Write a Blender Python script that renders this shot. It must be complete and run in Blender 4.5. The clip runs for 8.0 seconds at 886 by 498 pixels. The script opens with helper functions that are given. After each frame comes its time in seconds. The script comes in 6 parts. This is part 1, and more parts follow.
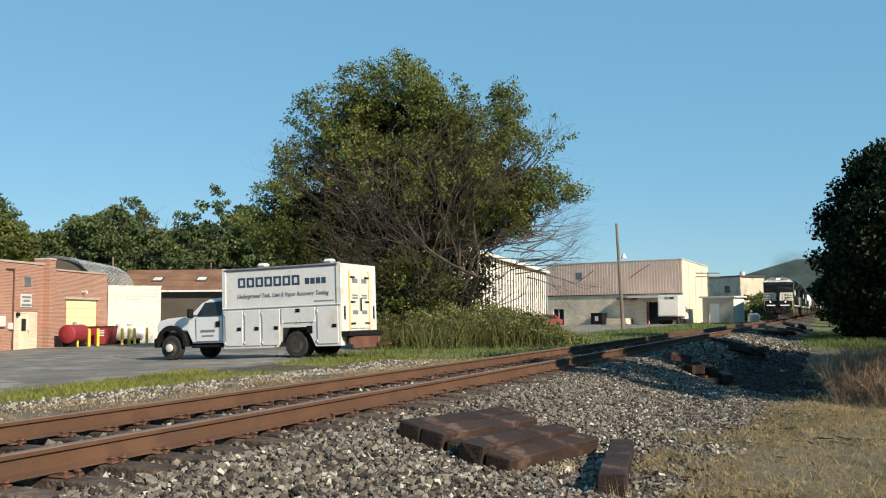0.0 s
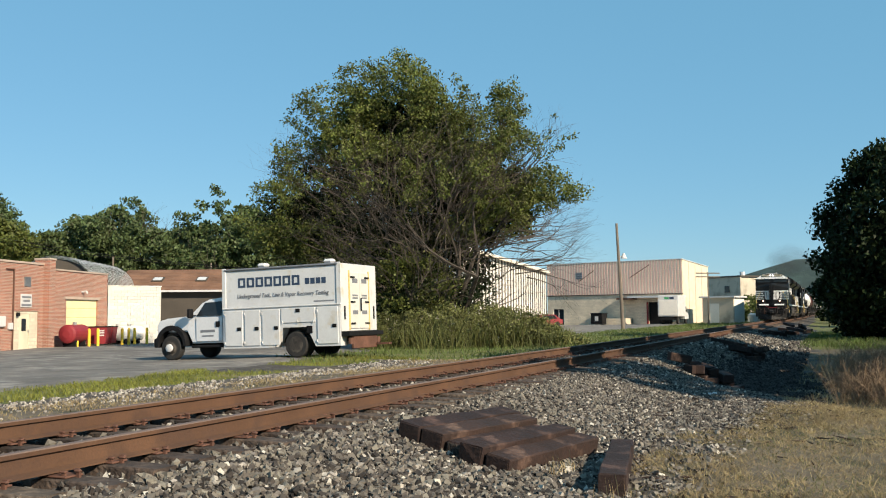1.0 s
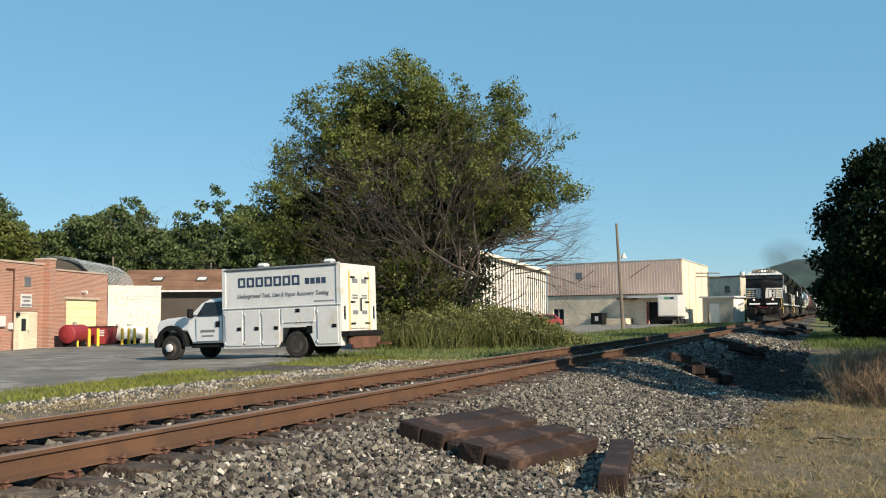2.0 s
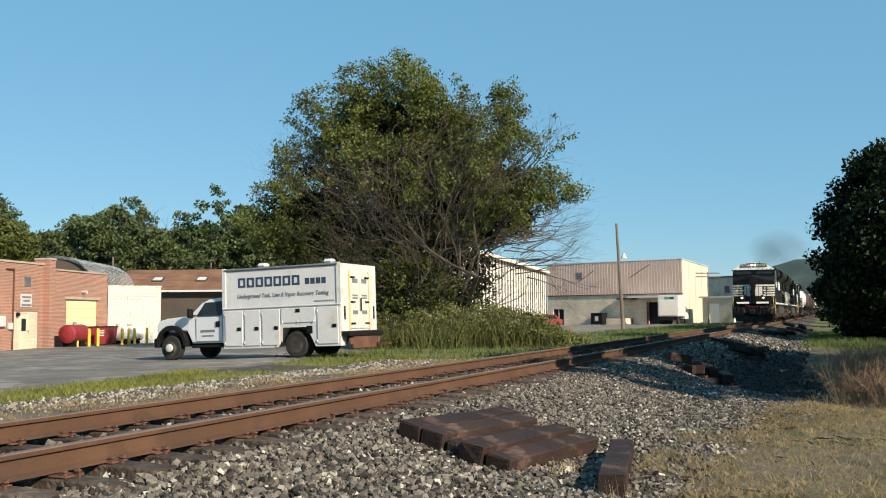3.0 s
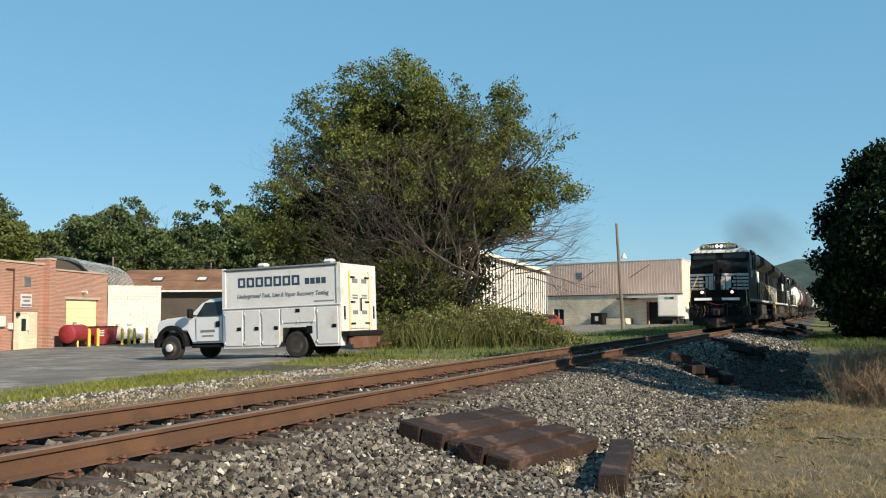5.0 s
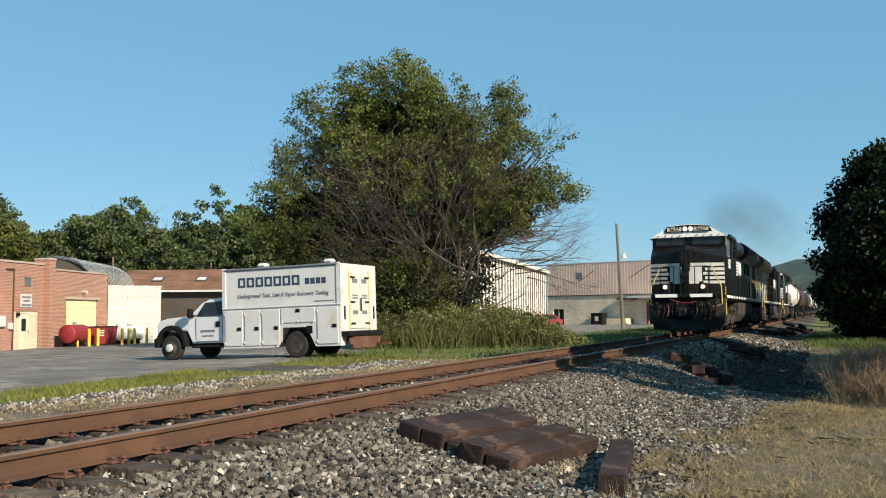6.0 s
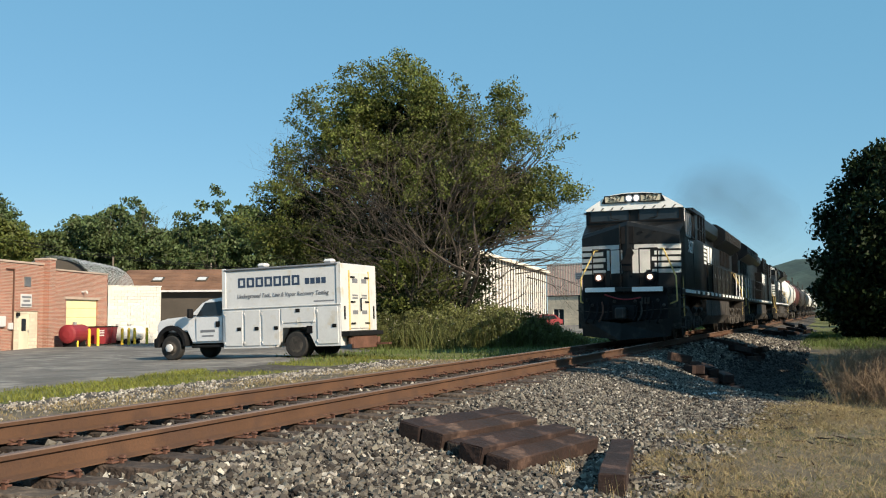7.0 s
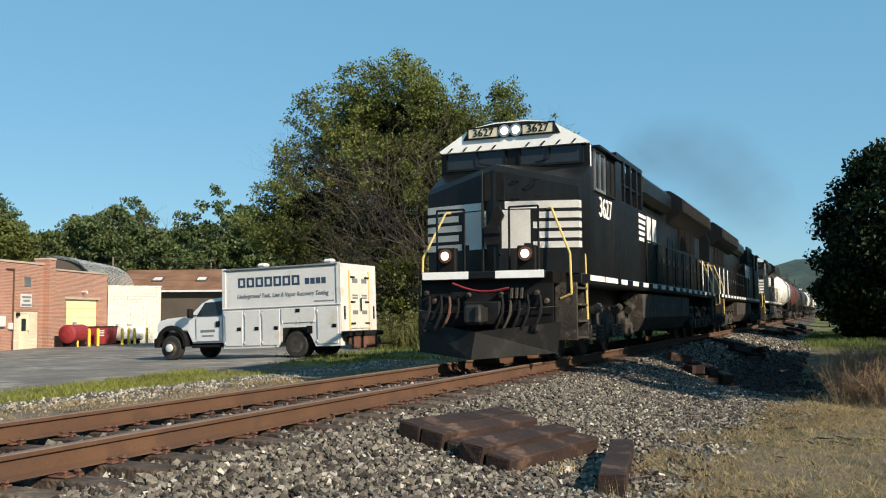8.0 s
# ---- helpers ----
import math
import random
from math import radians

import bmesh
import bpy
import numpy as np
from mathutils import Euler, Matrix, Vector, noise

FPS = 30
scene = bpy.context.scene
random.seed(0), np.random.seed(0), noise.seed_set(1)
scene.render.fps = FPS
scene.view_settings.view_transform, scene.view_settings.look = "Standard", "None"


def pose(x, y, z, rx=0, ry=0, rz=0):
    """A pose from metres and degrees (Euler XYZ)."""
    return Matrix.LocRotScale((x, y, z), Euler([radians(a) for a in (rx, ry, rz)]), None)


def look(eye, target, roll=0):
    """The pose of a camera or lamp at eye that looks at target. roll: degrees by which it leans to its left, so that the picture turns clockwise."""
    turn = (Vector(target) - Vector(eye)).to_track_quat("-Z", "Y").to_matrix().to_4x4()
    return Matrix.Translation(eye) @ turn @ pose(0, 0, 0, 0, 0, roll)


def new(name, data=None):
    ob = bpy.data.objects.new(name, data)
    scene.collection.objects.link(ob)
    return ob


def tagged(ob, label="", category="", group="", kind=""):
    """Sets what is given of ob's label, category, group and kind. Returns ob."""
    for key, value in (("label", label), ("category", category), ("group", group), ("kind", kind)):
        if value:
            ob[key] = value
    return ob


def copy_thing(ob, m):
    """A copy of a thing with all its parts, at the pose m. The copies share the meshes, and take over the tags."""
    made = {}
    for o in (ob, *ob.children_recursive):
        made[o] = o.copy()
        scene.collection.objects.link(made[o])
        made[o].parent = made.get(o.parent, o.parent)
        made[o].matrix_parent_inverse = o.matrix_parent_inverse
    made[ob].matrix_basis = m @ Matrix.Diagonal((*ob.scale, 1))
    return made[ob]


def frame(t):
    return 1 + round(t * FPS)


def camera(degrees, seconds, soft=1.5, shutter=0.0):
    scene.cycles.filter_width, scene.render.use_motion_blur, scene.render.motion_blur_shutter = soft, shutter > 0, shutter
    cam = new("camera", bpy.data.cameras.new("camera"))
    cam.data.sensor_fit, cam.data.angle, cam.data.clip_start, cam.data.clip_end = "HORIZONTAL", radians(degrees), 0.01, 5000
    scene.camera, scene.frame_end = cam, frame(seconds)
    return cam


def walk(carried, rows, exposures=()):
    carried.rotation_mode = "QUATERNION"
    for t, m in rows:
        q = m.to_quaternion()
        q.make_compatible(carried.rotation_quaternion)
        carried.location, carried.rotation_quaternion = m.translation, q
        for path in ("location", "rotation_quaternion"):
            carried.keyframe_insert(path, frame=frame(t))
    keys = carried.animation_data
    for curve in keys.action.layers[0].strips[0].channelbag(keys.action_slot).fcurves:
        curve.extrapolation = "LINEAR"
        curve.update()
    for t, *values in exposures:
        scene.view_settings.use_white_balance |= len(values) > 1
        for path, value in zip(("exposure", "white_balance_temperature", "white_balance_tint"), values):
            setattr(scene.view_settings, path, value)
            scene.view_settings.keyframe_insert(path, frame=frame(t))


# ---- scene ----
cam = camera(51.4, 8.0, soft=1.1)
EYE = (0.0, 0.0, 0.861)
STAND = pose(*EYE, 94.057, 0, 0) @ pose(0, 0, 0, 0, 0, -0.435)
walk(cam, [(0.0, STAND), (8.0, STAND)])

# ---- light ----
SUN_TO = Vector((0.69, -0.72, 0.56)).normalized()
sun = new("sun", bpy.data.lights.new("sun", "SUN"))
sun.data.energy, sun.data.angle, sun.data.color = 5.0, radians(0.6), (1.0, 0.85, 0.65)
sun.matrix_world = look((60, -60, 60), Vector((60, -60, 60)) - SUN_TO)
world = bpy.data.worlds.new("sky")
scene.world = world
world.use_nodes = True
sky = world.node_tree.nodes.new("ShaderNodeTexSky")
sky.sky_type, sky.sun_disc = "NISHITA", False
sky.sun_elevation = math.asin(SUN_TO.z)
sky.sun_rotation = math.atan2(SUN_TO.x, SUN_TO.y)
sky.air_density, sky.dust_density, sky.ozone_density = 1.0, 0.0, 3.0
back = world.node_tree.nodes["Background"]
back.inputs["Strength"].default_value = 0.066
clear = world.node_tree.nodes.new("ShaderNodeMix")
clear.data_type = "RGBA"
clear.inputs["Factor"].default_value = 0.55
clear.inputs["B"].default_value = (1.95, 5.5, 8.1, 1)
world.node_tree.links.new(sky.outputs[0], clear.inputs["A"])
world.node_tree.links.new(clear.outputs["Result"], back.inputs["Color"])
scene.view_settings.exposure = 0.62


# ---- tools ----
def part(name, bm, material, parent=None, label="", smooth=False):
    """One bmesh as one mesh object, under its thing."""
    me = bpy.data.meshes.new(name)
    bm.normal_update()
    bm.to_mesh(me)
    bm.free()
    if smooth:
        me.polygons.foreach_set("use_smooth", [True] * len(me.polygons))
    for m in (material if isinstance(material, (list, tuple)) else [material]):
        me.materials.append(m)
    ob = new(name, me)
    ob.parent = parent
    if label:
        ob["label"] = label
    return ob


def thing(name, label, category, m=None, group="", kind=""):
    ob = new(name)
    ob.empty_display_size = 0.3
    ob.matrix_world = m or Matrix()
    return tagged(ob, label, category, group, kind)


def shared(name, me, parent, m=None, label=""):
    ob = new(name, me)
    ob.parent = parent
    if m is not None:
        ob.matrix_basis = m
    if label:
        ob["label"] = label
    return ob


def box(bm, x0, x1, y0, y1, z0, z1, bevel=0.0, m=None, mi=0):
    r = bmesh.ops.create_cube(bm, size=1)
    vs = r["verts"]
    for v in vs:
        v.co = Vector(((x0 + x1) / 2 + v.co.x * (x1 - x0), (y0 + y1) / 2 + v.co.y * (y1 - y0), (z0 + z1) / 2 + v.co.z * (z1 - z0)))
    if m is not None:
        bmesh.ops.transform(bm, matrix=m, verts=vs)
    fs = {f for v in vs for f in v.link_faces}
    for f in fs:
        f.material_index = mi
    if bevel:
        es = {e for v in vs for e in v.link_edges}
        r = bmesh.ops.bevel(bm, geom=list(es), offset=bevel, segments=1, affect="EDGES", clamp_overlap=True)
        for f in r["faces"]:
            f.material_index = mi
    return vs


def B(*a, **k):
    bm = bmesh.new()
    box(bm, *a, **k)
    return bm


def tube(bm, a, b, r0, r1=None, seg=8, caps=True, mi=0):
    a, b = Vector(a), Vector(b)
    r1 = r0 if r1 is None else r1
    d = (b - a)
    if d.length < 1e-6:
        return
    q = d.to_track_quat("Z", "Y").to_matrix()
    ring = []
    for p, r in ((a, r0), (b, r1)):
        ring.append([bm.verts.new(p + q @ Vector((r * math.cos(2 * math.pi * i / seg), r * math.sin(2 * math.pi * i / seg), 0))) for i in range(seg)])
    for i in range(seg):
        j = (i + 1) % seg
        bm.faces.new((ring[0][i], ring[0][j], ring[1][j], ring[1][i])).material_index = mi
    if caps:
        bm.faces.new(ring[0][::-1]).material_index = mi
        bm.faces.new(ring[1]).material_index = mi


def pipe(pts, r, seg=6):
    bm = bmesh.new()
    for a, b in zip(pts, pts[1:]):
        tube(bm, a, b, r, seg=seg)
    return bm


def prism(bm, outline, axis, lo, hi, mi=0):
    """Extrude a 2D outline along axis (0, 1, 2) from lo to hi; outline in the other two axes in order."""
    def put(p, w):
        c = [p[0], p[1]]
        c.insert(axis, w)
        return bm.verts.new(c)
    a = [put(p, lo) for p in outline]
    b = [put(p, hi) for p in outline]
    n = len(a)
    for i in range(n):
        bm.faces.new((a[i], a[(i + 1) % n], b[(i + 1) % n], b[i])).material_index = mi
    bm.faces.new(a[::-1]).material_index = mi
    bm.faces.new(b).material_index = mi
    bmesh.ops.recalc_face_normals(bm, faces=bm.faces[:])


def revolve(bm, prof, seg=24, axis="x", mi=0):
    """Rings of (along, radius) about an axis through the origin."""
    rings = []
    for u, r in prof:
        ring = []
        for i in range(seg):
            a = 2 * math.pi * i / seg
            c, s = r * math.cos(a), r * math.sin(a)
            ring.append(bm.verts.new({"x": (u, c, s), "y": (c, u, s), "z": (c, s, u)}[axis]))
        rings.append(ring)
    for p, q in zip(rings, rings[1:]):
        for i in range(seg):
            j = (i + 1) % seg
            bm.faces.new((p[i], p[j], q[j], q[i])).material_index = mi
    bm.faces.new(rings[0]).material_index = mi
    bm.faces.new(rings[-1]).material_index = mi
    bmesh.ops.recalc_face_normals(bm, faces=bm.faces[:])


# the track: a straight line; lat grows towards the camera's side, s away from it
TH = 0.4027
ORIGIN = Vector((0, 14.347, 0))
ALONG = Vector((math.sin(TH), math.cos(TH), 0))
ACROSS = Vector((math.cos(TH), -math.sin(TH), 0))


def on_track(lat, s, z=0.0):
    return ORIGIN + float(lat) * ACROSS + float(s) * ALONG + Vector((0, 0, z))


def track_coords(x, y):
    p = Vector((x, y, 0)) - ORIGIN
    return p.dot(ACROSS), p.dot(ALONG)


TRACK = Matrix.Translation(ORIGIN) @ Matrix.Rotation(-TH, 4, "Z")   # local x: lat, local y: s

PROFILE_LAT = [-400, -60, -38, -14, -7, -4.0, -2.6, -1.75, -1.3, 1.3, 1.75, 2.2, 3.4, 4.6, 7.0, 14, 60, 400]
PROFILE_Z = [-1.4, -1.0, -0.85, -0.56, -0.5, -0.46, -0.40, -0.27, -0.235, -0.235, -0.29, -0.39, -0.58, -0.60, -0.60, -0.66, -0.9, -1.3]


def ease(v, a, b):
    f = max(0.0, min(1.0, (v - a) / (b - a)))
    return f * f * (3 - 2 * f)


def hollow(lat, s):
    """A shallow trough in the ballast shoulder beside the heaps of ties."""
    lip = 8.2 - 1.6 * (min(lat, 6.0) - 2.0)
    return 0.36 * ease(lat, 1.7, 3.2) * (1 - ease(lat, 6.5, 11.0)) * ease(s, lip - 0.6, lip + 2.6) * (1 - ease(s, 20, 30))


def ground_z(x, y):
    lat, s = track_coords(x, y)
    z = float(np.interp(lat, PROFILE_LAT, PROFILE_Z))
    z -= hollow(lat, s)
    z += 0.12 * math.exp(-((x + 3.9) ** 2 + (y - 28.8) ** 2) / 9.0)
    if lat > 3.4 or lat < -2.4:
        z += 0.05 * noise.noise((x * 0.25, y * 0.25, 3)) * min(1.0, abs(lat) - 2.4)
    return z


# ---- materials ----
def material(name, base, rough=0.7, metal=0.0, spots=(), scale=6.0, fine=60.0, vary=0.25, bump=0.15, island=0.0, obj=0.0, streak=0.0, spec=0.4, coat=0.0, dirt=None):
    """A surface with two scales of variation. spots: (colour, amount) of a patchy second colour."""
    m = bpy.data.materials.new(name)
    m.use_nodes = True
    nt = m.node_tree
    N, L = nt.nodes, nt.links
    bsdf = N["Principled BSDF"]
    bsdf.inputs["Metallic"].default_value = metal
    bsdf.inputs["Specular IOR Level"].default_value = spec
    bsdf.inputs["Coat Weight"].default_value = coat
    tc = N.new("ShaderNodeTexCoord")
    co = tc.outputs["Object"]
    if streak:
        mp = N.new("ShaderNodeMapping")
        mp.inputs["Scale"].default_value = (1, 1, streak)
        L.new(co, mp.inputs[0])
        co = mp.outputs[0]

    def tex(sc, detail=4.0):
        n = N.new("ShaderNodeTexNoise")
        n.inputs["Scale"].default_value, n.inputs["Detail"].default_value = sc, detail
        L.new(co, n.inputs["Vector"])
        return n.outputs["Fac"]

    def ramp(src, lo, hi, a=0.0, b=1.0):
        r = N.new("ShaderNodeMapRange")
        r.inputs["From Min"].default_value, r.inputs["From Max"].default_value = lo, hi
        r.inputs["To Min"].default_value, r.inputs["To Max"].default_value = a, b
        L.new(src, r.inputs["Value"])
        return r.outputs[0]

    def mix(fac, a, b, mode="MIX"):
        x = N.new("ShaderNodeMix")
        x.data_type, x.blend_type = "RGBA", mode
        for s, v in ((x.inputs["Factor"], fac), (x.inputs["A"], a), (x.inputs["B"], b)):
            if hasattr(v, "is_output"):
                L.new(v, s)
            else:
                s.default_value = v if isinstance(v, float) else (*v, 1)
        return x.outputs["Result"]

    big, small = tex(scale), tex(fine)
    col = mix(ramp(big, 0.3, 0.7), [c * (1 - vary) for c in base], [min(1, c * (1 + vary)) for c in base])
    for i, (c2, amt) in enumerate(spots):
        t = tex(scale * (1.7 + 2.3 * i), 6.0)
        col = mix(ramp(t, 0.62 - amt * 0.5, 0.78 - amt * 0.5), col, c2)
    f = ramp(small, 0.25, 0.75, 1 - vary * 0.8, 1 + vary * 0.8)
    g = N.new("ShaderNodeCombineColor")
    for i in range(3):
        L.new(f, g.inputs[i])
    col = mix(1.0, col, g.outputs[0], "MULTIPLY")
    for src, amt in (("island", island), ("obj", obj)):
        if amt:
            n = N.new("ShaderNodeNewGeometry" if src == "island" else "ShaderNodeObjectInfo")
            o = n.outputs["Random Per Island" if src == "island" else "Random"]
            h = N.new("ShaderNodeHueSaturation")
            L.new(ramp(o, 0, 1, 1 - amt, 1 + amt), h.inputs["Value"])
            L.new(ramp(o, 0, 1, 0.5 - amt * 0.03, 0.5 + amt * 0.03), h.inputs["Hue"])
            L.new(col, h.inputs["Color"])
            col = h.outputs[0]
    L.new(col, bsdf.inputs["Base Color"])
    L.new(ramp(small, 0.2, 0.8, max(0.02, rough - 0.1), min(1, rough + 0.1)), bsdf.inputs["Roughness"])
    if bump:
        b = N.new("ShaderNodeBump")
        b.inputs["Strength"].default_value, b.inputs["Distance"].default_value = bump, 0.6 / fine
        L.new(small, b.inputs["Height"])
        L.new(b.outputs[0], bsdf.inputs["Normal"])
    return m


def leafy(name, base, vary=0.3, trans=0.35, spec=0.3):
    """Thin leaves: diffuse with light coming through."""
    m = material(name, base, 0.55, scale=0.4, fine=3.0, vary=vary, bump=0, island=0.45, spec=spec)
    nt = m.node_tree
    bsdf, out = nt.nodes["Principled BSDF"], nt.nodes["Material Output"]
    tr, mx = nt.nodes.new("ShaderNodeBsdfTranslucent"), nt.nodes.new("ShaderNodeMixShader")
    src = bsdf.inputs["Base Color"].links[0].from_socket
    nt.links.new(src, tr.inputs["Color"])
    mx.inputs[0].default_value = trans
    nt.links.new(bsdf.outputs[0], mx.inputs[1])
    nt.links.new(tr.outputs[0], mx.inputs[2])
    nt.links.new(mx.outputs[0], out.inputs["Surface"])
    return m


def glow(name, color, strength):
    m = bpy.data.materials.new(name)
    m.use_nodes = True
    b = m.node_tree.nodes["Principled BSDF"]
    b.inputs["Emission Color"].default_value = (*color, 1)
    b.inputs["Emission Strength"].default_value = strength
    b.inputs["Base Color"].default_value = (0.8, 0.8, 0.8, 1)
    return m


def glass(name, tint, rough=0.05):
    m = material(name, tint, rough, vary=0.1, bump=0, spec=0.35, fine=3)
    return m


M_GRAVEL = material("gravel_ground", (0.062, 0.053, 0.045), 0.95, spots=[((0.12, 0.108, 0.095), 0.25), ((0.035, 0.03, 0.027), 0.3)], scale=2.0, fine=45, vary=0.45, bump=1.0)
M_STONE = material("ballast_stone", (0.100, 0.087, 0.074), 0.9, scale=3.0, fine=80, vary=0.2, bump=0.3, island=0.95)
# dark slag colour that also paints in deeper shade for the hollow
M_SHADECINDER = material("shade_dark_cinder_stone", (0.042, 0.037, 0.034), 0.95, scale=3.0, fine=80, vary=0.3, bump=0.3, island=0.8)
M_STONEPALE = material("pale_gravel_stone", (0.27, 0.245, 0.215), 0.9, scale=3.0, fine=80, vary=0.2, bump=0.3, island=0.7)
M_ASPHALT = material("asphalt", (0.145, 0.132, 0.118), 0.95, spots=[((0.25, 0.23, 0.205), 0.3), ((0.10, 0.095, 0.09), 0.2)], scale=0.5, fine=16, vary=0.3, bump=0.6)
M_SOIL = material("dry_soil", (0.125, 0.099, 0.068), 0.95, spots=[((0.055, 0.052, 0.026), 0.3), ((0.16, 0.125, 0.08), 0.2)], scale=0.7, fine=25, vary=0.4, bump=0.8)
M_TURF = material("turf", (0.105, 0.115, 0.03), 0.95, spots=[((0.2, 0.17, 0.08), 0.2)], scale=0.5, fine=22, vary=0.4, bump=0.8)
M_RAIL = material("rusty_rail", (0.092, 0.047, 0.026), 0.85, spots=[((0.075, 0.04, 0.025), 0.3)], scale=1.5, fine=50, vary=0.2, bump=0.2)
M_RAILTOP = material("rail_head_worn", (0.15, 0.105, 0.085), 0.72, metal=0.1, scale=2, fine=60, vary=0.15, bump=0.05)
M_TIE = material("weathered_tie", (0.055, 0.041, 0.033), 0.95, spots=[((0.13, 0.095, 0.072), 0.25)], scale=3, fine=30, vary=0.4, bump=0.8, obj=0.35)
M_CREO = material("creosoted_tie", (0.026, 0.0135, 0.0105), 0.85, spots=[((0.11, 0.065, 0.048), 0.13)], scale=2.5, fine=28, vary=0.35, bump=0.5, obj=0.25)
M_BRICK = material("red_brick", (0.33, 0.115, 0.06), 0.92, scale=1.0, fine=20, vary=0.25, bump=0.2, obj=0.2, island=0.25)
M_MORTAR = material("mortar", (0.42, 0.33, 0.27), 0.95, scale=1, fine=30, vary=0.15)
M_WHITEWALL = material("white_painted_block", (0.60, 0.585, 0.535), 0.85, spots=[((0.40, 0.38, 0.33), 0.26)], scale=0.8, fine=20, vary=0.1, obj=0.08, island=0.06)
M_CREAM = material("cream_paint", (0.62, 0.56, 0.42), 0.7, scale=1.2, fine=20, vary=0.1)
M_YELLOWDOOR = material("yellow_paint", (0.84, 0.72, 0.40), 0.6, scale=1.0, fine=20, vary=0.06)
M_TAN = material("tan_siding", (0.80, 0.71, 0.57), 0.75, scale=0.3, fine=8, vary=0.08, bump=0.05)
M_RIBRED = material("faded_red_rib", (0.68, 0.46, 0.38), 0.75, scale=0.4, fine=8, vary=0.12, bump=0.05)
M_TANBLOCK = material("tan_block", (0.50, 0.44, 0.35), 0.9, spots=[((0.28, 0.25, 0.2), 0.2)], scale=0.3, fine=10, vary=0.12)
M_WHITESIDING = material("white_siding", (0.72, 0.69, 0.63), 0.65, scale=0.5, fine=10, vary=0.08, bump=0.05)
M_GALV = material("galvanised_metal", (0.62, 0.62, 0.61), 0.5, metal=0.15, scale=0.7, fine=14, vary=0.12, bump=0.05)
M_SHINGLE = material("brown_shingle", (0.16, 0.085, 0.055), 0.9, scale=0.8, fine=14, vary=0.25, bump=0.3, obj=0.2, island=0.2)
M_DARKWALL = material("dark_brown_siding", (0.07, 0.06, 0.05), 0.8, scale=0.6, fine=10, vary=0.15)
M_WHITE = material("white_vehicle_paint", (0.57, 0.57, 0.57), 0.4, spots=[((0.50, 0.45, 0.37), 0.10)], scale=1.6, fine=18, vary=0.06, bump=0.02, spec=0.5)
M_YELLOWED = material("yellowed_white_paint", (0.56, 0.545, 0.49), 0.5, spots=[((0.56, 0.55, 0.53), 0.3)], scale=2.0, fine=18, vary=0.08, bump=0.02)
M_SILVER = material("silver_paint", (0.60, 0.61, 0.63), 0.32, scale=1.0, fine=15, vary=0.05, bump=0.01, coat=0.4)
M_BLACK = material("black_plastic", (0.012, 0.012, 0.013), 0.65, scale=4, fine=40, vary=0.3, bump=0.1, spec=0.1)
M_RUBBER = material("tyre_rubber", (0.022, 0.021, 0.02), 0.85, scale=6, fine=50, vary=0.3, bump=0.3)
M_STEEL = material("bare_steel", (0.45, 0.45, 0.45), 0.4, metal=0.8, scale=3, fine=40, vary=0.2, bump=0.1)
M_NAVY = material("navy_lettering", (0.03, 0.05, 0.09), 0.5, vary=0.15, bump=0)
M_GREY = material("grey_lettering", (0.16, 0.17, 0.19), 0.6, vary=0.15, bump=0)
M_REDRUST = material("rusty_red_steel", (0.11, 0.052, 0.035), 0.8, scale=3, fine=30, vary=0.3)
M_RED = material("red_paint", (0.22, 0.022, 0.028), 0.55, scale=2, fine=20, vary=0.15, bump=0.05)
M_YELLOW = material("safety_yellow", (0.78, 0.52, 0.05), 0.55, scale=3, fine=20, vary=0.12, bump=0.05)
M_POLE = material("weathered_pole", (0.15, 0.125, 0.10), 0.9, scale=4, fine=30, vary=0.3, bump=0.3, streak=0.15)
M_DARKGLASS = glass("dark_glass", (0.02, 0.025, 0.03))
M_LOCO = material("black_locomotive_paint", (0.007, 0.0075, 0.008), 0.36, spots=[((0.016, 0.015, 0.014), 0.15)], scale=1.2, fine=14, vary=0.25, bump=0.03, streak=0.3, spec=0.24)
M_LOCOWHITE = material("white_stripe_paint", (0.86, 0.86, 0.84), 0.5, scale=2, fine=20, vary=0.06, bump=0.02)
M_GRIME = material("grimy_running_gear", (0.042, 0.036, 0.031), 0.85, spots=[((0.09, 0.077, 0.064), 0.2), ((0.02, 0.018, 0.016), 0.25)], scale=2.5, fine=22, vary=0.35, bump=0.3)
M_GOLD = material("gold_handrail", (0.62, 0.46, 0.16), 0.5, scale=3, fine=20, vary=0.1)
M_TANKW = material("white_tank_paint", (0.62, 0.62, 0.60), 0.5, spots=[((0.42, 0.38, 0.33), 0.15)], scale=0.7, fine=9, vary=0.1, bump=0.03)
M_TANKB = material("black_tank_paint", (0.03, 0.03, 0.032), 0.5, spots=[((0.07, 0.06, 0.055), 0.2)], scale=0.7, fine=9, vary=0.2, bump=0.03)
M_TANKR = material("maroon_tank_paint", (0.10, 0.028, 0.03), 0.55, spots=[((0.07, 0.05, 0.045), 0.2)], scale=0.7, fine=9, vary=0.2, bump=0.03)
M_BARK = material("grey_bark", (0.06, 0.05, 0.041), 0.95, scale=3, fine=20, vary=0.35, bump=0.5, streak=0.3)
M_DEADWOOD = material("dead_twigs", (0.085, 0.071, 0.058), 0.95, scale=3, fine=20, vary=0.3, bump=0)
M_LEAF = leafy("tree_leaves", (0.112, 0.130, 0.030), trans=0.3)
# darker copy of the leaf colour, for foliage that lies in shade
M_LEAFSHADE = leafy("shade_dark_leaves", (0.017, 0.027, 0.010), trans=0.12, spec=0.1)
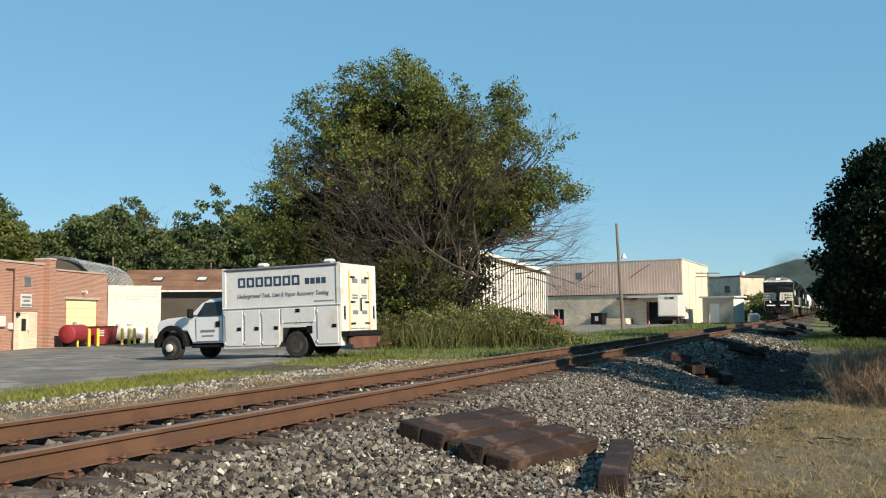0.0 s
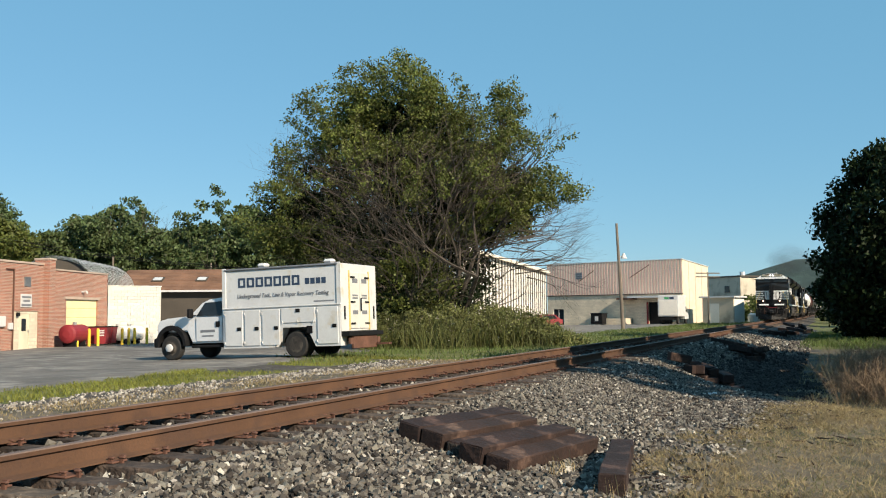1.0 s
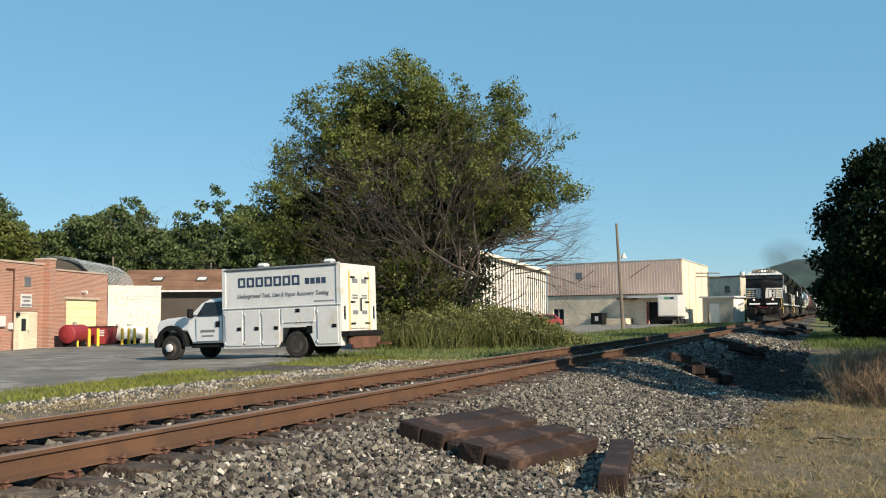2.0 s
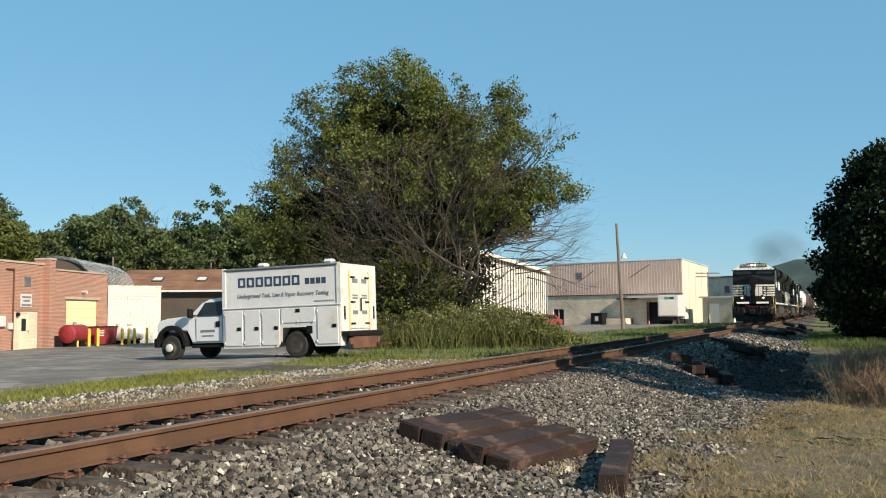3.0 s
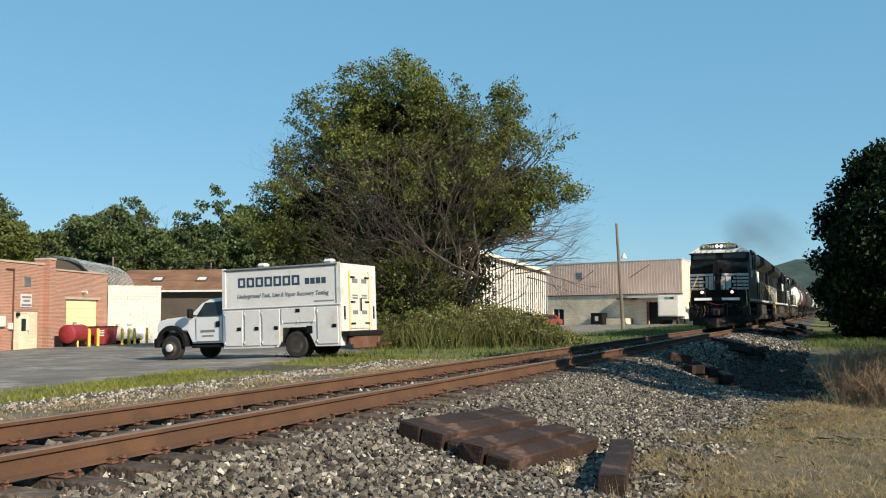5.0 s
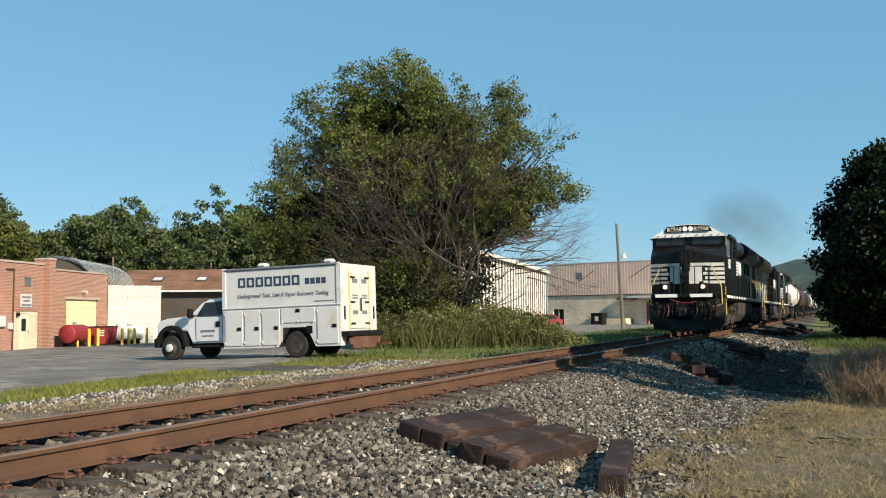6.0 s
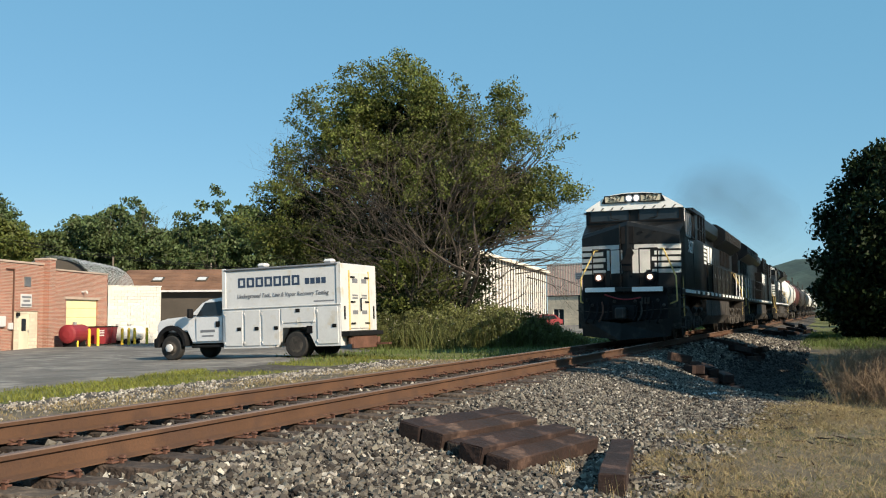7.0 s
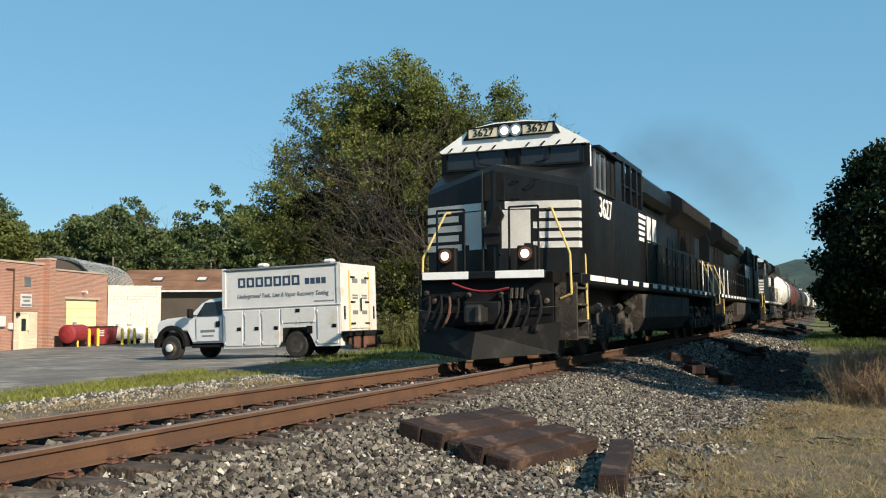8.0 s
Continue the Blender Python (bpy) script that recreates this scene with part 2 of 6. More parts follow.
M_LEAFFAR = leafy("far_leaves", (0.076, 0.104, 0.037), trans=0.25)
M_WEED = leafy("weed_leaves", (0.155, 0.165, 0.058))
M_GRASS = leafy("green_grass", (0.20, 0.205, 0.04))
M_LAWN = leafy("lawn_grass", (0.115, 0.150, 0.042))
M_STRAW = leafy("dry_grass", (0.29, 0.22, 0.115), vary=0.25, trans=0.2)
M_HILL = material("wooded_hill", (0.046, 0.072, 0.060), 1.0, scale=0.02, fine=0.15, vary=0.3, bump=0)
M_HEAD = glow("headlight_glow", (1.0, 0.76, 0.62), 3.0)
M_DITCH = glow("ditch_light_glow", (1.0, 0.66, 0.46), 1.3)
M_PLOUGH = material("worn_plough_paint", (0.014, 0.0135, 0.013), 0.6, spots=[((0.055, 0.048, 0.042), 0.12)], scale=2.0, fine=18, vary=0.3, bump=0.1)


# ---- ground and track ----
def region(lat, s):
    """0 gravel, 1 soil, 2 turf, 3 asphalt"""
    w = 0.5 * noise.noise((lat * 0.5, s * 0.3, 0)) + 0.35 * noise.noise((lat * 1.7, s * 1.1, 5))
    a = lat + w
    if -2.5 < lat < 2.0:
        return 0
    if a >= 2.0:
        a += 0.9 * noise.noise((lat * 0.9, s * 0.8, 12)) + 0.5 * noise.noise((lat * 2.6, s * 2.4, 17))
        if a < 4.2 - 0.02 * max(0, s - 6) + 0.9 * max(0.0, min(1.0, (s + 2) / 5)):
            return 0
        if s > 27:
            return 2
        return 1
    if s > 11 and a > -9 - 0.12 * min(s, 35):
        if s > 42 and a < -10.5:
            return 3
        return 2 if a < -3.6 else 1
    if s < -30 or s > 75 and a > -9:
        return 2
    if a > -2.9:
        return 0
    if a > -4.9:
        return 1
    if a > -6.4:
        return 0 if noise.noise((lat * 0.5, s * 0.25, 44)) > -0.05 or 0 < s < 7 else 1
    if a > -9.0:
        return 2 if noise.noise((lat * 0.35, s * 0.22, 31)) > -0.18 else 0
    if s > 62 and a < -70 or a < -95:
        return 2
    return 3


def make_ground():
    lats = np.concatenate([[-2500, -900, -400, -200, -120, -90, -70, -55, -45, -38, -32, -27, -23, -20, -18, -16, -14.5, -13], np.arange(-12, -2.6, 0.4),
                           [-2.6, -2.2, -1.75, -1.5, -1.3, 0, 1.3, 1.5, 1.75, 2.0, 2.2], np.arange(2.6, 14, 0.4), [15, 17, 20, 25, 32, 42, 60, 90, 150, 300, 900, 2500]])
    ss = np.concatenate([[-2500, -800, -300, -120, -60, -40, -30, -24, -20, -17], np.arange(-15, 26, 0.4), np.arange(26, 60, 1.2), [62, 66, 72, 80, 90, 105, 125, 150, 200, 300, 500, 900, 2500]])
    bm = bmesh.new()
    vs = []
    for s in ss:
        row = []
        for lat in lats:
            p = on_track(lat, s)
            row.append(bm.verts.new((p.x, p.y, ground_z(p.x, p.y) - 0.03 * (abs(lat) < 2.2))))
        vs.append(row)
    for j in range(len(ss) - 1):
        for i in range(len(lats) - 1):
            f = bm.faces.new((vs[j][i], vs[j][i + 1], vs[j + 1][i + 1], vs[j + 1][i]))
            f.material_index = region((lats[i] + lats[i + 1]) / 2, (ss[j] + ss[j + 1]) / 2)
    ob = part("ground", bm, [M_GRAVEL, M_SOIL, M_TURF, M_ASPHALT], smooth=True)
    tagged(ob, "gravel, dry soil, turf and cracked asphalt yard beside the track", "ground", kind="structure")


RAIL_PROFILE = [(-0.07, -0.17), (0.07, -0.17), (0.07, -0.158), (0.012, -0.14), (0.0085, -0.045), (0.034, -0.036), (0.036, -0.008), (0.028, 0), (-0.028, 0), (-0.036, -0.008), (-0.034, -0.036), (-0.0085, -0.045), (-0.012, -0.14), (-0.07, -0.158)]


def make_track():
    tr = thing("railway_track", "rust-brown steel rails on weathered timber ties in ballast", "railway track", TRACK, kind="structure")
    for lat, dz in ((-0.755, -0.022), (0.755, 0.022)):
        bm = bmesh.new()
        prism(bm, [(x + lat, z) for x, z in RAIL_PROFILE], 1, -40, 330)
        for f in bm.faces:
            if f.normal.z > 0.7 and f.calc_center_median().z > -0.02:
                f.material_index = 1
        part("rail", bm, [M_RAIL, M_RAILTOP], tr)
    rng = random.Random(4)
    bm = bmesh.new()
    box(bm, -1.3, 1.3, -0.115, 0.115, -0.17, 0.0, 0.012)
    bmesh.ops.subdivide_edges(bm, edges=[e for e in bm.edges if abs(e.verts[0].co.x - e.verts[1].co.x) > 1], cuts=5)
    for v in bm.verts:
        v.co += Vector((rng.uniform(-0.02, 0.02), rng.uniform(-0.012, 0.012), rng.uniform(-0.014, 0.004)))
    tie = part("sleeper", bm, M_TIE, tr)
    tie.location = (0.0, -16, -0.185)
    pl = bmesh.new()
    box(pl, -0.135, 0.135, -0.08, 0.08, -0.186, -0.172, 0.004)
    plate_me = part("tie_plate", pl, M_REDRUST, tie)
    plate_me.location = (0.755, 0, 0.187 )
    sp = bmesh.new()
    for x, y in ((-0.095, 0.05), (0.095, -0.05), (0.1, 0.06), (-0.1, -0.06), (-0.15, 0.0), (0.15, 0.02)):
        box(sp, x - 0.014, x + 0.014, y - 0.01, y + 0.01, -0.02, 0.02)
        box(sp, x - 0.03, x + 0.02, y - 0.016, y + 0.016, 0.02, 0.035, 0.006)
    spk = part("spike", sp, M_REDRUST, tie)
    spk.location = (0.755, 0, 0.012)
    s = -16.0
    while s < 140:
        s += 0.5 + rng.uniform(-0.035, 0.035)
        ob = shared("sleeper", tie.data, tr, pose(rng.uniform(-0.07, 0.07), s, -0.185 + rng.uniform(-0.012, 0.006), 0, rng.uniform(-0.4, 0.4), rng.uniform(-2.0, 2.0)))
        if s < 34:
            for lat in (-0.755, 0.755):
                shared("tie_plate", plate_me.data, ob, pose(lat, 0, 0.187))
                shared("spike", spk.data, ob, pose(lat, 0, 0.012, 0, 0, rng.choice((0, 180))))
    # joint bars on the near rail further up the line
    for lat, ss in ((-0.755, (11.3,)), (0.755, (13.2,))):
        for s in ss:
            bm = B(lat - 0.03, lat + 0.03, s - 0.45, s + 0.45, -0.14, -0.045, 0.008)
            for k in range(6):
                tube(bm, (lat - 0.05, s - 0.37 + k * 0.15, -0.09), (lat + 0.05, s - 0.37 + k * 0.15, -0.09), 0.016, seg=6)
            part("joint_bar", bm, M_REDRUST, tr)


make_ground()
make_track()


# ---- the train ----
def lettering(text, size, depth=0.01, shear=0.0):
    """A mesh of text in the built-in font, centred, in the x-z plane facing -y."""
    cu = bpy.data.curves.new("lettering", "FONT")
    cu.body, cu.size, cu.extrude, cu.align_x, cu.align_y, cu.shear = text, size, depth, "CENTER", "CENTER", shear
    cu.resolution_u = 3
    ob = bpy.data.objects.new("lettering", cu)
    scene.collection.objects.link(ob)
    me = bpy.data.meshes.new_from_object(ob.evaluated_get(bpy.context.evaluated_depsgraph_get()))
    bpy.data.objects.remove(ob)
    me.transform(Matrix.Rotation(radians(90), 4, "X"))
    return me


def text_part(name, text, size, mat_, parent, m, label="", wide=1.0, bold=0.0, shear=0.0):
    me = lettering(text, size, shear=shear)
    me.transform(Matrix.Diagonal((wide, 1, 1, 1)))
    me.materials.clear()
    me.materials.append(mat_)
    return shared(name, me, parent, m, label)


def train_s(t):
    """The place of the leading locomotive's nose plate along the track."""
    return 91.2 - 10.337 * t - 0.0788 * t * t - 1.96


FACING = math.degrees(math.atan2(-math.cos(TH), -math.sin(TH)))


def train_pose(t, back, turned=False):
    p = on_track(0, train_s(t) + back)
    return pose(p.x, p.y, p.z, 0, 0, FACING + (180 if turned else 0))


VEHICLES = []   # thing, metres behind the nose, turned round
WHEELS = []     # part, its place, radius, sense


def wheelset(parent, x, r, sense):
    bm = bmesh.new()
    tube(bm, (0, -0.95, 0), (0, 0.95, 0), 0.09, seg=8)
    for sy in (-1, 1):
        b2 = bmesh.new()
        revolve(b2, [(0.68, r + 0.025), (0.705, r + 0.025), (0.715, r), (0.83, r - 0.01), (0.835, r - 0.07), (0.80, r - 0.09), (0.79, 0.2), (0.84, 0.16), (0.84, 0.1)], 20, "y")
        for v in b2.verts:
            v.co.y *= sy
        me = bpy.data.meshes.new("t")
        b2.to_mesh(me)
        b2.free()
        bm.from_mesh(me)
        bpy.data.meshes.remove(me)
    bmesh.ops.recalc_face_normals(bm, faces=bm.faces[:])
    ob = part("wheelset", bm, M_GRIME, parent)
    ob.location = (x, 0, r)
    WHEELS.append((ob, (x, 0, r), r, sense))


def loco_bogie(parent, cx, sense):
    for dx in (-1.85, 0, 1.85):
        wheelset(parent, cx + dx, 0.53, sense)
    for sy in (-1, 1):
        bm = bmesh.new()
        y = sy * 1.08
        prism(bm, [(cx - 2.5, 0.75), (cx - 2.3, 0.95), (cx - 1.3, 0.82), (cx - 0.6, 0.98), (cx + 0.6, 0.98), (cx + 1.3, 0.82), (cx + 2.3, 0.95), (cx + 2.5, 0.75), (cx + 2.3, 0.6), (cx - 2.3, 0.6)], 1, min(y, y + sy * 0.16), max(y, y + sy * 0.16))
        fr = part("bogie_frame", bm, M_GRIME, parent)
        for dx in (-1.85, 0, 1.85):
            bm = B(cx + dx - 0.2, cx + dx + 0.2, min(y + sy * 0.02, y + sy * 0.3), max(y + sy * 0.02, y + sy * 0.3), 0.36, 0.74, 0.04)
            tube(bm, (cx + dx, y + sy * 0.25, 0.53), (cx + dx, y + sy * 0.36, 0.53), 0.13, seg=10)
            part("axle_box", bm, M_GRIME, fr)
        for dx in (-1.25, -0.6, 0.6, 1.25):
            bm = bmesh.new()
            for k in range(4):
                tube(bm, (cx + dx, y + sy * 0.22, 0.36 + k * 0.075), (cx + dx, y + sy * 0.22, 0.405 + k * 0.075), 0.095, 0.08, seg=10)
            part("spring", bm, M_GRIME, fr)
        for dx in (-2.2, -0.95, 0.95, 2.2):
            bm = bmesh.new()
            tube(bm, (cx + dx - 0.16, y + sy * 0.25, 0.98), (cx + dx + 0.16, y + sy * 0.25, 0.92), 0.09, seg=8)
            tube(bm, (cx + dx, y + sy * 0.22, 0.45), (cx + dx, y + sy * 0.22, 0.9), 0.035, seg=6)
            part("brake_cylinder", bm, M_GRIME, fr)


def loco(lead, turned):
    sense = -1 if turned else 1
    lab = "black diesel locomotive with white nose stripes and lit headlights" if lead else "black trailing diesel locomotive with white stripes and gold handrails"
    L = thing("locomotive", lab, "locomotive", group="locomotives of the freight train")
    # underframe and deck
    bm = B(-20.3, -1.25, -1.5, 1.5, 1.38, 1.58, 0.02)
    box(bm, -1.25, -0.36, -1.22, 1.22, 1.38, 1.578)
    box(bm, -21.3, -20.3, -1.22, 1.22, 1.38, 1.578)
    box(bm, -0.55, -0.2, -1.1, 1.1, 1.46, 1.60, 0.02)
    box(bm, -21.0, -0.4, -0.9, 0.9, 1.0, 1.38)
    part("underframe", bm, M_LOCO, L)
    for sy in (-1, 1):
        for k in range(1, 17):
            x, half = -1.2 - k * 1.2, 0.55 if k < 3 else 0.3
            part("sill_stripe", B(x - half, x + half, sy * 1.503 - 0.004, sy * 1.503 + 0.004, 1.46, 1.56), M_LOCOWHITE, L, "white reflective dash")
    # nose: a V in plan with a sloped black top
    hw = 1.46

    def nose_pt(u, z):
        """u from -1 to 1 across the nose."""
        return Vector((-0.82 - 0.42 * abs(u), u * hw, z))
    bm = bmesh.new()
    zt = lambda u: 3.57 - 0.33 * abs(u)
    us = (-1, -0.5, 0, 0.5, 1)
    lo = [bm.verts.new(nose_pt(u, 1.58)) for u in us]
    hi = [bm.verts.new(nose_pt(u, zt(u) - 0.12)) for u in us]
    hb = [bm.verts.new(nose_pt(u, zt(u)) + Vector((-0.10, 0, 0))) for u in us]
    bk = [bm.verts.new((-1.98, u * 1.5, 3.63 - 0.03 * abs(u))) for u in us]
    bl = [bm.verts.new((-1.98, u * 1.5, 1.58)) for u in us]
    for a, b in ((lo, hi), (hi, hb), (hb, bk)):
        for i in range(4):
            bm.faces.new((a[i], a[i + 1], b[i + 1], b[i]))
    for i in (0, 4):
        bm.faces.new((lo[i], hi[i], hb[i], bk[i], bl[i]))
    bmesh.ops.recalc_face_normals(bm, faces=bm.faces[:])
    nose = part("nose", bm, M_LOCO, L)
    # nose stripes on both halves, wrapping onto the cab side
    for sy in (-1, 1):
        bm = bmesh.new()
        for k in range(5):
            z0 = 2.03 + k * 0.178
            z1 = z0 + (0.115 if k < 4 else 0.135)
            u0 = 0.14 if k == 4 else 0.47 + 0.05 * (k % 2)
            pts = [nose_pt(u0 * sy, 0), nose_pt(sy * 0.999, 0), Vector((-1.34, sy * 1.475, 0))]
            pts[0] += Vector((0.012, 0, 0))
            pts[1] += Vector((0.014, sy * 0.012, 0))
            pts[2] += Vector((0, sy * 0.014, 0))
            row = [(bm.verts.new((p.x, p.y, z0)), bm.verts.new((p.x, p.y, z1))) for p in pts]
            for a, b in zip(row, row[1:]):
                bm.faces.new((a[0], b[0], b[1], a[1]) if sy > 0 else (b[0], a[0], a[1], b[1]))
        r = bmesh.ops.solidify(bm, geom=bm.faces[:], thickness=0.006)
        part("nose_stripe", bm, M_LOCOWHITE, nose, "white painted nose stripes")
        # plain white panel beside the ridge with a dark emblem shape
        bm = bmesh.new()
        for a, b, z0, z1 in ((0.10, 0.44, 2.12, 2.72), (0.10, 0.36, 2.03, 2.12)):
            q = [nose_pt(a * sy, z0), nose_pt(b * sy, z0), nose_pt(b * sy, z1), nose_pt(a * sy, z1)]
            bm.faces.new([bm.verts.new(p + Vector((0.014, 0, 0))) for p in (q if sy > 0 else q[::-1])])
        bmesh.ops.solidify(bm, geom=bm.faces[:], thickness=0.006)
        part("nose_panel", bm, M_LOCOWHITE, nose, "white painted panel")
    bm = bmesh.new()
    prism(bm, [(-0.14, 2.10), (0.10, 2.10), (0.15, 2.3), (0.10, 2.42), (0.20, 2.62), (0.12, 2.80), (0.0, 2.72), (-0.06, 2.5), (-0.18, 2.4), (-0.16, 2.25)], 0, -0.95, -0.775)
    part("nose_emblem", bm, M_BLACK, nose, "plain dark emblem shape")
    part("nose_door", B(-1.0, -0.835, -0.17, 0.20, 2.90, 3.40), M_BLACK, nose, "black recessed door window")
    part("door_post", B(-0.86, -0.80, -0.225, -0.19, 1.6, 3.47, 0.008), M_LOCO, nose)
    for y in (0.35, 0.75):
        for z in (2.93, 3.24):
            part("nose_grab", pipe([(-0.95, y, z), (-0.86, y, z), (-0.86, y + 0.1, z), (-0.97, y + 0.1, z)], 0.011), M_BLACK, nose)
    for z in (1.9, 2.5, 3.1):
        part("hinge", B(-0.90, -0.84, 0.02, 0.14, z, z + 0.05, 0.01), M_BLACK, nose)
    # cab
    sect = [(-1.5, 1.58), (1.5, 1.58), (1.5, 4.02), (0.78, 4.46), (0.3, 4.53), (-0.3, 4.53), (-0.78, 4.46), (-1.5, 4.02)]
    bm = bmesh.new()
    prism(bm, sect, 0, -4.7, -1.98)
    cab = part("cab", bm, M_LOCO, L)
    # windscreen: recessed dark panes with centre posts
    for sy in (-1, 1):
        for y0, y1 in ((0.16, 1.36),):
            bm = bmesh.new()
            box(bm, -1.985, -1.965, min(sy * y0, sy * y1), max(sy * y0, sy * y1), 3.70, 4.06, 0.006)
            pane = part("windscreen", bm, M_DARKGLASS, cab)
            bm = bmesh.new()
            for a, b, z0, z1 in ((y0 - 0.03, y1 + 0.03, 3.66, 3.70), (y0 - 0.03, y1 + 0.03, 4.06, 4.095), (y0 - 0.03, y0, 3.70, 4.06), (y1, y1 + 0.03, 3.70, 4.06)):
                box(bm, -1.985, -1.94, min(sy * a, sy * b), max(sy * a, sy * b), z0, z1)
            part("window_frame", bm, M_BLACK, pane)
            bm = pipe([(-1.93, sy * 0.75, 4.07), (-1.93, sy * 0.70, 3.78), (-1.92, sy * 0.45, 3.73)], 0.012)
            part("wiper", bm, M_BLACK, pane)
    # brow: white panel with number boards and the two headlights
    bm = bmesh.new()
    prism(bm, [(-1.46, 4.02), (1.46, 4.02), (1.49, 4.06), (0.80, 4.475), (0.3, 4.545), (-0.3, 4.545), (-0.80, 4.475), (-1.49, 4.06)], 0, -2.02, -1.86)
    part("brow", bm, M_LOCOWHITE, cab, "white painted brow above the windscreen")
    bm = bmesh.new()
    prism(bm, [(-0.98, 4.24), (0.98, 4.24), (0.86, 4.46), (0.3, 4.52), (-0.3, 4.52), (-0.86, 4.46)], 0, -1.862, -1.845)
    part("brow_band", bm, M_LOCO, cab)
    for sy in (-1, 1):
        for k in range(4):
            y = sy * (0.34 + 0.30 * k)
            bm = bmesh.new()
            prism(bm, [(y - 0.07, 4.03), (y - 0.03, 4.03), (y + 0.05, 4.11), (y + 0.01, 4.11)], 0, -1.863, -1.850)
            part("brow_slash", bm, M_LOCO, cab, "dark slanted slash on the brow")
    for sy in (-1, 1):
        bm = B(-1.85, -1.815, min(sy * 0.24, sy * 0.86), max(sy * 0.24, sy * 0.86), 4.26, 4.45, 0.01)
        nb = part("number_board", bm, M_CREAM if lead else M_BLACK, cab, "pale number board" if lead else "")
        bm = bmesh.new()
        for a, b, z0, z1 in ((0.22, 0.88, 4.24, 4.262), (0.22, 0.88, 4.448, 4.47), (0.22, 0.245, 4.262, 4.448), (0.855, 0.88, 4.262, 4.448)):
            box(bm, -1.85, -1.805, min(sy * a, sy * b), max(sy * a, sy * b), z0, z1)
        part("board_frame", bm, M_BLACK, nb)
        if lead:
            text_part("board_number", "3627", 0.21, M_BLACK, nb, pose(-1.812, sy * 0.55, 4.355, 0, 0, 90), "dark road number", 1.05)
        bm = bmesh.new()
        tube(bm, (-1.9, sy * 0.115, 4.36), (-1.80, sy * 0.115, 4.36), 0.115, 0.12, seg=16)
        hl = part("headlight", bm, M_STEEL, cab)
        bm = bmesh.new()
        tube(bm, (-1.81, sy * 0.115, 4.36), (-1.785, sy * 0.115, 4.36), 0.078, 0.07, seg=16)
        part("lens", bm, M_HEAD if lead else M_STEEL, hl, "bright lit lens" if lead else "")
        # ditch lights on the platform
        bm = bmesh.new()
        tube(bm, (-0.5, sy * 0.744, 1.89), (-0.33, sy * 0.744, 1.89), 0.13, 0.14, seg=16)
        box(bm, -0.55, -0.40, sy * 0.744 - 0.17, sy * 0.744 + 0.17, 1.58, 2.04, 0.02)
        dl = part("ditch_light", bm, M_BLACK, L)
        bm = bmesh.new()
        tube(bm, (-0.332, sy * 0.744, 1.89), (-0.322, sy * 0.744, 1.89), 0.125, 0.12, seg=16)
        part("bezel", bm, M_REDRUST, dl)
        bm = bmesh.new()
        tube(bm, (-0.33, sy * 0.744, 1.89), (-0.315, sy * 0.744, 1.89), 0.08, 0.075, seg=16)
        part("lens", bm, M_DITCH if lead else M_STEEL, dl, "bright lit lens" if lead else "")
        # white anticlimber bands
        part("platform_band", B(-0.2, -0.188, min(sy * 0.25, sy * 1.12), max(sy * 0.25, sy * 1.12), 1.47, 1.60), M_LOCOWHITE, L, "white painted band")
        # cab side: windows, door lines, number, mirror
        side = sy * 1.5
        for x0, x1 in ((-3.05, -2.3), (-3.95, -3.2)):
            win = part("side_window", B(x0, x1, min(side, side + sy * 0.012), max(side, side + sy * 0.012), 3.22, 3.92, 0.004), M_DARKGLASS, cab)
            bm = bmesh.new()
            for a, b, z0, z1 in ((x0 - 0.04, x1 + 0.04, 3.17, 3.22), (x0 - 0.04, x1 + 0.04, 3.92, 3.965), (x0 - 0.04, x0, 3.22, 3.92), (x1, x1 + 0.04, 3.22, 3.92), ((x0 + x1) / 2 - 0.015, (x0 + x1) / 2 + 0.015, 3.22, 3.92)):
                box(bm, a, b, min(side, side + sy * 0.035), max(side, side + sy * 0.035), z0, z1)
            part("window_frame", bm, M_BLACK if x0 < -3.1 else M_STEEL, win)
        part("corner_strip", B(-2.06, -2.0, side - 0.006, side + 0.006, 3.6, 4.0), M_LOCOWHITE, cab, "white corner strip")
        part("sunshade", B(-4.1, -2.2, min(side, side + sy * 0.14), max(side, side + sy * 0.14), 3.98, 4.02), M_LOCO, cab)
        if lead:
            text_part("side_number", "3627", 0.56, M_LOCOWHITE, cab, pose(-3.15, side + sy * 0.004, 2.88, 0, 0, 180 if sy > 0 else 0), "white road number", 0.95)
        part("cab_door", B(-4.45, -3.75, min(side, side + sy * 0.01), max(side, side + sy * 0.01), 1.75, 2.75, 0.006), M_LOCO, cab)
    # body behind the cab
    bm = B(-9.5, -4.7, -1.42, 1.42, 1.58, 3.3, 0.03)
    part("equipment_cabinet", bm, M_LOCO, L)
    for sy in (-1, 1):
        bm = bmesh.new()
        y = sy * 1.36
        box(bm, -7.5, -4.7, y - 0.05, y + 0.05, 4.18, 4.30, 0.01)
        for x in (-4.75, -5.45, -6.15, -6.85, -7.45):
            box(bm, x - 0.07, x + 0.07, y - 0.05, y + 0.05, 3.3, 4.2)
        box(bm, -7.5, -4.7, y - 0.03, y + 0.03, 3.66, 3.70)
        part("guard_frame", bm, M_LOCO, L)
        for k in range(5):
            part("emblem_bar", B(-7.5 - 0.06 * k, -6.9, sy * 1.42 - 0.008, sy * 1.42 + 0.008, 2.56 + k * 0.14, 2.64 + k * 0.14), M_LOCOWHITE, L, "plain white emblem bar")
